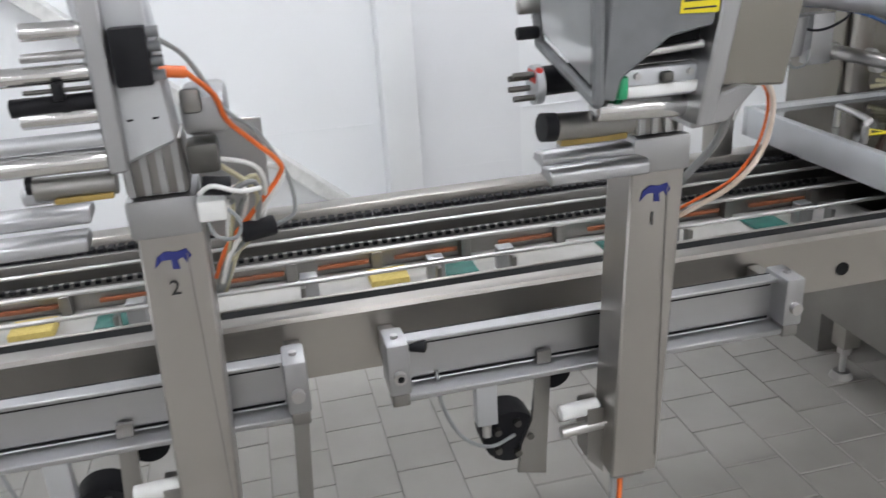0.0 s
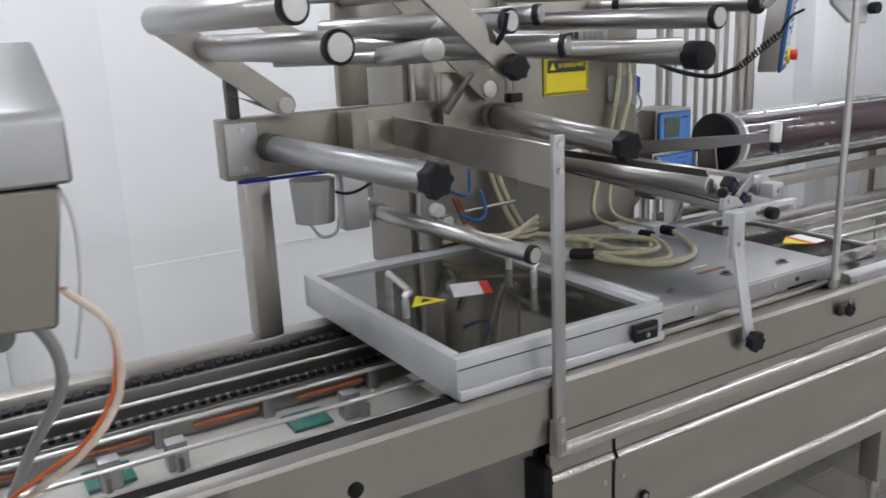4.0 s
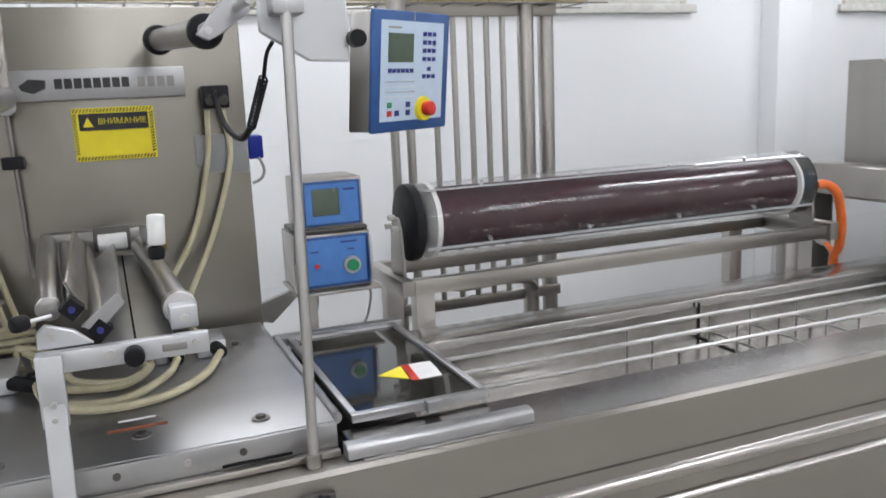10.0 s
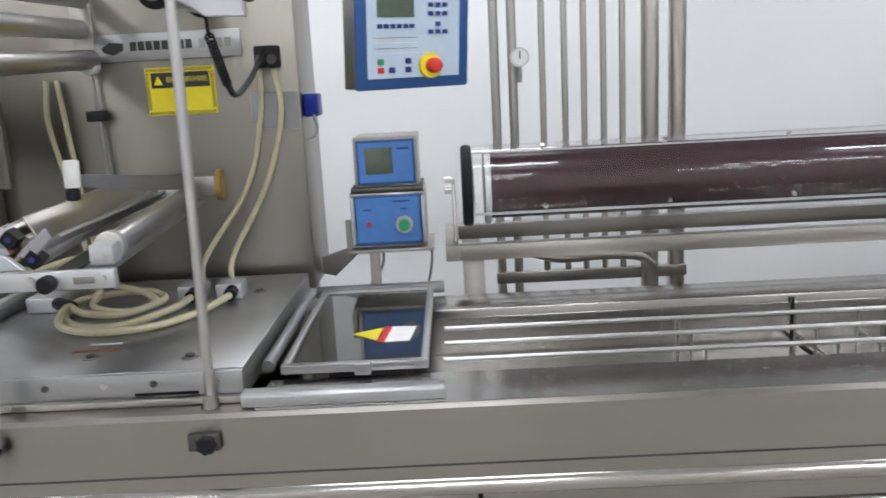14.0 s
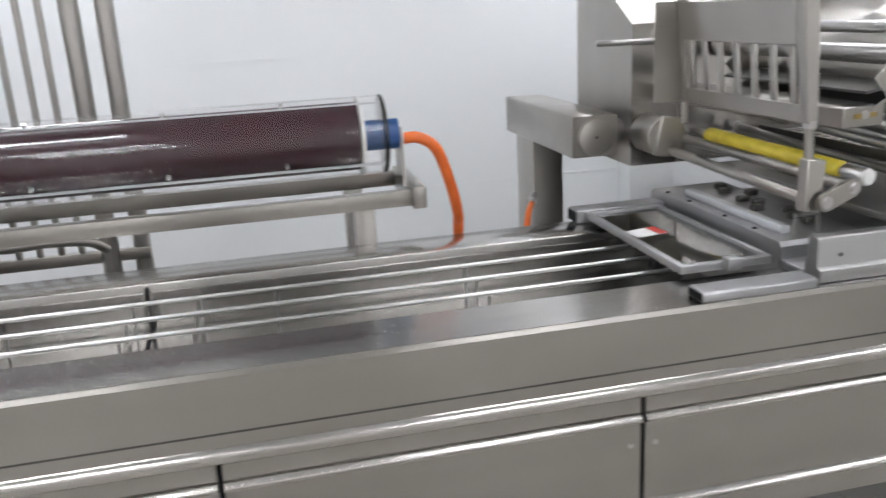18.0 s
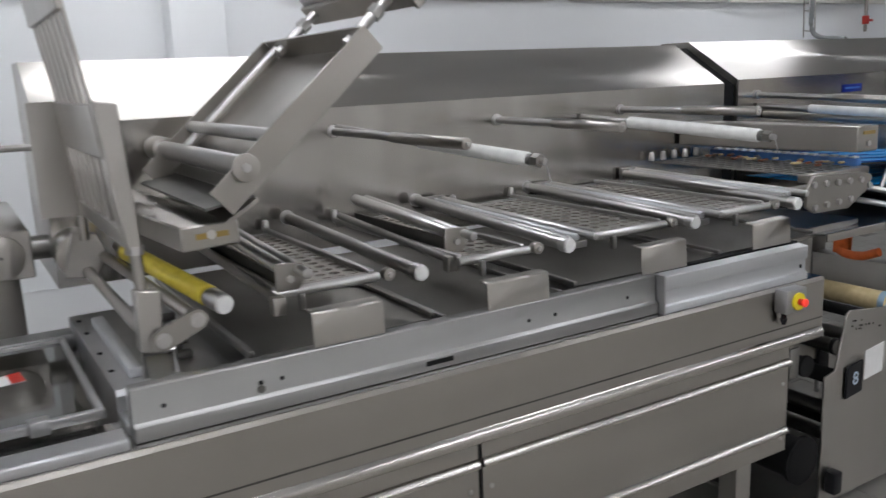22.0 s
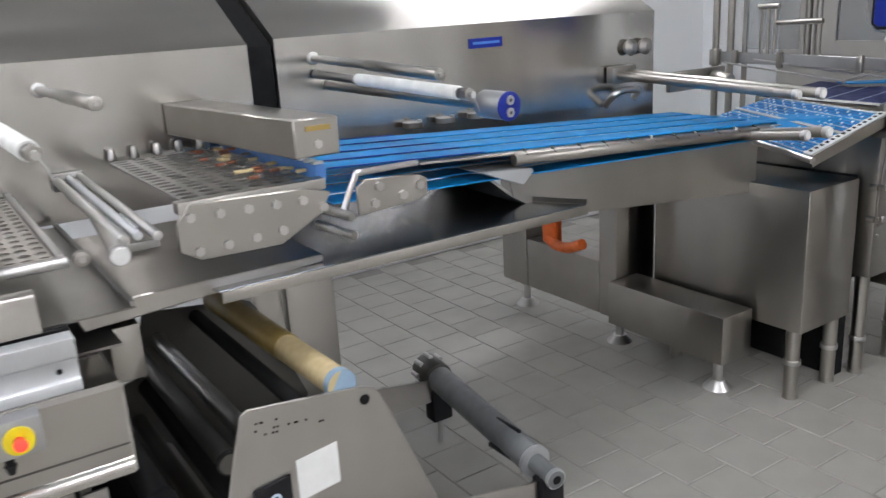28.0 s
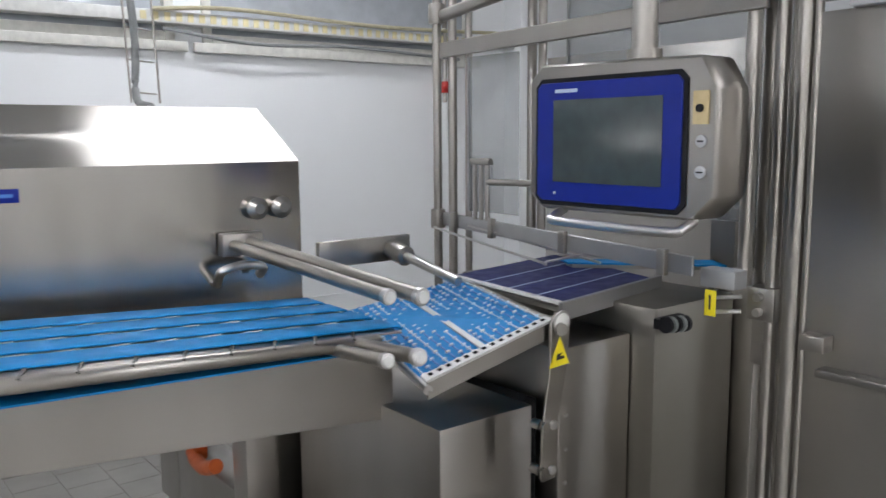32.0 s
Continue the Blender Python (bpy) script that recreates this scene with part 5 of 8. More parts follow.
part("roller", R((2.505, 1.55, 1.225), (2.475, 2.26, 1.245), 0.016, 20, bev=0.003), ROLLER, prt)
part("roller_cheek", P([(2.402, 1.2085), (2.492, 1.2085), (2.462, 1.236), (2.418, 1.250), (2.404, 1.238)], "y", 1.497, 1.512, 0.002), ALU_WHITE, prt)
bolt((2.424, 1.4965, 1.232), (0, -1, 0), 0.007, prt)
part("side_plate", P([(2.472, 1.236), (2.500, 1.222), (2.548, 1.268), (2.536, 1.288)], "y", 1.514, 1.522, 0.002), ALU, prt)
for cx, cz in ((2.462, 1.268), (2.503, 1.226)):
    nb_ = part("end_block", R((cx, 1.513, cz), (cx, 1.545, cz), 0.021, 4), BLACK, prt, "dark navy plastic end block")
    part("end_screw", R((cx, 1.513, cz), (cx, 1.510, cz), 0.006, 10), LOGO, nb_)
part("ball_pin", R((2.430, 1.513, 1.262), (2.395, 1.49, 1.262), 0.004, 8), POLISH, prt)
part("ball", R((2.396, 1.492, 1.262), (2.372, 1.476, 1.262), 0.014, 14, bev=0.006), BLACK, prt)
part("rear_mount", B(2.37, 2.66, 2.295, 2.334, 1.232, 1.290, 0.006), STEEL_DULL, prt)
part("white_roll", R((2.505, 2.262, 1.262), (2.575, 2.262, 1.262), 0.022, 18, bev=0.003), WHITE, prt)
part("roll_bracket", B(2.495, 2.585, 2.285, 2.294, 1.235, 1.30, 0.003), STEEL_DARK, prt)
part("brass_flange", R((2.655, 2.325, 1.26), (2.672, 2.325, 1.26), 0.046, 20), CARD_DARK, prt)
part("tension_arm", P([(2.22, 1.262), (2.24, 1.300), (1.56, 1.385), (1.50, 1.385), (1.50, 1.370), (1.75, 1.325)], "x", 2.606, 2.612, 0.001), ALU, prt)
part("white_grip", R((2.609, 1.505, 1.366), (2.612, 1.505, 1.418), 0.015, 12, bev=0.003), WHITE, prt)
part("grip_ball", R((2.607, 1.505, 1.340), (2.608, 1.505, 1.364), 0.014, 14, bev=0.006), BLACK, prt)

# hinged clear cover behind the sealing station
hc = thing("hinged_cover", (3.1, 1.87, TOP), "aluminium framed tinted hinged cover with warning stickers", "machine cover")
part("rail", P([(1.440, TOP + 0.001), (1.475, TOP + 0.001), (1.475, 0.952), (1.452, 0.952), (1.440, 0.946)], "x", 2.905, 3.305, 0.002), ALU, hc)
part("rail", B(2.925, 3.30, 2.235, 2.27, TOP + 0.001, 0.952, 0.003), ALU, hc)
part("frame_front", B(2.955, 3.27, 1.585, 1.605, 0.935, 0.955, 0.003), ALU, hc)
part("frame_back", B(2.955, 3.27, 2.195, 2.215, 0.935, 0.955, 0.003), ALU, hc)
part("frame_side", B(2.955, 2.972, 1.6055, 2.1945, 0.935, 0.955, 0.003), ALU, hc)
part("frame_side", B(3.253, 3.27, 1.6055, 2.1945, 0.935, 0.955, 0.003), ALU, hc)
part("hinge_bar", R((2.925, 1.60, 0.95), (2.925, 2.21, 0.95), 0.014, 14), ALU, hc)
part("pane", B(2.9725, 3.2525, 1.6055, 2.1945, 0.942, 0.947), SMOKE, hc, "tinted acrylic pane")
part("catch", B(3.115, 3.15, 1.560, 1.5845, 0.935, 0.962, 0.004), ALU, hc)
part("warning_triangle", P([(3.086, 1.808), (3.145, 1.752), (3.156, 1.848)], "z", 0.9475, 0.9488), YELLOW, hc, "yellow warning triangle")
part("notice_band", P([(3.147, 1.742), (3.165, 1.738), (3.177, 1.852), (3.159, 1.855)], "z", 0.9475, 0.9488), RED, hc)
part("notice", P([(3.165, 1.738), (3.222, 1.740), (3.230, 1.80), (3.234, 1.848), (3.177, 1.852)], "z", 0.9475, 0.9488), PAPER, hc)
# dark sheet on the channel floor gives the shaded interior below the pane
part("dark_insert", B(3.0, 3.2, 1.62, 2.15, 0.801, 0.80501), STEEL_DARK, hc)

# ---- control panel and instruments ----
pan = thing("operator_console", (3.25, 1.93, 1.5), "blue operator panel with keypad, display and emergency stop", "control panel")
U = (Vector((3.385, 2.055, 0)) - Vector((3.128, 1.885, 0))).normalized()
TILT = Matrix.Translation((3.128, 1.885, 1.512)) @ Matrix(((U.x, U.y, 0, 0), (U.y, -U.x, 0, 0), (0, 0, 1, 0), (0, 0, 0, 1)))
TILT = TILT @ pose(0, 0, 0, 0, 0, 0)


def on_panel(x0, x1, d0, d1, z0, z1, bev=0.0):
    """A box on the panel's face: along it, out from it, up."""
    lean = Matrix(((1, 0, 0, 0), (0, 1, 0.10, 0), (0, 0, 1, 0), (0, 0, 0, 1)))
    bm = B(x0, x1, d0, d1, z0, z1, bev)
    bmesh.ops.transform(bm, matrix=TILT @ lean, verts=bm.verts[:])
    bmesh.ops.recalc_face_normals(bm, faces=bm.faces[:])
    return bm


W, HGT = 0.315, 0.285
part("housing", on_panel(0.004, W - 0.004, -0.075, -0.0125, 0.004, HGT - 0.004, 0.006), STEEL_DULL, pan)
part("bezel", on_panel(0, W, -0.012, 0, 0, HGT, 0.006), BLUE, pan)
kp = part("keypad", on_panel(0.028, W - 0.03, 0.0005, 0.0020, 0.026, HGT - 0.024), PANEL_PALE, pan)
part("display", on_panel(0.055, 0.155, 0.0022, 0.0035, 0.165, 0.232), SCREEN, kp)
for r in range(4):
    for c in range(3):
        part("key", on_panel(0.195 + c * 0.020, 0.209 + c * 0.020, 0.0022, 0.004, 0.228 - r * 0.020, 0.238 - r * 0.020), LOGO, kp)
for c in range(6):
    part("key", on_panel(0.055 + c * 0.0175, 0.068 + c * 0.0175, 0.0022, 0.004, 0.140, 0.150), LOGO, kp)
for c, r in ((0, 0), (1, 0), (2, 0), (1, 1)):
    part("key", on_panel(0.195 + c * 0.020, 0.209 + c * 0.020, 0.0022, 0.004, 0.126 + r * 0.018, 0.136 + r * 0.018), LOGO, kp)
for r in range(2):
    part("legend_line", on_panel(0.045, 0.165, 0.0022, 0.0030, 0.118 - r * 0.024, 0.1195 - r * 0.024), STEEL_DULL, kp)
    part("legend_line", on_panel(0.045, 0.165, 0.0022, 0.0030, 0.107 - r * 0.024, 0.1085 - r * 0.024), WHITE, kp)
for p, mt in (((0.055, 0.058), GREEN), ((0.055, 0.038), RED), ((0.085, 0.038), LOGO), ((0.130, 0.058), LOGO), ((0.130, 0.038), LOGO)):
    part("key", on_panel(p[0], p[0] + 0.016, 0.0022, 0.004, p[1], p[1] + 0.013), mt, kp)
part("brand_bar", on_panel(0.055, 0.105, 0.0022, 0.003, 0.243, 0.247), STEEL_DULL, kp)
ec = TILT @ Vector((0.198, 0.0 + 0.10 * 0.05, 0.052))
en = Vector((U.y, -U.x, 0))
es = part("stop_ring", R(ec, ec + en * 0.012, 0.030, 24), YELLOW, pan, "yellow ring of the emergency stop")
part("stop_button", R(ec + en * 0.0125, ec + en * 0.036, 0.018, 20, bev=0.004), RED, es, "red mushroom button")
part("hanger", R((3.24, 1.985, 1.795), (3.24, 1.985, ZC - 0.002), 0.022, 18), STEEL_V, pan)
part("hanger_foot", B(3.20, 3.28, 1.95, 2.02, 1.775, 1.797, 0.004), STEEL, pan)

ins = thing("instrument_stand", (3.145, 2.4, 0), "bracket stand carrying two blue-fronted instruments", "stand")
part("bracket", B(3.02, 3.275, 2.33, 2.56, 1.030, 1.040, 0.003), STEEL, ins)
part("bracket_arm", P([(2.92, 1.0), (2.92, 0.95), (2.96, 0.94), (3.06, 1.03), (3.02, 1.03)], "y", 2.44, 2.46), STEEL_DULL, ins)
part("post", B(3.07, 3.10, 2.44, 2.47, 0.0, 1.029, 0.003), STEEL_V, ins)
part("side_handle", P([(3.015, 1.05), (3.03, 1.04), (3.03, 1.13), (3.015, 1.13)], "y", 2.34, 2.36), STEEL, ins)
part("lead", H([(3.10, 2.5, 1.03), (3.11, 2.48, 0.98), (3.09, 2.46, 0.93), (3.06, 2.44, 0.90)], 0.004), CABLE_GREY, ins)
part("lead", H([(3.25, 2.45, 1.04), (3.265, 2.42, 1.0), (3.255, 2.43, 0.93), (3.24, 2.45, 0.88)], 0.004), CABLE_GREY, ins)
lo = thing("control_box", (3.145, 2.35, 1.04), "blue-fronted control box with a green knob and red light", "instrument")
part("case", B(3.030, 3.255, 2.362, 2.56, 1.041, 1.206, 0.004), STEEL, lo)
part("front", B(3.038, 3.247, 2.352, 2.3615, 1.048, 1.200, 0.003), BLUE, lo)
part("face", B(3.048, 3.237, 2.3505, 2.3518, 1.058, 1.192), BLUE_LIGHT, lo)
for hx in (3.034, 3.244):
    part("handle", B(hx, hx + 0.010, 2.335, 2.3505, 1.055, 1.195, 0.003), ALU_WHITE, lo)
kn = part("dial", R((3.190, 2.3503, 1.111), (3.190, 2.337, 1.111), 0.026, 24), ALU_WHITE, lo)
part("dial_cap", R((3.190, 2.3368, 1.111), (3.190, 2.325, 1.111), 0.017, 20), GREEN, kn, "green dial cap")
part("red_light", R((3.085, 2.3503, 1.115), (3.085, 2.342, 1.115), 0.007, 12), RED, lo)
for a, b, z in ((3.07, 3.095, 1.155), (3.16, 3.21, 1.178), (3.18, 3.20, 1.155)):
    part("legend", B(a, b, 2.3498, 2.3504, z, z + 0.004), LOGO, lo)
up = thing("display_box", (3.145, 2.37, 1.225), "small blue-fronted display box with a grey screen", "instrument")
part("foot_tray", B(3.035, 3.25, 2.365, 2.54, 1.208, 1.222, 0.003), STEEL_DARK, up)
part("case", B(3.050, 3.240, 2.368, 2.54, 1.2225, 1.370, 0.004), STEEL, up)
part("front", B(3.058, 3.232, 2.358, 2.3675, 1.230, 1.362, 0.003), BLUE, up)
part("face", B(3.066, 3.224, 2.3568, 2.3578, 1.238, 1.354), BLUE_LIGHT, up)
part("screen", B(3.085, 3.165, 2.3552, 2.3566, 1.262, 1.340, 0.002), SCREEN, up)
part("legend", B(3.18, 3.215, 2.3560, 2.3566, 1.332, 1.338), LOGO, up)

# ---- film roll under its clear tube, on a table ----
tab = thing("roll_table", (4.15, 2.4, 0), "narrow stainless steel table behind the bed", "table")
part("front_rail", B(3.35, 4.97, 2.245, 2.285, 1.012, 1.058, 0.003), STEEL, tab)
part("rear_rail", B(3.35, 4.97, 2.56, 2.60, 1.012, 1.058, 0.003), STEEL, tab)
part("side_rail", B(3.31, 3.3495, 2.245, 2.60, 1.012, 1.058, 0.003), STEEL, tab)
part("side_rail", B(4.9705, 5.01, 2.23, 2.60, 1.005, 1.070, 0.003), STEEL, tab)
for a, b in ((3.36, 2.27), (4.80, 2.27), (3.36, 2.56), (4.80, 2.56)):
    part("leg", B(a, a + 0.06, b, b + 0.05, 0.0, 1.0115, 0.003), STEEL_V, tab)
tube = thing("film_roll_tube", (4.15, 2.36, 1.06), "maroon film roll inside a clear tube with black end discs", "film roll")
CY, CZ = 2.36, 1.215
part("film_roll", R((3.450, CY, CZ), (4.835, CY, CZ), 0.100, 40), FILM, tube, "glossy maroon film roll")
part("tube_shell", R((3.40, CY, CZ), (4.90, CY, CZ), 0.118, 40), CLEAR, tube, "clear plastic tube")
# white rings paint the highlights at the two tube ends
for a, w in ((3.432, 0.016), (4.838, 0.010)):
    part("band", R((a, CY, CZ), (a + w, CY, CZ), 0.1165, 40), WHITE, tube, "white ring painting the highlight at the tube end")
part("seam", B(3.40, 4.90, CY - 0.07, CY - 0.06, CZ + 0.098, CZ + 0.102), ALU_WHITE, tube)
part("seam", B(3.40, 4.90, CY - 0.105, CY - 0.095, CZ - 0.075, CZ - 0.068), ALU_WHITE, tube)
for a in (3.6, 3.95, 4.3, 4.62):
    part("rivet", R((a, CY - 0.110, CZ - 0.052), (a, CY - 0.122, CZ - 0.056), 0.006, 10), POLISH, tube)
    part("rivet", R((a, CY - 0.06, CZ + 0.104), (a, CY - 0.066, CZ + 0.115), 0.006, 10), POLISH, tube)
part("end_disc", R((3.366, CY, CZ), (3.397, CY, CZ), 0.119, 40, bev=0.008), BLACK, tube)
part("end_disc", R((4.903, CY, CZ), (4.916, CY, CZ), 0.1175, 40, bev=0.006), SMOKE, tube)
part("blue_plug", R((4.845, CY - 0.02, CZ), (4.954, CY - 0.02, CZ), 0.045, 20), BLUE, tube, "blue core plug")
fk = part("bearing_fork", P([(2.30, 1.06), (2.42, 1.06), (2.40, 1.20), (2.38, 1.235), (2.34, 1.235), (2.32, 1.20)], "x", 3.335, 3.345, 0.002), STEEL, tube)
for d in (-0.03, 0.03, 0.0):
    bolt((3.335, CY + d, CZ + 0.02 - abs(d)), (-1, 0, 0), 0.009, fk, None, 0.02)
part("bearing_fork", P([(2.30, 1.06), (2.42, 1.06), (2.40, 1.235), (2.32, 1.235)], "x", 4.955, 4.965, 0.002), STEEL, tube)
solid("hose", H([(4.965, 2.30, 1.205), (5.01, 2.295, 1.203), (5.06, 2.29, 1.165), (5.10, 2.30, 1.05), (5.125, 2.33, 0.95), (5.13, 2.36, 0.87), (5.13, 2.36, 0.5), (5.13, 2.36, 0.02)], 0.017, 12, 6), ORANGE, "orange air hose from the film roll to the floor", "hose")

# ---- welded pipe frame behind the roll ----
fr = thing("pipe_rack", (3.9, 2.79, 0), "welded stainless pipe frame with upright bars and a gauge", "frame")
for a in (3.50, 3.56):
    part("thin_post", R((a, 2.79, 0), (a, 2.79, 2.0), 0.016, 14), STEEL_V, fr)
for a in (4.02, 4.12):
    part("post", R((a, 2.79 - (4.07 - a) * 0.3, 0), (a, 2.79 - (4.07 - a) * 0.3, 2.05), 0.030, 18), STEEL_V, fr)
part("top_rail", B(3.45, 4.15, 2.77, 2.80, 1.86, 1.93, 0.005), STEEL, fr)
for a in (3.66, 3.735, 3.80, 3.866, 3.93):
    part("bar", R((a, 2.785, 0.84), (a, 2.785, 1.859), 0.011, 12), STEEL_V, fr)
part("low_rail", B(3.48, 4.15, 2.77, 2.80, 0.80, 0.84, 0.004), STEEL, fr)
part("pipe", H([(3.60, 2.72, 0.92), (3.70, 2.70, 0.90), (3.85, 2.70, 0.905), (3.97, 2.72, 0.89), (4.02, 2.74, 0.85)], 0.016, 12), STEEL, fr)
g = part("gauge", R((3.582, 2.77, 1.582), (3.582, 2.735, 1.582), 0.032, 24), POLISH, fr, "round pressure gauge")
part("dial", R((3.582, 2.7348, 1.582), (3.582, 2.733, 1.582), 0.026, 24), PAPER, g)
part("needle", B(3.580, 3.584, 2.731, 2.7329, 1.575, 1.603), INK, g)
part("stem", R((3.582, 2.77, 1.50), (3.582, 2.77, 1.555), 0.008, 10), STEEL_DULL, fr)


# ---- loading end of the packaging machine ----
lid = thing("hinged_cover", (5.59, 1.87, TOP), "aluminium framed dark lid with a white and red notice", "machine cover")
part("rail", P([(1.432, TOP + 0.001), (1.495, TOP + 0.001), (1.495, 0.946), (1.440, 0.946), (1.432, 0.942)], "x", 5.448, 5.728, 0.002), ALU, lid)
part("rail_cap", B(5.444, 5.4475, 1.436, 1.490, TOP + 0.004, 0.943), RUBBER, lid)
part("rear_rail", B(5.45, 5.735, 2.165, 2.235, TOP + 0.001, 0.962, 0.003), ALU, lid)
part("rear_rail_cap", B(5.446, 5.4495, 2.17, 2.23, TOP + 0.004, 0.958), RUBBER, lid)
part("frame_front", B(5.472, 5.712, 1.578, 1.596, 0.940, 0.960, 0.003), ALU, lid)
part("frame_back", B(5.472, 5.712, 2.142, 2.160, 0.940, 0.960, 0.003), ALU, lid)
part("frame_side", B(5.472, 5.490, 1.5965, 2.1415, 0.940, 0.960, 0.003), ALU, lid)
part("frame_side", B(5.698, 5.712, 1.5965, 2.1415, 0.940, 0.960, 0.003), ALU, lid)
part("pane", B(5.4905, 5.6975, 1.5965, 2.1415, 0.946, 0.951), SMOKE, lid, "dark smoked acrylic pane")
part("notice", P([(5.505, 1.868), (5.598, 1.882), (5.590, 1.952), (5.497, 1.935)], "z", 0.9515, 0.9525), PAPER, lid, "small white paper notice")
part("notice_band", P([(5.570, 1.878), (5.598, 1.882), (5.590, 1.952), (5.563, 1.947)], "z", 0.9527, 0.9533), RED, lid)
part("catch", B(5.575, 5.612, 1.545, 1.5775, 0.945, 0.975, 0.004), ALU, lid)
for x, z in ((5.50, 0.885), (5.515, 0.862)):
    part("finger", H([(5.47, 1.70, 0.93), (x, 1.78, 0.92), (x + 0.02, 1.83, z)], 0.006, 6), RUBBER, lid)

blk = thing("edge_block", (5.86, 1.9, TOP), "heavy grey aluminium block with a lifted strip", "machine block")
part("body", P([(1.585, 0.80), (1.585, 0.975), (1.595, 0.986), (2.25, 0.986), (2.26, 0.975), (2.26, 0.80)], "x", 5.737, 5.975), ALU, blk)
part("strip", B(5.775, 5.803, 1.645, 2.12, 0.9865, 1.008, 0.004), ALU_WHITE, blk, "pale plastic strip")
part("staple", H([(5.805, 1.635, 0.985), (5.805, 1.635, 1.035), (5.868, 1.635, 1.035), (5.868, 1.635, 0.985)], 0.006, 8, 1, False), POLISH, blk)
part("front_foot", B(5.737, 5.93, 1.50, 1.5845, 0.924, 0.945, 0.003), ALU, blk)
for y in (1.72, 1.86, 2.05, 2.18):
    bolt((5.752, y, 0.986), (0, 0, 1), 0.006, blk, RUBBER, 0.003)
for k in range(9):
    random.seed(40 + k)
    x, y = 5.84 + random.random() * 0.10, 1.70 + k * 0.055
    part("chain_link", B(x, x + 0.035, y, y + 0.022, 0.9865, 1.004, 0.004), STEEL_DARK, blk)

rail = thing("infeed_rail", (6.4, 1.47, TOP), "long pale aluminium guide rail with screw holes and a slot", "rail")
part("body", P([(1.446, TOP + 0.003), (1.446, 0.955), (1.4585, 0.960), (1.4595, 1.026), (1.466, 1.029), (1.492, 1.029), (1.50, 0.94), (1.56, 0.935), (1.56, TOP + 0.003)], "x", 5.742, 7.082, 0.001), STEEL_RAIL, rail)
for x in (5.80, 5.99, 6.035, 6.66, 6.74, 6.98):
    bolt((x, 1.4585, 0.985), (0, -1, 0), 0.005, rail, RUBBER, 0.002)
bolt((5.99, 1.4585, 0.972), (0, -1, 0), 0.009, rail, STEEL_DARK, 0.003)
part("slot", B(6.365, 6.435, 1.4445, 1.4459, 0.938, 0.949), RUBBER, rail, "dark keyhole slot")
prof = thing("aluminium_profile", (7.39, 1.45, TOP), "white aluminium profile with long grooves", "profile")
part("body", P([(1.432, TOP + 0.001), (1.432, 0.945), (1.440, 0.948), (1.440, 0.985), (1.434, 0.988), (1.434, 1.026), (1.470, 1.030), (1.470, TOP + 0.001)], "x", 7.09, 7.69, 0.0015), ALU_WHITE, prof)
part("end_plate", B(7.084, 7.0895, 1.430, 1.474, TOP + 0.001, 1.030), ALU, prof)
part("black_seal", B(7.10, 7.69, 1.472, 1.490, 0.99, 1.034), RUBBER, prof)
bolt((7.655, 1.4335, 0.968), (0, -1, 0), 0.006, prof, RUBBER, 0.002)

# sheet pans with folded front tabs
def sheet_pan(x0, x1, t0, t1, z):
    pan_ = thing("sheet_pan", ((x0 + x1) / 2, 1.9, z), "shallow steel sheet pan with an upturned front tab", "sheet pan", "sheet pans under the perforated trays")
    part("sheet", P([(1.505, z), (1.505, z + 0.004), (2.355, z + 0.004), (2.355, z)], "x", x0, x1), STEEL_PAN, pan_)
    part("edge_fold", B(x0, x0 + 0.012, 1.505, 2.355, z + 0.0045, z + 0.016, 0.002), STEEL_DULL, pan_)
    part("edge_fold", B(x1 - 0.012, x1, 1.505, 2.355, z + 0.0045, z + 0.016, 0.002), STEEL_DULL, pan_)
    part("front_tab", P([(1.462, z + 0.008), (1.466, z + 0.078), (1.470, z + 0.082), (1.50, z + 0.084), (1.50, z + 0.081), (1.471, z + 0.078), (1.467, z + 0.008)], "x", t0, t1, 0.0012), STEEL, pan_, "plain upturned sheet tab")
    return pan_


sheet_pan(5.985, 6.43, 6.112, 6.276, 1.022)
sheet_pan(6.445, 6.80, 6.548, 6.728, 1.012)
sheet_pan(6.84, 7.36, 7.038, 7.204, 1.026)
sheet_pan(7.375, 7.82, 7.476, 7.644, 1.030)
solid("lower_web", B(5.99, 7.80, 1.60, 2.34, 0.925, 0.931), STEEL_DULL, "dull steel sheet below the pans", "sheet")

# perforated trays on cross rollers
def perforated(x0, x1, y0, y1, z, nx, ny, th=0.004):
    """A sheet with rows of eight-sided holes."""
    bm = bmesh.new()
    cx, cy = (x1 - x0) / nx, (y1 - y0) / ny
    for i in range(nx):
        for j in range(ny):
            a, b = x0 + i * cx, y0 + j * cy
            sh = 0.0
            o = [(a, b), (a + cx, b), (a + cx, b + cy), (a, b + cy)]
            ov = [bm.verts.new((u, v, z)) for u, v in o]
            mx, my, rx, ry = a + cx / 2, b + cy / 2, cx * 0.40, cy * 0.33
            iv = [bm.verts.new((mx + rx * math.cos(t), my + ry * math.sin(t), z)) for t in [math.radians(-157.5 + 45 * k) for k in range(8)]]
            for k in range(4):
                bm.faces.new((ov[k], ov[(k + 1) % 4], iv[(2 * k + 2) % 8], iv[(2 * k + 1) % 8]))
                bm.faces.new((ov[k], iv[(2 * k + 1) % 8], iv[(2 * k) % 8]))
    bmesh.ops.remove_doubles(bm, verts=bm.verts[:], dist=0.0005)
    bmesh.ops.recalc_face_normals(bm, faces=bm.faces[:])
    bmesh.ops.solidify(bm, geom=bm.faces[:], thickness=th)
    return bm


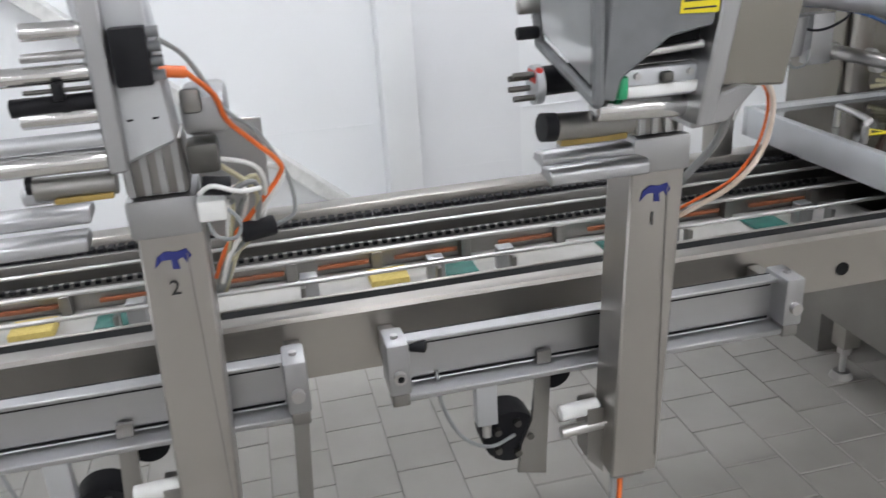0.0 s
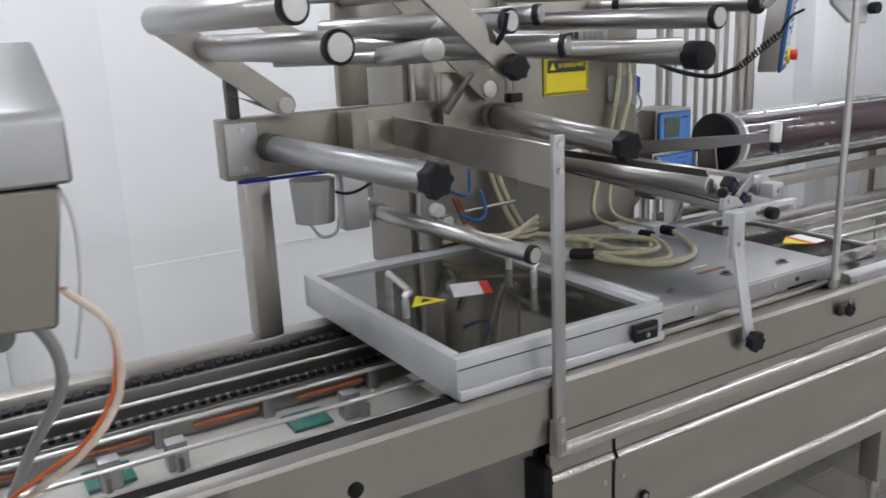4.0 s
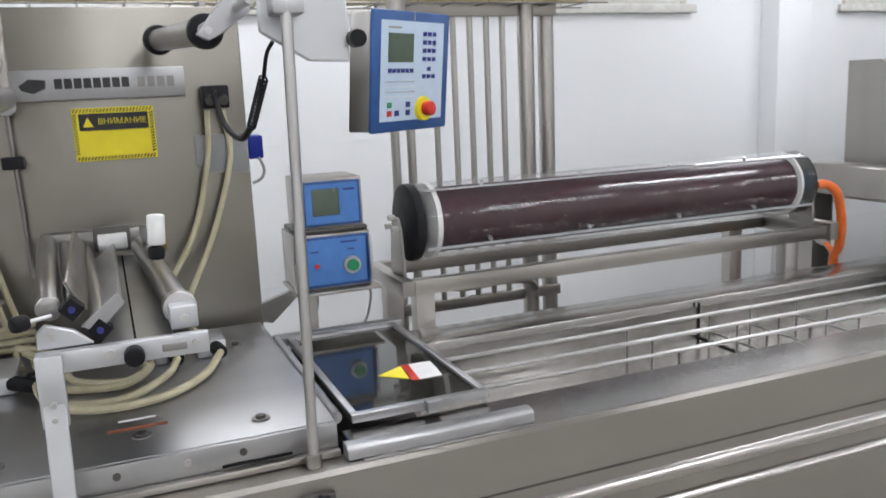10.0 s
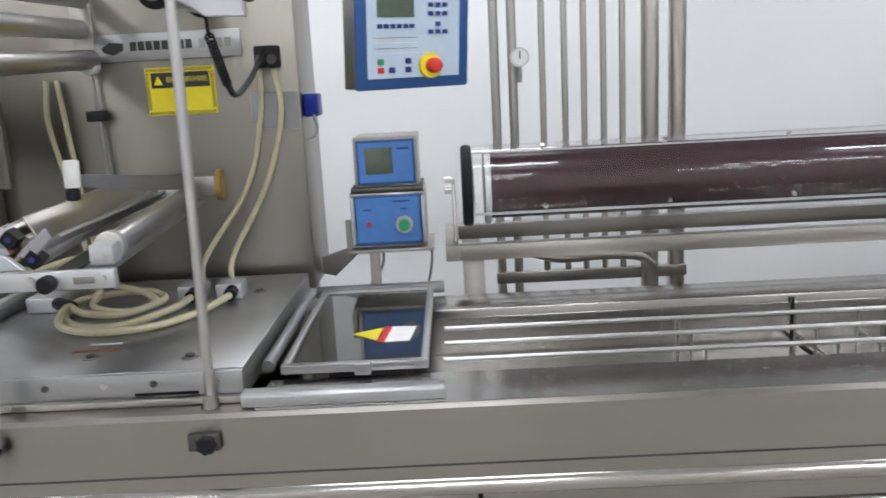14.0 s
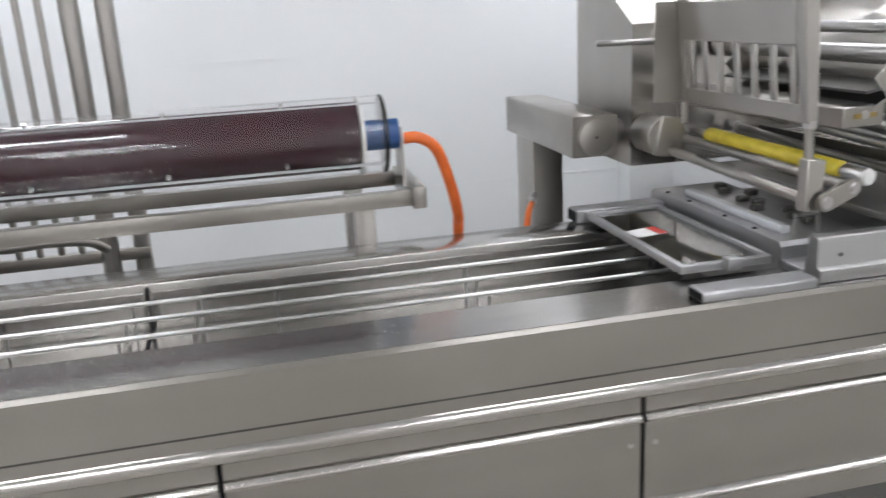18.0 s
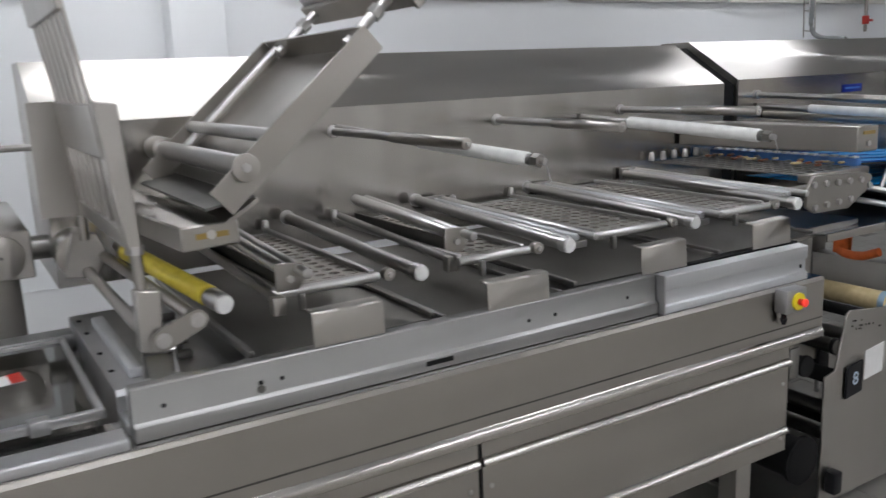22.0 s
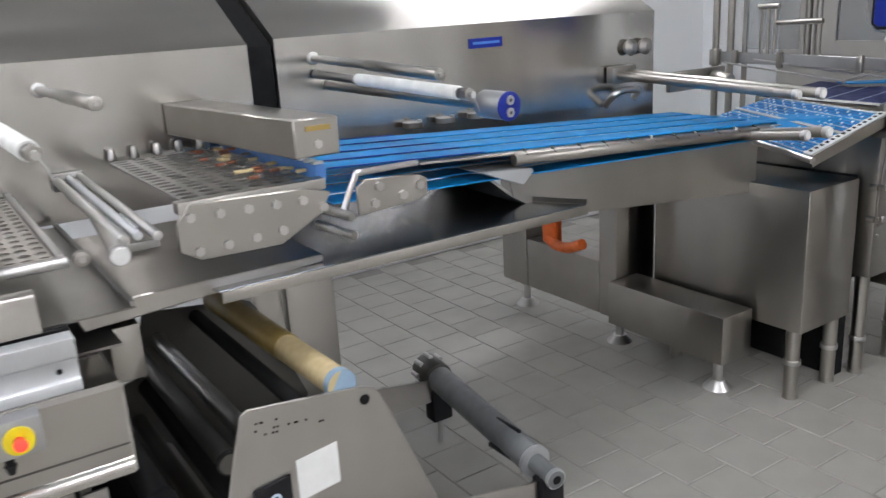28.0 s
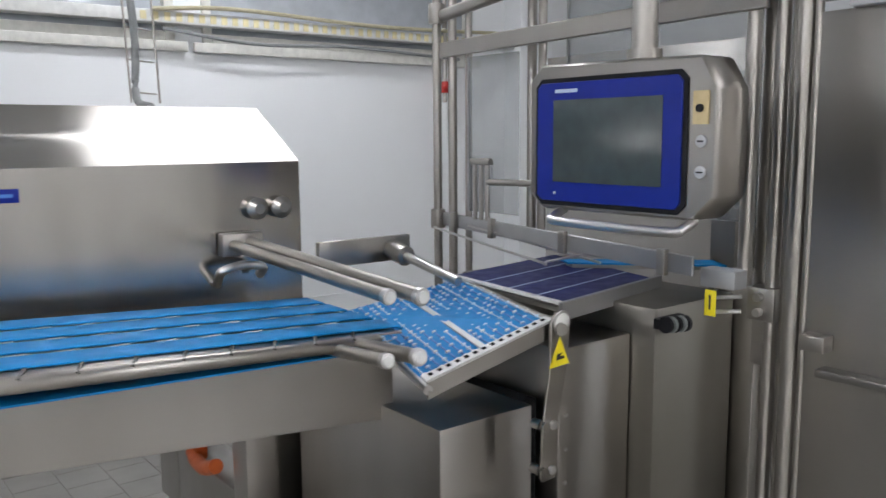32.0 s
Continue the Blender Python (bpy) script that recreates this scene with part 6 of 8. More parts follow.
def perforated_tray(x0, x1, y0, y1, z):
    tr = thing("perforated_tray", ((x0 + x1) / 2, (y0 + y1) / 2, z), "steel tray plate perforated with rows of small holes", "tray", "perforated trays")
    part("sheet", perforated(x0 + 0.016, x1 - 0.016, y0 + 0.02, y1 - 0.012, z, 6, 15), STEEL, tr)
    part("front_bar", R((x0 - 0.004, y0, z - 0.004), (x1 + 0.004, y0, z - 0.004), 0.0115, 14, bev=0.003), POLISH, tr)
    part("front_plate", B(x0, x1, y0 + 0.010, y0 + 0.030, z - 0.003, z + 0.005, 0.002), STEEL, tr)
    for x in (x0 + 0.008, x1 - 0.008):
        part("side_bar", B(x - 0.008, x + 0.008, y0 + 0.012, y1 + 0.05, z - 0.006, z + 0.012, 0.004), ROLLER, tr)
    part("end_bush", R((x1 + 0.028, y0 + 0.01, z - 0.002), (x1 + 0.028, y0 - 0.014, z - 0.002), 0.016, 16, bev=0.003), STEEL, tr)
    bolt((x1 + 0.028, y0 - 0.014, z - 0.002), (0, -1, 0), 0.007, tr)
    part("back_bar", B(x0 - 0.01, x1 + 0.01, y1 - 0.010, y1 + 0.006, z - 0.012, z + 0.004, 0.003), STEEL_DULL, tr)
    for x in (x0 + 0.008, x1 - 0.008):
        part("ball_knob", R((x, y1 + 0.05, z + 0.004), (x, y1 + 0.05, z + 0.036), 0.013, 12, 0.010, 0.004), POLISH, tr)
    part("lug", B(x0 + 0.05, x0 + 0.065, y0 - 0.02, y0 - 0.006, z - 0.045, z - 0.008, 0.002), STEEL_DULL, tr)
    return tr


perforated_tray(6.092, 6.345, 1.628, 2.325, 1.118)
perforated_tray(6.566, 6.775, 1.612, 2.335, 1.122)
perforated_tray(7.030, 7.300, 1.640, 2.345, 1.118)
perforated_tray(7.502, 7.725, 1.610, 2.385, 1.126)


def cross_roller(x, y, z, xb, yb, zb, r=0.0185):
    ro = thing("cross_roller", (x, y, z), "round steel cross roller with a white end face", "roller", "cross rollers of the infeed")
    p, q = Vector((xb, yb, zb)), Vector((x, y, z))
    d = (q - p).normalized()
    part("tube", R(p, q - d * 0.03, r * 0.93, 20), ROLLER, ro)
    part("sleeve", R(q - d * 0.0298, q, r * 1.12, 20, bev=0.002), POLISH, ro)
    part("end_face", R(q, q + d * 0.004, r * 0.95, 20), WHITE, ro, "white plastic end face")
    part("back_knob", R(p - d * 0.012, p + d * 0.012, r * 1.2, 14, bev=0.004), POLISH, ro)
    return ro


for a in ((6.442, 1.585, 1.114, 6.402, 2.35, 1.158), (6.882, 1.570, 1.120, 6.869, 2.36, 1.158), (7.388, 1.600, 1.113, 7.377, 2.41, 1.146), (7.820, 1.570, 1.122, 7.896, 2.40, 1.140)):
    cross_roller(*a)


def roller_pair(x, y0, y1, z, w=0.028, n=2):
    rp = thing("rod_bundle", (x, y0, z), "bundle of thin polished cross rods", "rods", "thin rods between the trays")
    for k in range(n):
        part("rod", R((x + k * w, y0 - 0.045 * (k == n - 1), z + 0.004 * k), (x + k * w, y1, z + 0.02 + 0.004 * k), 0.0105 if k else 0.013, 12, bev=0.003), POLISH if k != 1 else ALU_WHITE, rp)
    part("clamp_plate", B(x - 0.015, x + w * (n - 1) + 0.015, y0 + 0.01, y0 + 0.022, z - 0.03, z - 0.012, 0.002), STEEL_DULL, rp)
    part("back_clamp", B(x - 0.012, x + w * (n - 1) + 0.012, y1 + 0.0005, y1 + 0.02, z - 0.01, z + 0.04, 0.003), STEEL_DULL, rp)
    return rp


roller_pair(6.915, 1.615, 2.36, 1.123, 0.030, 3)
roller_pair(7.412, 1.620, 2.38, 1.122, 0.029, 3)
roller_pair(7.845, 1.640, 2.38, 1.135, 0.030, 3)


def clamp_bar(x, y0, y1, z):
    cb = thing("clamp_bar", (x, y0, z), "raised pair of steel rods over a slotted strip", "clamp bar", "raised clamp bars")
    part("rod", R((x, y0, z), (x, y1, z + 0.03), 0.016, 16, bev=0.003), POLISH, cb)
    part("rod", R((x + 0.036, y0 - 0.05, z - 0.006), (x + 0.036, y1, z + 0.028), 0.012, 16, bev=0.003), POLISH, cb)
    part("web_plate", B(x - 0.004, x + 0.004, y0 + 0.01, y1, z - 0.062, z - 0.014), STEEL_DARK, cb)
    part("end_bracket", P([(x - 0.022, z - 0.055), (x + 0.03, z - 0.055), (x + 0.05, z - 0.015), (x + 0.046, z + 0.012), (x - 0.02, z + 0.016)], "y", y0 - 0.002, y0 + 0.008, 0.002), STEEL, cb)
    bolt((x + 0.012, y0 - 0.003, z - 0.022), (0, -1, 0), 0.009, cb)
    part("low_rod", R((x - 0.035, y0 - 0.04, z - 0.055), (x - 0.035, y1 + 0.05, z - 0.025), 0.011, 12), STEEL_DULL, cb)
    part("foot_block", B(x - 0.05, x - 0.02, y0 - 0.06, y0 - 0.03, z - 0.085, z - 0.045, 0.004), STEEL, cb)
    for k in range(10):
        y = y0 + 0.04 + k * (y1 - y0 - 0.06) / 10
        part("tooth", B(x + 0.0045, x + 0.010, y, y + 0.022, z - 0.055, z - 0.030), POLISH, cb)
    return cb


clamp_bar(6.115, 1.62, 2.27, 1.168)
clamp_bar(6.600, 1.70, 2.27, 1.172)

# rods and sleeves fixed to the hood
def wall_rod(x, z, x1, y1, z1, label):
    wr = thing("stay_rod", (x, 2.41, z), label, "rod", "rods fixed to the hood")
    a, b = Vector((x, 2.409, z)), Vector((x1, y1, z1))
    d = (b - a).normalized()
    m = a + (b - a) * 0.5
    part("flange", R(a, a + d * 0.012, 0.021, 16, bev=0.003), POLISH, wr)
    part("bar", R(a + d * 0.012, m, 0.0125, 16), ROLLER, wr)
    part("sleeve", R(m, b, 0.0165, 16, bev=0.003), STEEL, wr)
    bolt(b, d, 0.006, wr)
    return wr


wall_rod(6.60, 1.408, 6.67, 1.72, 1.395, "round steel stay rod with a thicker sleeve")
wall_rod(7.244, 1.405, 7.25, 1.76, 1.398, "round steel stay rod with a thicker sleeve")
wall_rod(7.845, 1.407, 7.86, 1.76, 1.410, "round steel stay rod with a thicker sleeve")
wall_rod(8.672, 1.426, 8.669, 1.657, 1.400, "long polished steel stay rod")


def white_roller(p, q, r, y_hood, z_hood):
    wr = thing("white_roller", p, "white plastic roller on a steel axle", "roller", "white rollers")
    p, q = Vector(p), Vector(q)
    d = (q - p).normalized()
    part("sleeve", R(p, q, r, 24, bev=0.003), WHITE, wr)
    part("axle", R(q, q + d * 0.055, 0.009, 12), POLISH, wr)
    part("nut", R(q + d * 0.018, q + d * 0.040, 0.018, 6), STEEL, wr)
    part("collar", R(q, q + d * 0.012, r * 0.8, 18), STEEL_DULL, wr)
    part("back_axle", R(p, p - d * max(0.02, (y_hood - p.y) / -d.y * 0.99), 0.014, 14), STEEL_DULL, wr)
    part("cotter", H([q + d * 0.05, q + d * 0.05 + Vector((0.012, 0, -0.02)), q + d * 0.05 + Vector((0.022, 0, -0.05))], 0.002, 6), POLISH, wr)
    return wr


white_roller((6.70, 2.02, 1.385), (6.790, 1.62, 1.352), 0.0185, 2.405, 1.40)
white_roller((7.66, 2.16, 1.375), (7.70, 1.63, 1.345), 0.0215, 2.405, 1.38)
white_roller((8.70, 2.16, 1.365), (8.749, 1.69, 1.344), 0.0185, 2.405, 1.38)

mr = thing("motor_roller", (8.82, 1.58, 1.3), "steel drum motor roller with a round blue end cap", "drum roller")
part("tube", R((8.72, 2.405, 1.335), (8.815, 1.66, 1.310), 0.0165, 20), STEEL, mr)
part("housing", R((8.812, 1.67, 1.3105), (8.822, 1.578, 1.3085), 0.037, 28, bev=0.003), ALU, mr)
cp = part("end_cap", R((8.822, 1.5785, 1.3085), (8.8228, 1.5705, 1.3083), 0.039, 28, bev=0.002), BLUE_DEEP, mr, "bright blue round end cap")
for z in (1.3245, 1.2925):
    part("cap_screw", R((8.8226, 1.571, z), (8.823, 1.567, z), 0.0125, 18), POLISH, cp)
    part("socket", R((8.823, 1.5672, z), (8.8232, 1.566, z), 0.005, 6), STEEL_DARK, cp)

# ---- forked guard, hub and yellow sleeve ----
fork = thing("forked_guard", (5.8, 1.9, 1.3), "upright steel fork guard with long parallel tines", "guard")
for y0, y1, nm in ((1.595, 1.625, 0), (2.145, 2.178, 1)):
    part("cheek", P([(5.792, 1.262), (5.822, 1.262), (5.806, 1.545), (5.762, 1.552)], "y", y0, y1, 0.003), STEEL_V, fork)
part("side_leaf", B(5.70, 5.790, 2.179, 2.184, 1.262, 1.548), STEEL_V, fork)
part("upper_band", P([(5.772, 1.44), (5.784, 1.44), (5.772, 1.545), (5.760, 1.545)], "y", 1.6255, 2.1445, 0.002), STEEL_V, fork)
part("lower_band", P([(5.792, 1.262), (5.806, 1.262), (5.800, 1.305), (5.786, 1.305)], "y", 1.6255, 2.1445, 0.002), STEEL_V, fork)
for k in range(7):
    y = 1.648 + k * 0.079
    part("slat", P([(5.788, 1.3052), (5.796, 1.3052), (5.782, 1.4398), (5.774, 1.4398)], "y", y - 0.012, y + 0.012, 0.002), STEEL_V, fork)
    b = bmesh.new()
    prism(b, [(5.762, 1.5455), (5.770, 1.5455), (5.690, 2.06), (5.682, 2.06)], "y", y - 0.011, y + 0.011, 0.002)
    part("tine", b, STEEL_V, fork)
part("cross_band", P([(5.728, 1.72), (5.742, 1.72), (5.733, 1.785), (5.719, 1.785)], "y", 1.63, 2.15, 0.002), STEEL_V, fork)
part("stem", R((5.808, 1.61, 1.262), (5.815, 1.61, 1.13), 0.012, 14), STEEL, fork)
part("stem_nut", R((5.808, 1.61, 1.250), (5.809, 1.61, 1.268), 0.018, 6), POLISH, fork)
part("stem", R((5.79, 2.16, 1.262), (5.79, 2.16, 1.20), 0.012, 14), STEEL, fork)
part("foot_plate", P([(5.792, 1.055), (5.838, 1.045), (5.845, 1.175), (5.795, 1.18)], "y", 1.585, 1.622, 0.003), STEEL_V, fork)
part("blade", H([(5.55, 2.25, 1.44), (5.60, 2.22, 1.44), (5.76, 2.19, 1.44)], 0.009, 8), STEEL_DULL, fork)

hub = thing("pivot_hub", (5.80, 2.3, 1.14), "round steel hub disc with cross bars and a yellow sleeve roller", "pivot")
part("hub_disc", R((5.79, 2.405, 1.14), (5.79, 2.27, 1.14), 0.062, 28, bev=0.004), STEEL, hub)
part("hub_plate", P([(5.74, 1.09), (5.82, 1.08), (5.85, 1.15), (5.83, 1.20), (5.77, 1.21)], "y", 2.250, 2.2695, 0.003), STEEL_V, hub)
roller((5.80, 2.249, 1.10), (5.815, 1.625, 1.078), 0.014, hub, STEEL, "cross_bar", False)
roller((5.845, 2.249, 1.135), (5.905, 1.58, 1.108), 0.014, hub, STEEL, "cross_bar", False)
yr = roller((5.88, 2.27, 1.155), (5.972, 1.598, 1.120), 0.012, hub, STEEL, "roller_axle", False)
a, b = Vector((5.88, 2.27, 1.155)), Vector((5.972, 1.598, 1.120))
part("yellow_sleeve", R(a.lerp(b, 0.12), a.lerp(b, 0.88), 0.0235, 20, bev=0.004), YELLOW_ROLL, yr, "worn yellow rubber sleeve")
part("end_sleeve", R(a.lerp(b, 0.90), b, 0.022, 20, bev=0.002), POLISH, yr)
part("end_face", R(b, b + (b - a).normalized() * 0.004, 0.019, 20), WHITE, yr, "white plastic end face")
bm = bmesh.new()
bar_plate(bm, (5.835, 1.078), (5.905, 1.108), 0.022, 1.562, 1.574)
part("lever", bm, STEEL, hub)
for x, z in ((5.835, 1.078), (5.905, 1.108)):
    bolt((x, 1.561, z), (0, -1, 0), 0.012, hub)
    part("washer", R((x, 1.561, z), (x, 1.5605, z), 0.016, 16), POLISH, hub)

# raised chute
ch = thing("lifted_chute", (6.2, 1.9, 1.4), "lifted steel chute with side walls and cross rollers", "chute")
D = Vector((6.36 - 6.03, 0, 1.655 - 1.36)).normalized()
N = Vector((-D.z, 0, D.x))
LO, HI = Vector((6.045, 0, 1.345)), Vector((6.372, 0, 1.640))


def on_chute(a, b, h0, h1, y0, y1, bev=0.0):
    """A slab along the chute's slope, between two heights over its floor."""
    L = (HI - LO).length
    pts = [LO + D * (a * L) + N * h0, LO + D * (b * L) + N * h0, LO + D * (b * L) + N * h1, LO + D * (a * L) + N * h1]
    return P([(p.x, p.z) for p in pts], "y", y0, y1, bev)


part("floor_sheet", on_chute(0, 1, -0.006, 0, 1.605, 2.235), STEEL, ch)
part("side_wall", on_chute(-0.12, 1.0, -0.006, 0.062, 1.598, 1.6045, 0.001), STEEL, ch)
part("side_wall", on_chute(-0.12, 1.0, -0.006, 0.062, 2.2355, 2.242, 0.001), STEEL, ch)
part("top_lip", on_chute(1.0, 1.012, -0.006, 0.058, 1.605, 2.235), STEEL, ch)
part("side_rod", R(LO + D * 0.05 + N * 0.03 + Vector((0, 2.19, 0)), HI + N * 0.03 + Vector((0, 2.19, 0)), 0.012, 12), POLISH, ch)
r1 = LO + D * 0.035 + N * 0.045
roller(r1 + Vector((0, 2.28, 0)), r1 + Vector((0, 1.592, 0)), 0.024, ch, ROLLER, "cross_tube", False)
part("tube_end", R(r1 + Vector((0, 1.5915, 0)), r1 + Vector((0, 1.585, 0)), 0.030, 20, bev=0.002), STEEL, ch)
bolt(r1 + Vector((0, 1.585, 0)), (0, -1, 0), 0.010, ch)
part("tube_flange", R(r1 + Vector((0, 2.285, 0)), r1 + Vector((0, 2.40, 0)), 0.034, 20, bev=0.003), STEEL, ch)
r2 = LO + D * 0.125 + N * 0.045
roller(r2 + Vector((0, 2.234, 0)), r2 + Vector((0, 1.6055, 0)), 0.016, ch, POLISH, "cross_tube", False)
part("lower_tongue", P([(5.955, 1.318), (6.060, 1.336), (6.062, 1.342), (5.955, 1.324)], "y", 1.61, 2.23), STEEL_DARK, ch)
part("lower_tongue", P([(5.985, 1.27), (6.075, 1.325), (6.072, 1.332), (5.98, 1.278)], "y", 1.625, 2.22), STEEL, ch)
for y in (1.70, 2.14):
    part("stay", R(HI - D * 0.02 + N * 0.03 + Vector((0, y, 0)), HI + D * 0.16 + N * 0.03 + Vector((0, y, 0)), 0.013, 14), POLISH, ch)
    part("stay_nut", R(HI + D * 0.075 + N * 0.03 + Vector((0, y, 0)), HI + D * 0.10 + N * 0.03 + Vector((0, y, 0)), 0.019, 6), POLISH, ch)
part("head_bar", on_chute(1.31, 1.34, -0.005, 0.055, 1.62, 2.21, 0.003), STEEL, ch)
part("head_sheet", on_chute(1.34, 1.44, 0.042, 0.055, 1.615, 2.22, 0.003), STEEL, ch)
part("head_roller", R(HI + D * 0.175 + N * 0.062 + Vector((0, 1.62, 0)), HI + D * 0.175 + N * 0.062 + Vector((0, 2.21, 0)), 0.026, 20, bev=0.004), ROLLER, ch)
part("head_cheek", on_chute(1.30, 1.47, -0.01, 0.088, 1.602, 1.6145, 0.003), STEEL, ch)

def arm_box(pts, z0, z1, label):
    """Square steel arm of four plan corners with an end strip and bolt."""
    ab = thing("cover_arm", (pts[0][0], pts[0][1], z0), label, "machine arm", "square steel arms")
    part("body", P(pts, "z", z0, z1, 0.004), STEEL, ab)
    (ax, ay), (bx, by) = pts[0], pts[1]
    part("end_strip", P([(ax + (bx - ax) * 0.25, ay + (by - ay) * 0.25 - 0.0005), (ax + (bx - ax) * 0.8, ay + (by - ay) * 0.8 - 0.0005), (ax + (bx - ax) * 0.8, ay + (by - ay) * 0.8 - 0.003), (ax + (bx - ax) * 0.25, ay + (by - ay) * 0.25 - 0.003)], "z", z1 - 0.030, z1 - 0.018), CARD_DARK, ab, "brown adhesive strip")
    bolt(((ax + bx) / 2, (ay + by) / 2 - 0.001, z0 + 0.030), (0, -1, 0), 0.011, ab)
    return ab


arm_box([(5.900, 1.612), (6.030, 1.635), (5.96, 2.40), (5.83, 2.40)], 1.238, 1.290, "flat square steel arm with brown strip and bolt")
arm_box([(8.255, 1.655), (8.368, 1.648), (8.30, 2.40), (8.17, 2.40)], 1.243, 1.335, "square steel arm box with brown strip and bolt")

# chain table at the end of the infeed
ct = thing("chain_table", (8.15, 2.0, 1.1), "bolted steel end plates with a slotted chain table", "chain table")
part("end_plate", P([(7.955, 1.085), (8.0, 1.06), (8.19, 1.057), (8.295, 1.112), (8.325, 1.160), (8.26, 1.178), (7.99, 1.188), (7.955, 1.15)], "y", 1.632, 1.644, 0.002), STEEL, ct)
for i in range(5):
    x = 7.985 + i * 0.066
    bolt((x, 1.631, 1.160 - 0.002 * i), (0, -1, 0), 0.0115, ct, None, 0.009)
    if i < 4:
        bolt((x + 0.01, 1.631, 1.082 + 0.003 * i), (0, -1, 0), 0.0115, ct, None, 0.009)
bolt((8.30, 1.631, 1.128), (0, -1, 0), 0.0115, ct, None, 0.009)
part("table_sheet", perforated(7.985, 8.30, 1.68, 2.36, 1.190, 6, 16), STEEL_DULL, ct)
part("front_bar", B(7.965, 8.32, 1.6445, 1.679, 1.165, 1.192, 0.003), STEEL, ct)
random.seed(5)
for k in range(34):
    x, y = 8.17 + random.random() * 0.12, 1.72 + random.random() * 0.58
    part("chain_link", B(x, x + 0.026, y, y + 0.014, 1.1955, 1.204, 0.003), (COPPER, STEEL_DULL, CARD)[k % 3], ct)
part("toothed_rail", B(8.315, 8.345, 1.69, 2.36, 1.175, 1.215, 0.004), BLUE_LIGHT, ct, "pale blue toothed end rail")
for k in range(16):
    part("tooth", B(8.318, 8.344, 1.70 + k * 0.041, 1.72 + k * 0.041, 1.2155, 1.222), WHITE, ct)
for k in range(5):
    part("ball_knob", R((8.0 + k * 0.065, 2.385, 1.19), (8.0 + k * 0.065, 2.385, 1.225), 0.014, 12, 0.010, 0.004), POLISH, ct)
part("guide_plate", P([(8.375, 1.095), (8.545, 1.105), (8.575, 1.118), (8.575, 1.158), (8.55, 1.170), (8.40, 1.182), (8.375, 1.165)], "y", 1.598, 1.606, 0.002), STEEL, ct)
for x, z in ((8.435, 1.160), (8.42, 1.120), (8.50, 1.128), (8.55, 1.145)):
    bolt((x, 1.597, z), (0, -1, 0), 0.012, ct, None, 0.008)
part("guide_bar", H([(8.335, 1.61, 1.10), (8.38, 1.61, 1.19), (8.40, 1.61, 1.197), (8.56, 1.62, 1.195)], 0.008, 8, 3), POLISH, ct)
part("cross_pin", R((8.30, 1.70, 1.12), (8.345, 1.575, 1.105), 0.011, 12), POLISH, ct)
part("cross_pin", R((8.31, 1.70, 1.07), (8.35, 1.58, 1.055), 0.011, 12), POLISH, ct)

# ---- steel hood behind the infeed ----
def hood_unit(x0, x1, end_z, label, up=0.0):
    hd = thing("machine_hood", ((x0 + x1) / 2, 2.6, 0.8), label, "machine hood", "steel hoods of the line")
    sec = [(2.41, end_z), (2.41, 1.485 + up), (2.70, 1.66 + up), (2.87, 1.66 + up), (2.87, end_z)]
    part("front_sheet", P([(2.41, end_z), (2.41, 1.484 + up), (2.416, 1.482 + up), (2.416, end_z)], "x", x0, x1), STEEL_HOOD, hd)
    part("sloped_sheet", P([(2.41, 1.4845 + up), (2.70, 1.66 + up), (2.703, 1.654 + up), (2.413, 1.479 + up)], "x", x0, x1), STEEL, hd)
    part("top_sheet", B(x0, x1, 2.7005, 2.87, 1.653 + up, 1.66 + up), STEEL, hd)
    part("back_sheet", B(x0, x1, 2.864, 2.87, end_z, 1.6525 + up), STEEL_V, hd)
    ins = [(2.4165, end_z), (2.4165, 1.480 + up), (2.703, 1.6525 + up), (2.8635, 1.6525 + up), (2.8635, end_z)]
    part("end_cheek", P(ins, "x", x0 + 0.001, x0 + 0.007), STEEL_V, hd)
    part("end_cheek", P(ins, "x", x1 - 0.007, x1 - 0.001), STEEL_V, hd)
    part("bottom_sheet", B(x0 + 0.008, x1 - 0.008, 2.4165, 2.863, end_z, end_z + 0.006), STEEL_DULL, hd)
    return hd


hood_a = hood_unit(5.737, 8.455, 1.03, "long brushed steel hood with a sloped top")
hood_b = hood_unit(8.545, 10.275, 0.98, "brushed steel hood with a blue plate and two knobs", 0.012)
part("seam", B(5.90, 5.905, 2.404, 2.4095, 1.03, 1.48), STEEL, hood_a)
solid("black_seal", P([(2.43, 0.98), (2.43, 1.475), (2.71, 1.645), (2.85, 1.645), (2.85, 0.98)], "x", 8.457, 8.543), RUBBER, "black rubber seal between two steel hoods", "seal")
pl = part("name_plate", B(9.30, 9.452, 2.4045, 2.4095, 1.408, 1.444, 0.001), BLUE_DEEP, hood_b, "small dark blue plate")
part("plate_line", B(9.315, 9.437, 2.4035, 2.4043, 1.422, 1.431), BLUE_LIGHT, pl)
for x in (10.115, 10.198):
    kn = part("knob", R((x, 2.4095, 1.354), (x, 2.385, 1.354), 0.026, 24, 0.035), STEEL, hood_b, "round brushed steel knob")
    part("knob_face", R((x, 2.3849, 1.354), (x, 2.366, 1.354), 0.035, 24, 0.016), STEEL, kn)
for x in (9.02, 9.16, 9.30):
    sw = part("lifting_ring", R((x, 2.38, 1.16), (x, 2.38, 1.178), 0.036, 20), STEEL_DULL, hood_b)
    part("ring_screw", R((x + 0.02, 2.365, 1.178), (x + 0.02, 2.365, 1.186), 0.009, 6), POLISH, sw)

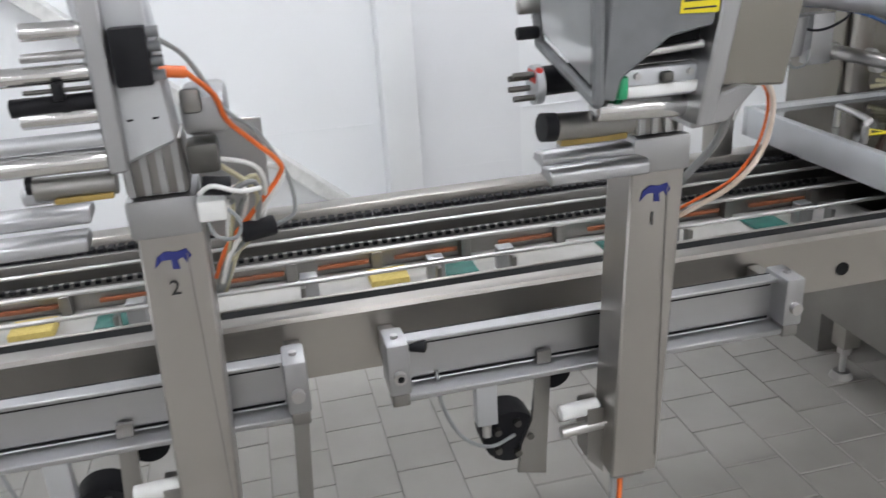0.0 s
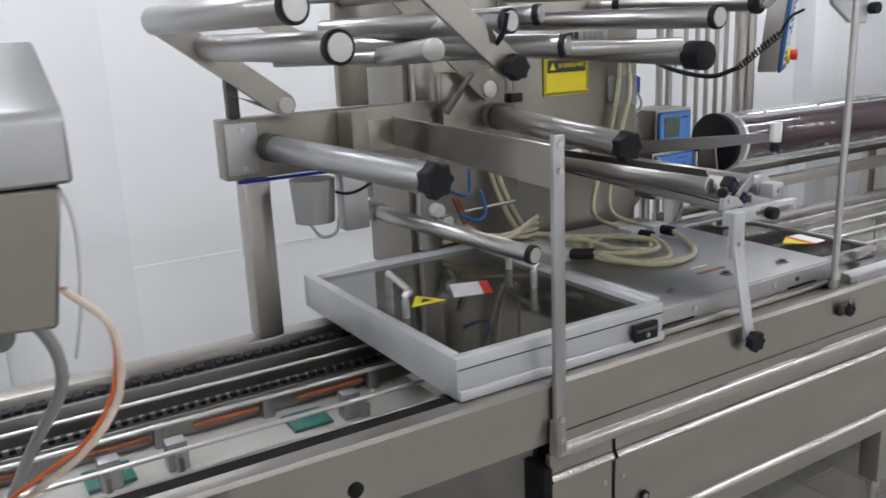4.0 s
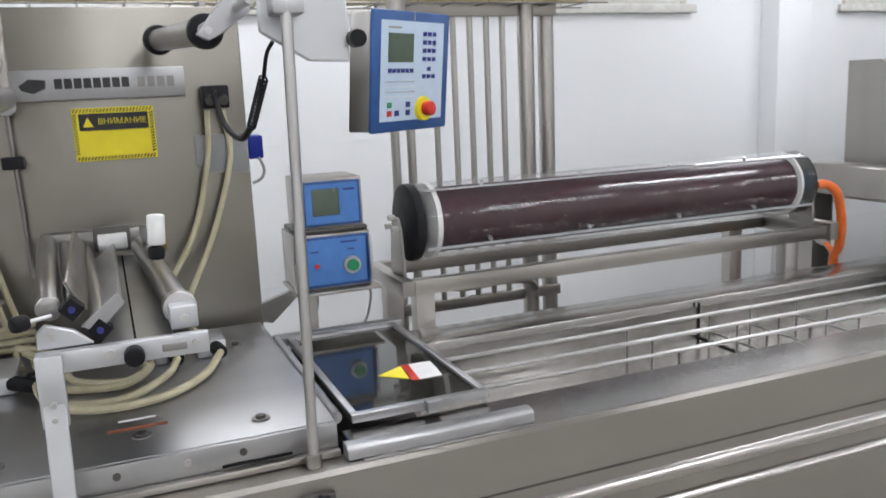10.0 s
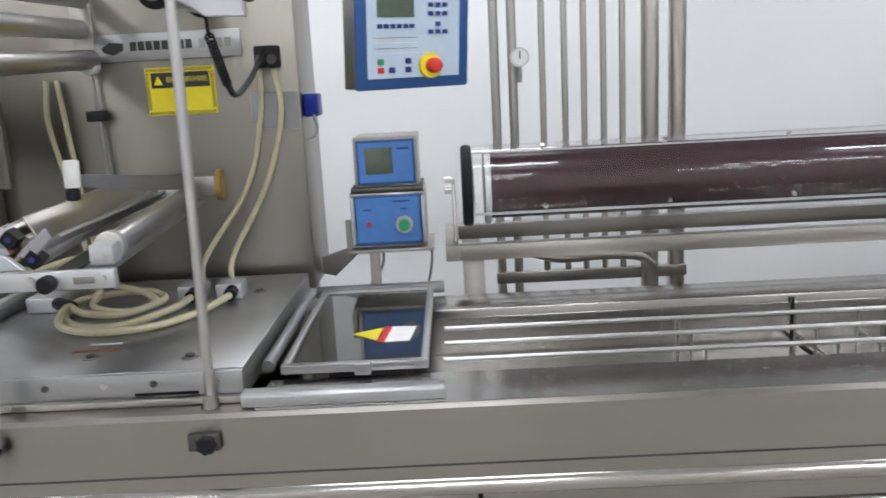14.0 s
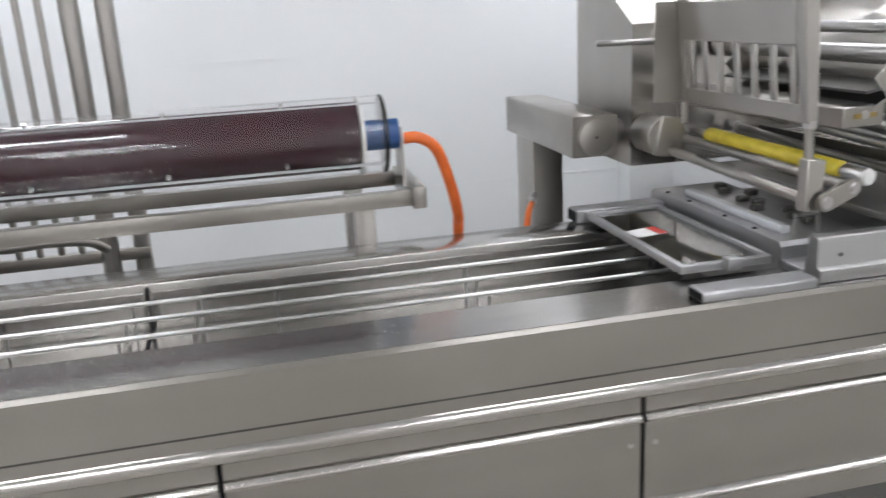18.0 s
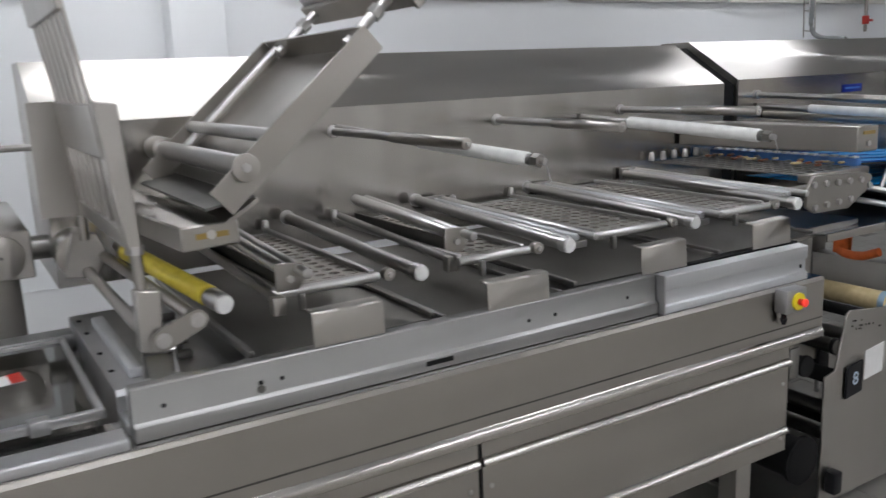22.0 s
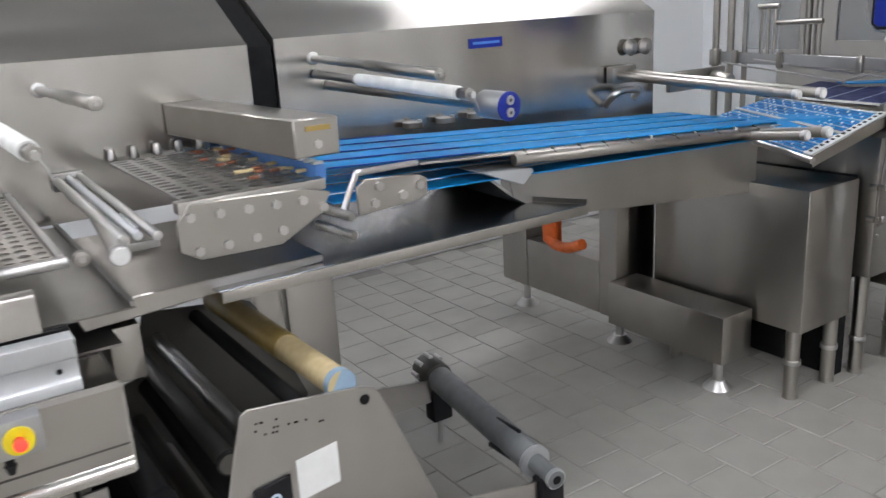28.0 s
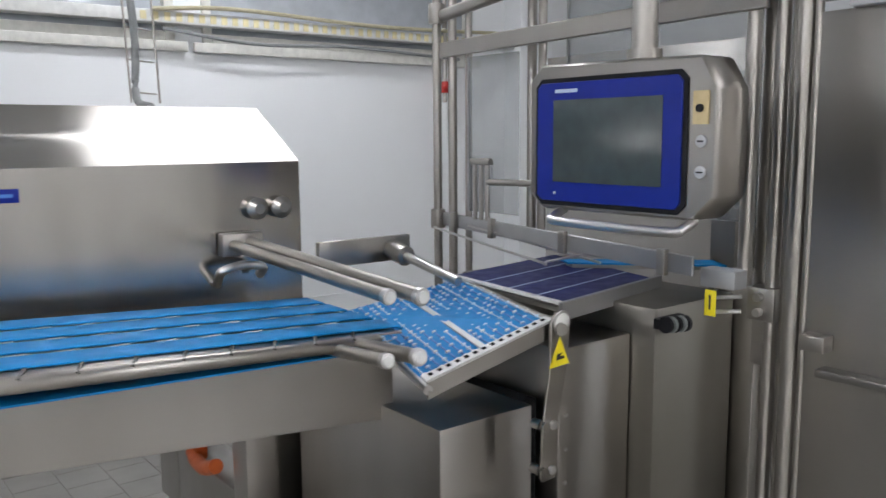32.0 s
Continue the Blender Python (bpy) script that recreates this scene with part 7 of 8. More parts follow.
# square box on a leg beside the hood
sb = thing("drive_column", (5.6, 2.8, 0), "square steel drive box on a square leg", "machine column")
part("box", P([(5.53, 1.075), (5.53, 1.205), (5.535, 1.212), (5.68, 1.208), (5.685, 1.20), (5.685, 1.075)], "y", 2.40, 3.12, 0.003), STEEL, sb)
part("disc", R((5.607, 2.3995, 1.14), (5.607, 2.386, 1.14), 0.060, 32, bev=0.003), STEEL, sb, "turned round steel cover disc")
bolt((5.607, 2.386, 1.14), (0, -1, 0), 0.005, sb, STEEL_DARK, 0.002)
part("leg", B(5.55, 5.67, 2.86, 3.06, 0.05, 1.0745, 0.005), STEEL_V, sb)
part("leg_foot", R((5.61, 2.96, 0.0), (5.61, 2.96, 0.05), 0.05, 20, 0.04), STEEL_DULL, sb)
part("pivot", R((5.685, 2.50, 1.14), (5.737, 2.50, 1.14), 0.035, 20), STEEL_DULL, sb)
hs = thing("orange_hose", (5.47, 2.7, 0.8), "short orange air hose with a steel fitting", "hose")
part("tube", H([(5.44, 2.62, 0.76), (5.445, 2.63, 0.80), (5.47, 2.68, 0.842), (5.50, 2.735, 0.857)], 0.012, 10), ORANGE, hs)
part("fitting", R((5.50, 2.735, 0.857), (5.545, 2.84, 0.864), 0.014, 12, bev=0.002), POLISH, hs)
part("nut", R((5.512, 2.765, 0.859), (5.520, 2.785, 0.860), 0.018, 6), POLISH, hs)

# ---- front end of the machine ----
part("end_plate", B(XD + 0.001, XD + 0.006, 1.42, 2.19, 0.735, TOP - 0.002), STEEL_V, frame_a)
part("end_wall", B(7.63, 7.645, 1.47, 2.15, 0.375, 0.72), STEEL_DULL, frame_a)
part("end_bracket", B(7.655, 7.700, 1.452, 1.460, 0.60, 0.70, 0.003), STEEL_DULL, frame_a)
es = thing("emergency_stop", (7.55, 1.40, 0.88), "grey switch box with a yellow ring and a lit red button", "emergency stop")
part("box", B(7.515, 7.605, 1.372, 1.4145, 0.855, 0.925, 0.004), ALU, es)
part("ring", R((7.565, 1.372, 0.888), (7.565, 1.366, 0.888), 0.026, 28), YELLOW, es, "yellow warning ring")
part("button_neck", R((7.565, 1.366, 0.888), (7.565, 1.352, 0.888), 0.010, 16), RED, es)
part("button", R((7.565, 1.352, 0.888), (7.565, 1.344, 0.888), 0.012, 24, bev=0.003), PILOT, es, "glowing red push button")
dr = thing("cable_gland", (7.545, 1.40, 0.83), "small black cable gland under the switch", "cable gland")
part("body", R((7.545, 1.402, 0.8545), (7.545, 1.402, 0.832), 0.008, 12), BLACK, dr)
part("tip", R((7.545, 1.402, 0.832), (7.545, 1.402, 0.815), 0.011, 12, 0.006), BLACK, dr)

# ---- film unwinder on the floor ----
fu = thing("film_unwinder", (8.1, 1.9, 0), "steel film unwinder with side plates, rollers and a cardboard core", "unwinder")
OUT = [(7.985, 0.742), (8.005, 0.752), (8.285, 0.720), (8.315, 0.708), (8.335, 0.68), (8.475, 0.34), (8.40, 0.085), (7.885, 0.085), (7.885, 0.545), (7.938, 0.555)]
fp = part("side_plate", P(OUT, "y", 1.483, 1.491, 0.0015), STEEL_V, fu)
# far plate: same sheet, its colour darkened for the shaded inside
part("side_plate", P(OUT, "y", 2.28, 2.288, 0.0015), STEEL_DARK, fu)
part("paper", P([(8.10, 0.592), (8.205, 0.605), (8.205, 0.50), (8.10, 0.488)], "y", 1.480, 1.4825), PAPER, fp, "blank white paper sticker")
tl = part("counter", P([(7.992, 0.556), (8.082, 0.568), (8.082, 0.456), (7.992, 0.444)], "y", 1.474, 1.4825, 0.002), BLACK, fp, "black counter tile with a pale figure")
text_mesh("8", 0.066, Matrix.Translation((8.040, 1.4735, 0.508)) @ pose(0, 0, 0, 90, 0, 0), PANEL_PALE, tl, "figure")
part("hole", R((8.288, 1.4825, 0.685), (8.288, 1.481, 0.685), 0.013, 20), RUBBER, fp)
random.seed(8)
for k in range(16):
    x = 8.01 + random.random() * 0.22
    z = 0.715 - (x - 8.01) * 0.10 - random.choice((0.0, 0.018, 0.03))
    part("pin_hole", R((x, 1.4829, z), (x, 1.4815, z), 0.003, 6), RUBBER, fp)
for x, z, r, m in ((8.02, 0.66, 0.022, ROLLER), (8.14, 0.705, 0.020, RUBBER), (7.97, 0.52, 0.028, RUBBER), (7.99, 0.30, 0.026, ROLLER), (7.955, 0.635, 0.024, STEEL_DARK), (7.93, 0.42, 0.024, STEEL_DARK), (7.80, 0.60, 0.030, RUBBER), (7.80, 0.27, 0.070, RUBBER), (8.12, 0.30, 0.03, RUBBER)):
    ro = part("roller", R((x, 1.4915, z), (x, 2.2795, z), r, 20), m, fu)
    part("roller_end", R((x, 1.4925, z), (x, 1.505, z), r * 1.2, 18), RUBBER, ro)
core = part("core", R((8.238, 1.4925, 0.735), (8.205, 2.2795, 0.745), 0.036, 28), CARD, fu, "pale cardboard core partly wound with amber film")
part("amber_film", R((8.2265, 1.78, 0.7385), (8.206, 2.262, 0.7448), 0.0385, 28), CARD_DARK, core, "amber film wound on the core")
part("blue_end", R((8.2388, 1.4924, 0.7348), (8.238, 1.515, 0.735), 0.0375, 28), CORE_BLUE, core, "pale blue core plug")
# rear panel and floor pan also carry the inside shade in their colour
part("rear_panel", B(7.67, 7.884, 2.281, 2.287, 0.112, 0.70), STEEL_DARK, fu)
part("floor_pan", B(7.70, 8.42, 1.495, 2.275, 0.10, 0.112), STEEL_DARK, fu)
part("hub", R((8.43, 1.4825, 0.30), (8.43, 1.470, 0.30), 0.030, 20), WHITE, fu)
kb = part("grip", R((8.435, 1.47, 0.30), (8.435, 1.40, 0.296), 0.022, 16, bev=0.004), BLACK, fu, "black hand grip")
part("grip_cap", R((8.445, 1.415, 0.325), (8.445, 1.415, 0.255), 0.024, 8, bev=0.003), BLACK, kb)
part("hinge", B(8.425, 8.468, 1.40, 1.422, 0.10, 0.22, 0.004), BLACK, fu)
for z in (0.13, 0.19):
    part("hinge_screw", R((8.447, 1.3995, z), (8.447, 1.397, z), 0.008, 12), POLISH, fu)
part("foot_spindle", R((8.447, 1.411, 0.02), (8.447, 1.411, 0.10), 0.009, 10), POLISH, fu)
part("foot_pad", R((8.447, 1.411, 0.0), (8.447, 1.411, 0.022), 0.045, 20, 0.03), POLISH, fu)
for x, y in ((7.93, 1.52), (7.93, 2.25), (8.37, 2.25)):
    part("foot_leg", R((x, y, 0.0), (x, y, 0.10), 0.02, 12), POLISH, fu)
part("low_knob", B(7.905, 7.95, 1.44, 1.4825, 0.13, 0.21, 0.008), BLACK, fu, "black plastic catch")

sp = thing("reel_spindle", (8.9, 1.9, 0.2), "grey painted reel spindle on a swing arm", "spindle")
part("tube", R((8.962, 2.22, 0.262), (8.905, 1.62, 0.225), 0.047, 28, bev=0.004), GREY_PAINT, sp, "grey painted tube with slots")
part("slot", B(8.915, 8.927, 1.70, 1.82, 0.268, 0.284, 0.003), BLACK, sp)
part("slot", B(8.868, 8.880, 1.68, 1.80, 0.205, 0.22, 0.003), BLACK, sp)
part("end_flange", R((8.905, 1.62, 0.225), (8.9038, 1.607, 0.2242), 0.052, 28), ALU_WHITE, sp)
part("shaft", R((8.9038, 1.607, 0.2242), (8.894, 1.50, 0.2175), 0.028, 20), GREY_PAINT, sp)
part("shaft_ring", R((8.896, 1.515, 0.2185), (8.8945, 1.502, 0.2178), 0.032, 20), ALU_WHITE, sp)
part("shaft_bore", R((8.894, 1.4995, 0.2175), (8.8938, 1.498, 0.2174), 0.014, 16), RUBBER, sp)
cg = part("head", R((8.972, 2.33, 0.268), (8.962, 2.22, 0.262), 0.056, 24, bev=0.006), STEEL_DARK, sp, "dark worn clamping head")
for k in range(8):
    a = k * math.pi / 4
    c = Vector((8.967 + 0.058 * math.cos(a), 2.275, 0.265 + 0.058 * math.sin(a)))
    part("jaw", R(c, c + Vector((0.002, 0.045, 0)), 0.009, 8), POLISH, cg)
part("saddle", B(8.862, 8.945, 1.525, 1.575, 0.095, 0.21, 0.005), BLACK, sp)
part("swing_arm", P([(8.40, 0.29), (8.86, 0.205), (8.86, 0.145), (8.40, 0.11)], "y", 1.545, 1.553, 0.002), STEEL_V, sp)
part("rear_saddle", B(8.92, 9.0, 2.20, 2.26, 0.10, 0.225, 0.005), BLACK, sp)
part("rear_arm", P([(8.45, 0.34), (8.93, 0.265), (8.93, 0.18), (8.45, 0.19)], "y", 2.215, 2.223, 0.002), STEEL_V, sp)
part("floor_rest", R((8.905, 1.55, 0.0), (8.905, 1.55, 0.095), 0.012, 10), POLISH, sp)
part("floor_rest", R((8.96, 2.23, 0.0), (8.96, 2.23, 0.10), 0.012, 10), POLISH, sp)
pd = thing("steel_pedestal", (8.45, 2.4, 0), "square steel machine pedestal under the hood", "pedestal")
part("front_leg", B(8.33, 8.43, 2.30, 2.34, 0.02, 0.80, 0.004), STEEL_V, pd)
part("box", B(8.445, 8.62, 2.305, 2.75, 0.02, 0.78, 0.005), STEEL_V, pd)
part("cross_beam", B(7.86, 8.62, 2.25, 2.296, 0.80, 0.86, 0.004), STEEL, pd)
part("foot", R((8.53, 2.5, 0.0), (8.53, 2.5, 0.02), 0.06, 18), STEEL_DULL, pd)
lb = thing("cross_sill", (7.9, 1.7, 0.9), "steel sill beam carrying the chain table", "beam")
part("beam", P([(7.72, 1.005), (8.30, 1.005), (8.30, 0.985), (7.74, 0.95)], "y", 1.66, 2.30, 0.003), STEEL, lb)
part("bracket", B(7.79, 7.86, 1.70, 2.25, 0.80, 0.93, 0.004), STEEL, lb)
part("bracket", B(8.24, 8.30, 2.20, 2.26, 0.84, 0.964, 0.004), STEEL, lb)

# drip tray below the belts
dt = thing("drip_tray", (8.7, 1.9, 0.95), "long dark steel drip tray below the belts", "tray")
part("sheet", P([(1.60, 0.985), (1.605, 0.990), (1.95, 0.945), (2.29, 0.985), (2.29, 0.980), (1.95, 0.940)], "x", 8.02, 9.115), STEEL_SHADE, dt)
part("front_lip", B(8.02, 9.115, 1.592, 1.5995, 0.963, 0.990, 0.002), STEEL, dt)
part("end_lip", P([(1.60, 0.991), (1.95, 0.946), (2.29, 0.986), (2.29, 1.0), (1.95, 0.962), (1.60, 1.006)], "x", 9.1155, 9.12), STEEL, dt)

# ---- blue belt conveyor ----
bc = thing("belt_conveyor", (9.3, 2.0, 1.1), "conveyor of four bright blue flat belts on a notched steel frame", "conveyor")
BX0, BX1, BZ0, BZ1 = 8.36, 10.19, 1.195, 1.088


def belt_at(x):
    return BZ0 + (BZ1 - BZ0) * (x - BX0) / (BX1 - BX0)


LANES = [(1.738, 1.836), (1.870, 1.966), (2.000, 2.096), (2.130, 2.228)]
for y0, y1 in LANES:
    bm = bmesh.new()
    prism(bm, [(BX0, BZ0 - 0.004), (BX0, BZ0), (BX1, BZ1), (BX1 + 0.012, BZ1 - 0.008), (BX1 + 0.008, BZ1 - 0.014), (BX1 - 0.004, BZ1 - 0.004)], "y", y0, y1, 0.0008)
    part("belt", bm, BELT, bc, "bright blue smooth flat belt")
    part("return_belt", P([(8.37, 1.105), (8.37, 1.109), (10.15, 1.040), (10.15, 1.036)], "y", y0 - 0.02, y1 - 0.02), BELT, bc)
# slotted steel slide plate that shows between the belts
part("slide_plate", P([(8.62, belt_at(8.62) - 0.010), (8.62, belt_at(8.62) - 0.006), (10.17, BZ1 - 0.006), (10.17, BZ1 - 0.010)], "y", 1.70, 2.25), STEEL, bc)
part("side_tube", R((8.93, 1.700, belt_at(8.93) - 0.024), (10.10, 1.700, belt_at(10.1) - 0.024), 0.0175, 16, bev=0.004), STEEL, bc, "notched pale side tube")
for k in range(11):
    x = 8.97 + k * 0.105
    part("notch_peg", R((x, 1.688, belt_at(x) - 0.014), (x + 0.02, 1.725, belt_at(x) - 0.004), 0.005, 8), STEEL_DARK, bc)
    for y in (1.853, 1.983, 2.113):
        part("slot_strip", B(x, x + 0.05, y - 0.008, y + 0.008, belt_at(x + 0.05) - 0.0055, belt_at(x + 0.05) - 0.0020), ALU_WHITE, bc)
part("side_skirt", P([(9.02, 1.075), (10.24, 1.02), (10.24, 0.80), (9.20, 0.895), (9.04, 0.985)], "y", 1.845, 1.850, 0.001), STEEL_V, bc)
part("under_sheet", P([(8.95, 1.055), (9.04, 0.985), (9.20, 0.895), (9.205, 0.900), (9.045, 0.992), (8.955, 1.062)], "y", 1.8505, 2.24), STEEL, bc)
part("skirt_back", P([(9.04, 1.06), (10.24, 1.02), (10.24, 0.80), (9.04, 0.985)], "y", 2.245, 2.25), STEEL_V, bc)
part("nose_sheet", P([(8.80, 1.123), (8.99, 1.106), (8.995, 1.094), (8.955, 1.062), (8.87, 1.095)], "y", 1.69, 1.80, 0.002), ALU_WHITE, bc, "bright folded nose sheet")
for y in (1.733, 1.853, 1.983, 2.113, 2.235):
    part("lane_edge", P([(8.37, belt_at(8.37) + 0.0005), (8.37, belt_at(8.37) + 0.003), (8.85, belt_at(8.85) + 0.003), (8.85, belt_at(8.85) + 0.0005)], "y", y - 0.004, y + 0.004), BLUE_DEEP, bc)

# roller pairs at the belt's end
def rod_pair(pts, label):
    rp = thing("guide_roller", pts[0][0], label, "roller", "rollers at the belt's end")
    for a, b, r in pts:
        a, b = Vector(a), Vector(b)
        d = (b - a).normalized()
        q = part("tube", R(a, b - d * 0.02, r, 20), STEEL, rp)
        part("end_sleeve", R(b - d * 0.0198, b, r * 1.15, 20, bev=0.003), POLISH, q)
        part("end_face", R(b, b + d * 0.003, r * 0.8, 18), WHITE, q)
        part("mount", R(a, a + d * 0.03, r * 1.7, 20, bev=0.004), STEEL, q)
    return rp


rod_pair([((10.075, 2.40, 1.255), (10.082, 1.490, 1.214), 0.0185), ((10.02, 2.40, 1.250), (10.03, 1.545, 1.212), 0.017)], "pair of long polished rollers reaching over the belt")
part("saddle", B(9.985, 10.12, 2.36, 2.404, 1.215, 1.285, 0.008), STEEL, bpy.data.objects["guide_roller"])
rod_pair([((10.04, 1.80, 1.060), (10.020, 1.420, 1.100), 0.0175), ((9.985, 1.80, 1.056), (9.965, 1.462, 1.092), 0.016)], "pair of steel rollers under the chain ramp")
lp = thing("lifting_loop", (10.0, 2.36, 1.15), "bent polished steel loop bracket under the rollers", "bracket")
part("loop", H([(9.98, 2.40, 1.13), (9.97, 2.34, 1.175), (10.03, 2.335, 1.19), (10.10, 2.335, 1.18), (10.10, 2.36, 1.15)], 0.014, 10, 4), POLISH, lp)

# ---- support frame on the floor ----
sf = thing("machine_stand", (10.1, 2.5, 0), "square steel support frame with a cut opening on round feet", "machine stand")
part("foot_beam", B(10.0, 10.18, 1.785, 2.405, 0.145, 0.345, 0.006), STEEL, sf)
part("post", B(10.055, 10.30, 2.41, 2.52, 0.145, 0.80, 0.006), STEEL_V, sf)
part("rear_post", B(10.06, 10.20, 3.05, 3.25, 0.145, 0.80, 0.006), STEEL_V, sf)
part("rear_beam", B(10.06, 10.20, 2.525, 3.045, 0.145, 0.40, 0.006), STEEL, sf)
part("top_beam", B(10.06, 10.20, 2.525, 3.045, 0.70, 0.80, 0.006), STEEL, sf)
for x, y in ((10.09, 1.87), (10.14, 2.47), (10.14, 3.15)):
    ft = part("foot_spindle", R((x, y, 0.03), (x, y, 0.145), 0.020, 14), POLISH, sf)
    part("foot_nut", R((x, y, 0.115), (x, y, 0.1445), 0.033, 16), POLISH, ft)
    part("foot_pad", R((x, y, 0.0), (x, y, 0.034), 0.06, 24, 0.03), POLISH, ft)
oh = thing("orange_pipe", (10.1, 2.8, 0.4), "orange pipe elbow inside the support frame", "pipe")
part("upright", B(10.04, 10.085, 2.80, 2.90, 0.42, 0.72, 0.008), ORANGE, oh)
part("elbow", H([(10.05, 2.86, 0.44), (10.04, 2.80, 0.425), (10.03, 2.70, 0.432), (10.03, 2.60, 0.47)], 0.026, 12), ORANGE, oh)

# ---- steel cabinets beside the ramp ----
def cabinet(x0, x1, y0, y1, z0, z1, label, legs):
    cb = thing("steel_cabinet", (x0, y0, 0), label, "cabinet", "steel cabinets under the ramp")
    part("body", B(x0, x1, y0, y1, z0, z1, 0.006), STEEL_V, cb)
    for x, y in legs:
        lg = part("leg", R((x, y, 0.02), (x, y, z0), 0.028, 18), STEEL, cb)
        part("leg_ring", R((x, y, 0.145), (x, y, 0.165), 0.034, 18, bev=0.003), POLISH, lg)
        part("leg_tip", R((x, y, 0.0), (x, y, 0.0195), 0.030, 18), STEEL, lg)
    return cb


cabinet(10.200, 10.520, 1.585, 2.32, 0.285, 0.845, "plain brushed steel cabinet on round legs", [(10.225, 1.63), (10.465, 1.625), (10.225, 2.2), (10.465, 2.2)])
cab2 = cabinet(10.600, 10.900, 1.560, 2.20, 0.425, 0.99, "narrow steel cabinet on round legs with a black cable", [(10.625, 1.60), (10.875, 1.60), (10.625, 2.1), (10.875, 2.1)])
solid("cable_duct", B(10.305, 10.36, 2.33, 2.40, 0.0, 1.0), RUBBER, "black cable duct behind the steel cabinet", "duct")
solid("cable_duct", B(10.5205, 10.58, 1.63, 2.10, 0.0, 0.84), RUBBER, "black cable duct between the steel cabinets", "duct")
cab3 = cabinet(10.905, 11.30, 1.475, 2.35, 0.30, 1.075, "tall steel drive cabinet below the navy belt", [(11.25, 1.6)])
# warm steel colour imitates the golden-brown reflection on this cabinet
bpy.data.objects["steel_cabinet.002"].children[0].data.materials[0] = STEEL_WARM
part("edge_strip", B(11.305, 11.36, 1.40, 1.50, 0.25, 1.15, 0.004), STEEL, cab3)
for k in range(3):
    bolt((10.625, 1.559, 0.80 - k * 0.1), (0, -1, 0), 0.006, cab2)
co = thing("corrugated_hose", (10.9, 1.6, 1.0), "black and grey ribbed hose ends behind the cabinet", "hose")
for k in range(5):
    part("rib", R((10.90 + k * 0.022, 1.44, 1.035 - k * 0.002), (10.912 + k * 0.022, 1.44, 1.035 - k * 0.002), 0.024, 14), (BLACK, CABLE_GREY)[k % 2], co)
part("hanger", B(10.895, 11.01, 1.455, 1.4745, 1.02, 1.05), BLACK, co)

# chain ramp: white link belt with blue under-layer, on a steel side plate
ramp = thing("chain_ramp", (10.4, 1.8, 1.05), "sloping ramp of white and blue plastic link belt", "link belt")
A0, A1, A2, A3 = Vector((10.135, 1.545, 0.985)), Vector((10.495, 1.475, 1.098)), Vector((10.72, 2.13, 1.100)), Vector((10.285, 2.15, 1.045))


def on_ramp(u, v, h=0.0):
    p = (A0 * (1 - u) + A1 * u) * (1 - v) + (A3 * (1 - u) + A2 * u) * v
    return p + Vector((0, 0, h))


def ramp_slab(u0, u1, v0, v1, h0, h1):
    bm = bmesh.new()
    lo = [bm.verts.new(on_ramp(u, v, h0)) for u, v in ((u0, v0), (u1, v0), (u1, v1), (u0, v1))]
    hi = [bm.verts.new(on_ramp(u, v, h1)) for u, v in ((u0, v0), (u1, v0), (u1, v1), (u0, v1))]
    fs = [bm.faces.new(lo[::-1]), bm.faces.new(hi)]
    for k in range(4):
        fs.append(bm.faces.new((lo[k], lo[(k + 1) % 4], hi[(k + 1) % 4], hi[k])))
    bmesh.ops.recalc_face_normals(bm, faces=bm.faces[:])
    return bm


part("belt_sheet", ramp_slab(0, 1, 0.05, 1, -0.008, 0), BELT, ramp, "blue under-layer of the link belt")
part("side_plate", ramp_slab(0, 1, 0.0, 0.018, -0.035, 0.006), STEEL, ramp)
NU, NV = 16, 20
for i in range(NU):
    u = (i + 0.5) / NU
    if i == 7:
        part("cross_strip", ramp_slab(u - 0.022, u + 0.022, 0.05, 1, 0.0045, 0.008), ALU_WHITE, ramp)
        continue
    part("link_rod", ramp_slab(u - 0.004, u + 0.004, 0.05, 1, 0.0005, 0.003), BLUE_LIGHT if i % 3 else PANEL_PALE, ramp)
    for j in range(NV):
        if (i + j) % 2 == 0 or (i * 7 + j * 3) % 5 == 0:
            v = 0.06 + 0.93 * (j + 0.5) / NV
            part("link", ramp_slab(u - 0.013, u + 0.014, v - 0.0055, v + 0.0055, 0.0005, 0.0050), PANEL_PALE if (i + j) % 3 else WHITE, ramp)
part("edge_strip", ramp_slab(0, 0.99, 0.019, 0.075, 0.0005, 0.007), WHITE, ramp)
for i in range(14):
    u = 0.04 + i * 0.068
    part("edge_notch", ramp_slab(u, u + 0.028, 0.040, 0.062, 0.0075, 0.0085), RUBBER, ramp)
part("nose", R(on_ramp(0, 0.0, -0.012), on_ramp(0, 0.72, -0.012), 0.012, 12), POLISH, ramp)
part("top_axle", R(on_ramp(1, -0.05, -0.012), on_ramp(1, 1.02, -0.012), 0.016, 14), STEEL, ramp)
part("rear_bar", B(10.30, 10.66, 2.335, 2.36, 1.15, 1.235, 0.004), STEEL, ramp)
part("rear_hub", R((10.58, 2.335, 1.19), (10.575, 2.24, 1.175), 0.034, 18, bev=0.004), STEEL, ramp)
part("rear_axle", R((10.575, 2.24, 1.175), (10.57, 1.96, 1.13), 0.015, 12), POLISH, ramp)

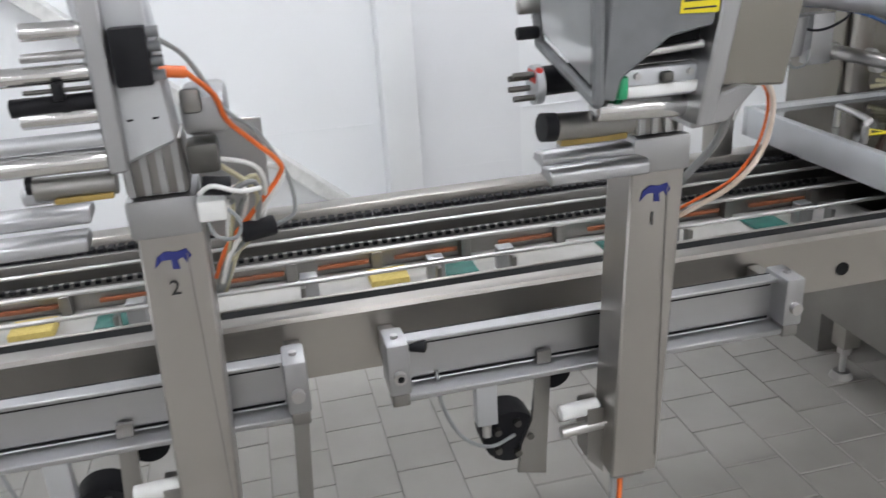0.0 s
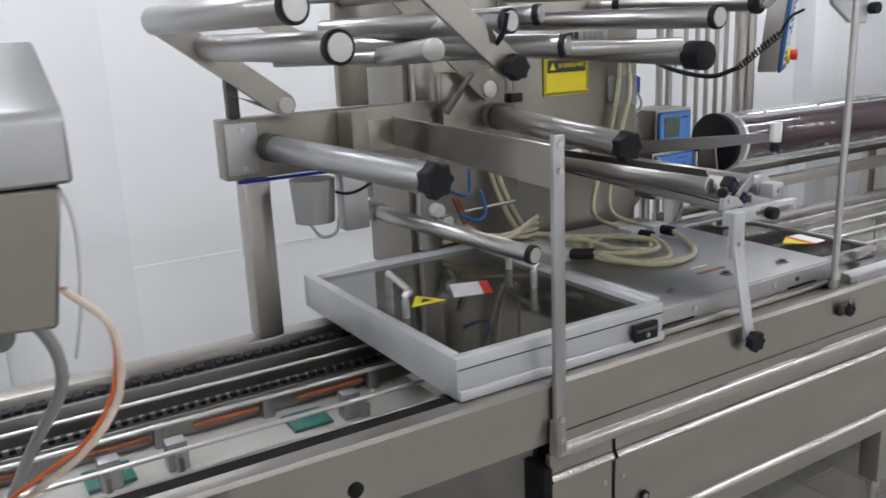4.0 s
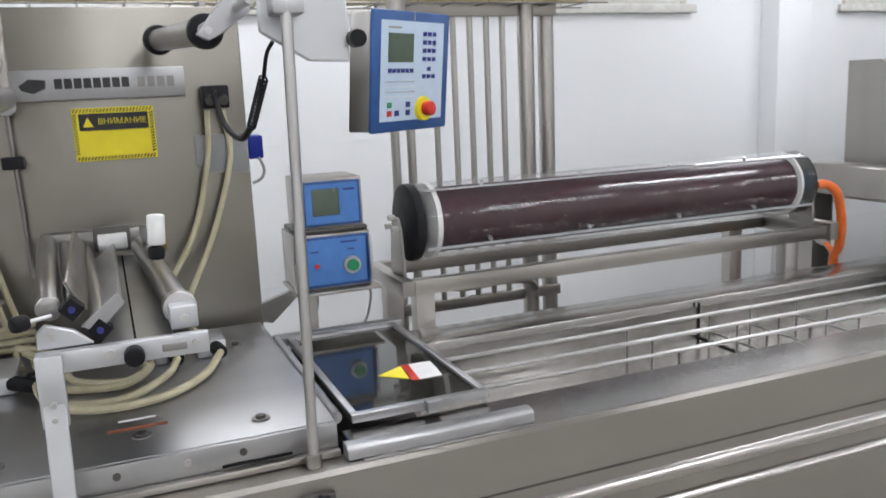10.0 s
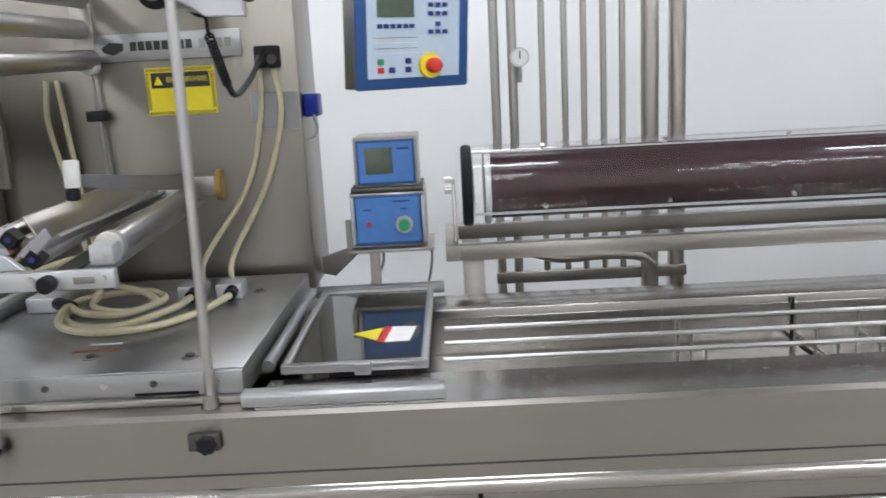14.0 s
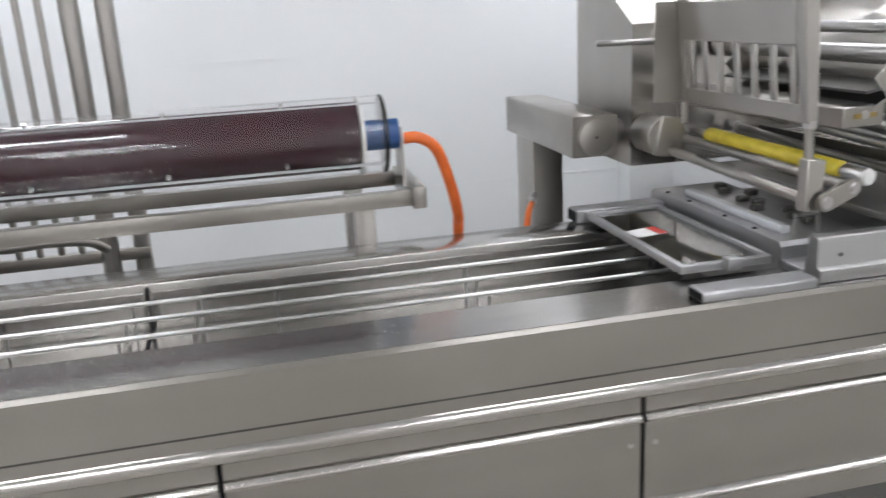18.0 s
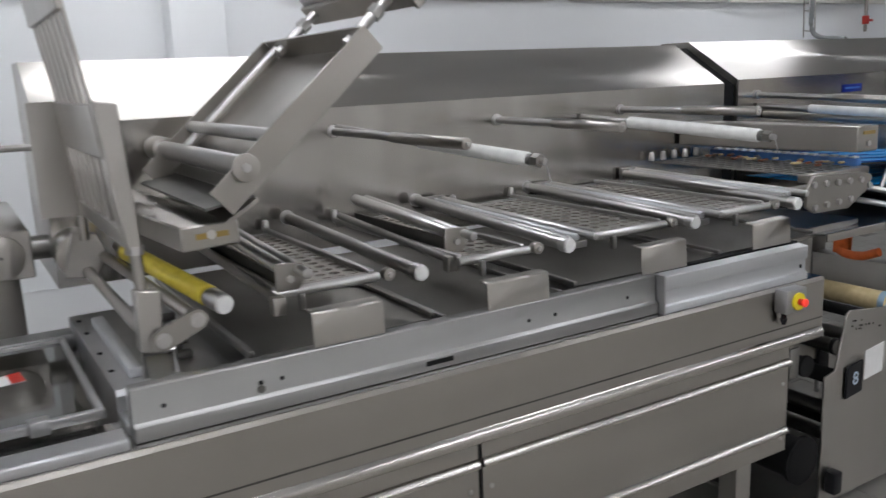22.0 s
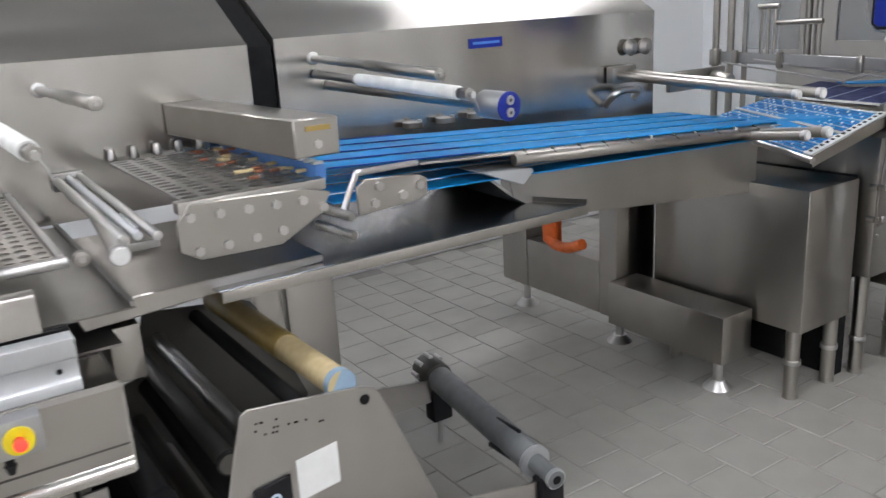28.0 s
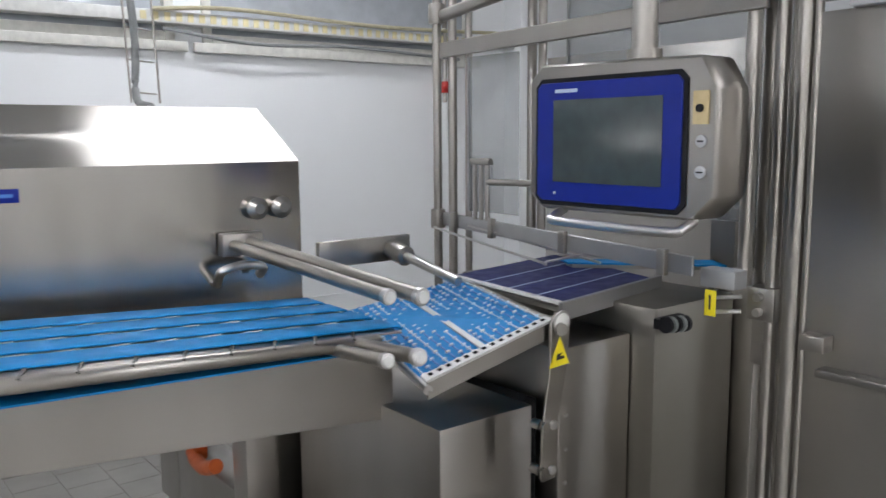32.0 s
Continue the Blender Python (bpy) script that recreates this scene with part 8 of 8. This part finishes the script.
ha = thing("hinge_arm", (10.5, 1.48, 0.85), "flat steel hinge arm with a yellow warning triangle", "arm")
part("arm_plate", P([(10.464, 1.10), (10.462, 0.965), (10.440, 0.845), (10.432, 0.70), (10.440, 0.685), (10.485, 0.688), (10.492, 0.70), (10.494, 0.84), (10.526, 0.985), (10.534, 1.10), (10.522, 1.126), (10.478, 1.126)], "y", 1.462, 1.470, 0.0015), STEEL, ha)
part("pivot_cap", R((10.500, 1.4615, 1.100), (10.500, 1.455, 1.100), 0.024, 24, bev=0.002), WHITE, ha, "white round pivot cap")
part("pivot_ring", R((10.500, 1.4618, 1.100), (10.500, 1.458, 1.100), 0.030, 24), POLISH, ha)
tri_ = part("warning_triangle", P([(10.456, 0.984), (10.530, 0.988), (10.495, 1.062)], "y", 1.4600, 1.4612), YELLOW, ha, "yellow warning triangle with a black sign")
part("sign_mark", P([(10.482, 1.002), (10.510, 1.004), (10.508, 1.012), (10.494, 1.012), (10.504, 1.020), (10.484, 1.018)], "y", 1.4590, 1.4598), INK, tri_)
for x, z in ((10.470, 0.835), (10.466, 0.715)):
    part("pin", R((x, 1.4615, z), (x, 1.449, z), 0.012, 14, bev=0.003), POLISH, ha)
    part("spacer", R((x - 0.028, 1.4705, z), (x - 0.028, 1.50, z), 0.013, 14), STEEL, ha)
    part("pin_nut", R((x - 0.028, 1.4615, z), (x - 0.028, 1.452, z), 0.014, 6), STEEL, ha)

# navy belt
nb = thing("navy_belt_conveyor", (11.0, 1.9, 1.1), "dark navy flat belt conveyor with pale lane lines", "conveyor")
NP = [(10.64, 1.60), (10.70, 2.18), (11.34, 2.30), (11.20, 1.70)]
part("bed", P(NP, "z", 1.082, 1.098, 0.002), STEEL, nb)
part("belt", P([(10.655, 1.625), (10.712, 2.17), (11.33, 2.29), (11.19, 1.722)], "z", 1.0985, 1.104), BELT_DEEP, nb, "dark navy belt")
for k in (0.2, 0.45, 0.7):
    a = Vector((10.655, 1.625)).lerp(Vector((10.712, 2.17)), k)
    b = Vector((11.19, 1.722)).lerp(Vector((11.33, 2.29)), k)
    part("lane_line", P([(a.x, a.y), (b.x, b.y), (b.x, b.y + 0.006), (a.x, a.y + 0.006)], "z", 1.1042, 1.1048), PANEL_PALE, nb)
part("front_rail", P([(10.635, 1.585), (11.21, 1.685), (11.21, 1.700), (10.635, 1.600)], "z", 1.06, 1.112), ALU, nb, "pale steel edge rail")
part("support_leg", B(11.02, 11.08, 2.22, 2.26, 0.0, 1.0815), STEEL_V, nb)
part("edge_chain", P([(10.635, 1.6005), (10.655, 1.6005), (10.712, 2.17), (10.692, 2.175)], "z", 1.1045, 1.112), WHITE, nb)
sec = thing("second_belt", (11.3, 1.7, 1.11), "narrow bright blue belt on the cell's far side", "conveyor")
part("belt", P([(11.12, 2.02), (11.16, 2.10), (11.55, 1.72), (11.48, 1.62)], "z", 1.120, 1.126), BELT, sec)
part("support", P([(11.14, 2.02), (11.17, 2.08), (11.53, 1.72), (11.48, 1.65)], "z", 1.105, 1.1195), STEEL, sec)
wg = thing("wire_guide", (11.0, 2.2, 1.2), "bent thin wire guide hung over the belt", "wire guide")
part("wire", H([(10.95, 2.56, 1.22), (10.93, 2.50, 1.215), (10.88, 1.93, 1.165), (10.90, 1.91, 1.163), (11.05, 1.80, 1.20)], 0.0045, 8, 4), POLISH, wg)
part("wire", H([(11.02, 2.45, 1.23), (10.98, 1.75, 1.17)], 0.0045, 8, 2), POLISH, wg)

# ---- screen terminal ----
st = thing("screen_terminal", (10.58, 1.36, 1.38), "steel screen terminal with a blue frame and dark display", "terminal")
XF = 10.565
part("housing", P([(1.072, 1.435), (1.128, 1.380), (1.600, 1.380), (1.648, 1.42), (1.648, 1.715), (1.605, 1.755), (1.115, 1.745), (1.072, 1.675)], "x", XF, XF + 0.12, 0.006), STEEL, st)
bz = part("black_seal", P([(1.145, 1.412), (1.166, 1.391), (1.600, 1.391), (1.621, 1.412), (1.621, 1.697), (1.60, 1.718), (1.166, 1.718), (1.145, 1.697)], "x", XF - 0.004, XF - 0.0005, 0.001), BLACK, st)
fr = part("blue_frame", P([(1.157, 1.417), (1.171, 1.403), (1.595, 1.403), (1.609, 1.417), (1.609, 1.692), (1.595, 1.706), (1.171, 1.706), (1.157, 1.692)], "x", XF - 0.009, XF - 0.0045, 0.001), BLUE_DEEP, st, "deep blue display frame")
part("display", B(XF - 0.0105, XF - 0.0095, 1.208, 1.551, 1.453, 1.662), SCREEN_OFF, fr, "dark switched-off display")
part("brand_bar", B(XF - 0.0105, XF - 0.0095, 1.470, 1.545, 1.680, 1.689), PANEL_PALE, fr)
part("status_lamp", R((XF - 0.0095, 1.545, 1.424), (XF - 0.0110, 1.545, 1.424), 0.004, 10), WHITE, fr)
tg = part("key_tag", B(XF - 0.005, XF - 0.0005, 1.093, 1.132, 1.595, 1.668), CARD, st, "beige key switch tag")
part("key_hole", R((XF - 0.0055, 1.112, 1.630), (XF - 0.012, 1.112, 1.630), 0.009, 14), BLACK, tg)
for z in (1.558, 1.490):
    bt = part("push_button", R((XF - 0.0005, 1.108, z), (XF - 0.008, 1.108, z), 0.014, 18, bev=0.002), ALU_WHITE, st)
    part("button_slot", B(XF - 0.0092, XF - 0.0082, 1.100, 1.116, z - 0.002, z + 0.002), INK, bt)
part("handle", H([(XF + 0.02, 1.535, 1.380), (XF - 0.025, 1.535, 1.362), (XF - 0.038, 1.515, 1.355), (XF - 0.04, 1.33, 1.353), (XF - 0.038, 1.155, 1.355), (XF - 0.025, 1.135, 1.362), (XF + 0.02, 1.135, 1.380)], 0.0115, 12, 4), POLISH, st, "bowed polished handle")
part("hanger_pipe", R((XF + 0.055, 1.315, 1.750), (XF + 0.055, 1.315, ZC), 0.031, 24), STEEL, st)
part("pipe_collar", R((XF + 0.055, 1.315, 1.752), (XF + 0.055, 1.315, 1.775), 0.042, 24), STEEL, st)

# ---- packing cell frame ----
cf = thing("packing_cell", (11.1, 1.9, 0), "tall stainless steel tube frame of a packing cell", "machine frame")
for x, y, r, z0 in ((11.10, 2.74, 0.018, 0.9), (11.12, 2.665, 0.018, 0.9), (11.15, 2.60, 0.014, 0.9), (11.20, 2.29, 0.018, 1.2), (11.20, 2.235, 0.016, 1.2), (10.975, 1.243, 0.020, 1.17), (10.985, 1.168, 0.018, 0.0), (10.99, 1.134, 0.012, 0.0), (10.965, 1.098, 0.024, 0.0)):
    part("post", R((x, y, z0), (x, y, 2.16 if y > 1.3 else 2.3), r, 16), STEEL, cf)
part("upright_box", B(11.005, 11.06, 1.19, 1.235, 0.95, 1.98, 0.005), STEEL_V, cf)
rb = part("rail_beam", P([(11.115, 2.775), (11.125, 2.775), (10.815, 1.29), (10.805, 1.29)], "z", 1.205, 1.258, 0.002), ALU, cf)
for k in (0.12, 0.32, 0.62, 0.93):
    p = Vector((11.112, 2.775)).lerp(Vector((10.803, 1.29)), k)
    part("beam_clamp", B(p.x - 0.016, p.x + 0.004, p.y - 0.014, p.y + 0.014, 1.195, 1.268, 0.003), STEEL, rb)
part("top_beam", P([(11.105, 2.78), (11.125, 2.78), (10.955, 1.19), (10.935, 1.19)], "z", 1.885, 1.945, 0.003), STEEL, cf)
part("top_beam", R((11.11, 2.72, 2.05), (10.95, 1.40, 2.14), 0.024, 16), STEEL, cf)
part("corner_joint", R((11.10, 2.74, 2.02), (11.10, 2.74, 2.10), 0.034, 16, bev=0.005), STEEL, cf)
part("corner_joint", R((11.10, 2.74, 1.19), (11.10, 2.74, 1.27), 0.030, 16, bev=0.005), STEEL, cf)
part("top_plate", P([(1.05, 2.06), (1.05, 2.20), (1.75, 2.22), (1.75, 2.05), (1.62, 2.05), (1.60, 2.12), (1.30, 2.11), (1.28, 2.05)], "x", 11.02, 11.03, 0.002), STEEL, cf)
part("clamp_block", B(10.95, 11.03, 1.14, 1.22, 1.085, 1.175, 0.006), STEEL, cf)
for z in (1.11, 1.15):
    part("clamp_screw", R((10.9495, 1.18, z), (10.93, 1.18, z), 0.011, 12), POLISH, cf)
    part("lever_rod", R((10.96, 1.24, z - 0.01), (10.93, 1.32, z - 0.02), 0.006, 8), POLISH, cf)
part("socket_box", B(10.90, 10.96, 1.225, 1.33, 1.165, 1.215, 0.004), ALU_WHITE, cf)
cp_ = thing("acrylic_screen", (11.25, 2.4, 1.3), "cloudy white acrylic panel in the cell frame", "panel", "panels of the packing cell")
part("sheet", B(11.14, 11.146, 2.30, 2.585, 1.27, 1.88), HAZE, cp_)
part("edge", B(11.136, 11.15, 2.585, 2.592, 1.27, 1.88), ALU, cp_)
cp2 = thing("acrylic_screen", (11.25, 1.7, 1.3), "cloudy white acrylic panel in the cell frame", "panel", "panels of the packing cell")
part("sheet", B(11.30, 11.306, 1.25, 2.20, 1.30, 2.12), HAZE, cp2)
part("hanger", R((11.303, 1.3, 2.12), (11.303, 1.3, ZC), 0.01, 8), STEEL, cp2)
part("hanger", R((11.303, 2.1, 2.12), (11.303, 2.1, ZC), 0.01, 8), STEEL, cp2)
part("edge", B(11.296, 11.31, 2.20, 2.207, 1.30, 2.12), ALU, cp2)
sd = thing("sliding_door", (10.95, 0.6, 0), "large plain brushed steel door panel of the cell", "door panel")
part("sheet", B(10.950, 10.962, 0.05, 1.055, 0.12, 1.86, 0.003), STEEL_V, sd)
part("edge_tube", R((10.956, 1.062, 0.05), (10.956, 1.062, 2.05), 0.010, 12), STEEL, sd)
part("top_rail", P([(10.94, 0.05), (10.975, 0.05), (10.975, 1.06), (10.94, 1.06)], "z", 1.885, 1.985, 0.003), ALU, sd)
part("rail_lip", B(10.925, 10.965, 0.05, 0.98, 1.86, 1.884, 0.004), ALU_WHITE, sd)
part("rail_plug", R((10.9395, 1.02, 1.935), (10.934, 1.02, 1.935), 0.022, 18), BLACK, sd)
part("mid_bracket", B(10.90, 10.9495, 0.98, 1.045, 1.045, 1.085, 0.004), STEEL, sd)
part("lower_bumper", B(10.90, 10.9495, 0.10, 1.0, 0.985, 1.005, 0.003), STEEL_DULL, sd)
part("foot", R((10.956, 0.9, 0.0), (10.956, 0.9, 0.12), 0.02, 12), POLISH, sd)
part("foot", R((10.956, 0.2, 0.0), (10.956, 0.2, 0.12), 0.02, 12), POLISH, sd)
bd = thing("packing_machine", (12.4, 1.9, 0), "plain steel rear wall of the packing cell", "panel")
part("sheet", B(12.0, 12.02, 0.9, 3.0, 0.3, 1.95, 0.004), STEEL_V, bd)
for y in (1.0, 2.9):
    part("leg", B(11.98, 12.04, y - 0.03, y + 0.03, 0.0, 0.2995), STEEL, bd)
part("inner_hood", P([(2.1, 1.32), (1.45, 1.32), (1.35, 1.45), (1.4, 1.78), (2.0, 1.78), (2.12, 1.6)], "x", 11.5, 11.9, 0.01), STEEL_DULL, bd)
part("inner_stand", B(11.65, 11.75, 1.7, 1.8, 0.0, 1.32), STEEL_DULL, bd)
mf = thing("pipe_manifold", (11.05, 2.3, 1.25), "small manifold of upright steel pipes", "pipes")
for y in (2.42, 2.385, 2.35):
    part("pipe", R((11.03, y, 1.255), (11.03, y, 1.47), 0.009, 12), STEEL, mf)
part("header", R((11.03, 2.44, 1.475), (11.03, 2.33, 1.475), 0.013, 12), STEEL, mf)
part("branch", R((11.03, 2.34, 1.40), (11.02, 2.10, 1.405), 0.012, 12), STEEL, mf)
sg = thing("number_tag", (10.884, 1.283, 1.12), "small yellow number tag with a black figure", "tag")
part("plate", B(10.880, 10.884, 1.266, 1.300, 1.092, 1.162, 0.001), YELLOW, sg)
part("hanger", R((10.884, 1.283, 1.15), (10.93, 1.29, 1.165), 0.004, 8), POLISH, sg)
text_mesh("1", 0.058, Matrix.Translation((10.8792, 1.283, 1.127)) @ pose(0, 0, 0, 90, 0, -90), INK, sg, "figure")
gl = thing("ground_roller", (10.98, 1.05, 0.1), "black caster unit at the foot of the frame", "caster")
part("bracket", P([(10.86, 0.12), (11.02, 0.12), (11.0, 0.20), (10.89, 0.22)], "y", 1.20, 1.30, 0.005), BLACK, gl)
part("wheel", R((10.90, 1.22, 0.06), (10.90, 1.28, 0.06), 0.06, 20, bev=0.006), RUBBER, gl)
part("axle", R((10.90, 1.19, 0.06), (10.90, 1.31, 0.06), 0.012, 10), POLISH, gl)

# cable tray along the wall with a ladder of wire
ctr = thing("cable_tray", (11, 4.2, 2.15), "white slotted cable trunking along the wall with loose wires", "cable tray")
part("trunk", B(8.9, 13.0, 4.20, 4.2995, 2.14, 2.20, 0.004), WHITE, ctr)
for k in range(40):
    x = 10.4 + k * 0.06
    part("slot", B(x, x + 0.03, 4.197, 4.1995, 2.150, 2.190), FOAM, ctr)
part("loose_cable", H([(10.5, 4.18, 2.11), (11.0, 4.17, 2.06), (11.6, 4.18, 2.08), (12.4, 4.18, 2.05)], 0.010, 8), CABLE_GREY, ctr)
part("loose_cable", H([(10.45, 4.18, 2.20), (10.9, 4.17, 2.23), (11.8, 4.18, 2.21), (12.9, 4.18, 2.24)], 0.012, 8), CABLE, ctr)
wl = thing("wire_ladder", (10.0, 3.13, 1.7), "thin wire cable ladder with a dark cable, hung from the ceiling", "cable ladder")
for x in (9.935, 10.04):
    part("side_wire", R((x, 3.13, ZC), (x + 0.055, 3.13, 1.70), 0.004, 8), STEEL, wl)
for k in range(9):
    z = 2.66 - k * 0.115
    part("rung", R((9.93 + 0.055 * (ZC - z) / 1.4, 3.13, z), (10.03 + 0.055 * (ZC - z) / 1.4, 3.13, z - 0.008), 0.003, 6), STEEL, wl)
part("cable", H([(9.95, 3.11, ZC), (9.97, 3.10, 2.4), (10.0, 3.09, 1.95), (9.985, 3.06, 1.72), (9.96, 2.84, 1.675)], 0.014, 10), CABLE_GREY, wl)
wv = thing("wall_valve", (12.3, 4.2, 1.88), "red valve on a thin pipe along the wall", "valve")
part("body", R((12.3, 4.2, 1.84), (12.3, 4.2, 1.91), 0.028, 16, bev=0.006), RED, wv)
part("nozzle", R((12.3, 4.2, 1.78), (12.3, 4.2, 1.84), 0.014, 12), STEEL, wv)
part("handle", B(12.26, 12.34, 4.155, 4.175, 1.86, 1.88, 0.005), RED, wv)
part("pipe", R((12.3, 4.2, 1.91), (12.3, 4.2, ZC), 0.014, 12), STEEL, wv)
part("wall_clip", B(12.28, 12.32, 4.2, 4.2985, 2.05, 2.08, 0.003), STEEL, wv)
fc = thing("floor_cable", (6.5, 1.94, 0), "loose black cables on the floor with a yellow plug", "cable")
part("cable", H([(6.10, 2.0, 0.012), (6.40, 1.95, 0.012), (6.55, 1.93, 0.012), (6.72, 1.93, 0.012), (6.86, 1.99, 0.012)], 0.010, 8), RUBBER, fc)
part("cable", H([(6.12, 2.05, 0.010), (6.42, 2.0, 0.010), (6.58, 1.97, 0.010), (6.70, 1.90, 0.010), (6.85, 1.86, 0.010)], 0.008, 8), RUBBER, fc)
part("plug", R((6.85, 1.86, 0.014), (6.875, 1.80, 0.014), 0.014, 12, bev=0.003), YELLOW, fc)
bh = thing("blue_hose", (2.6, 1.75, 0), "thin blue hose lying on the floor under the machine", "hose")
part("tube", H([(2.3, 1.86, 0.008), (2.5, 1.77, 0.008), (2.64, 1.737, 0.008), (2.78, 1.70, 0.008), (2.95, 1.74, 0.008)], 0.007, 8), BLUE, bh)
# floor tiles last
big, TP = tile_mesh(0.1955, 0.1955), 0.20
near, verts, faces = 0, [], []
for c in range(int((X1 - X0) / TP)):
    for r in range(int((Y1 - Y0) / TP)):
        x, y = X0 + 0.038 + TP * (c + 0.5), Y0 - 0.03 + TP * (r + 0.5 + (0.5 if c % 2 else 0))
        if x > X1 - 0.1 or y > Y1 - 0.1 or y < Y0 + 0.1:
            continue
        if 1.0 < y < 2.0 and (0.6 < x < 2.0 or 3.0 < x < 4.4 or 8.5 < x < 11.0) and near < 300:
            near += 1
            ob = new("tile", big)
            ob.parent = floor
            ob.location = (x, y, 0)
        else:
            n, d = len(verts), 0.0978
            verts += [(x + a * d, y + b * d, z) for z in (-0.010, 0.0) for a, b in ((-1, -1), (1, -1), (1, 1), (-1, 1))]
            faces += [(n + 4, n + 5, n + 6, n + 7)] + [(n + k, n + (k + 1) % 4, n + 4 + (k + 1) % 4, n + 4 + k) for k in range(4)]
me = bpy.data.meshes.new("tile_field")
me.from_pydata(verts, [], faces)
me.materials.append(TILE)
fld = tagged(new("tile_field", me), kind="stuff")
fld.parent = floor
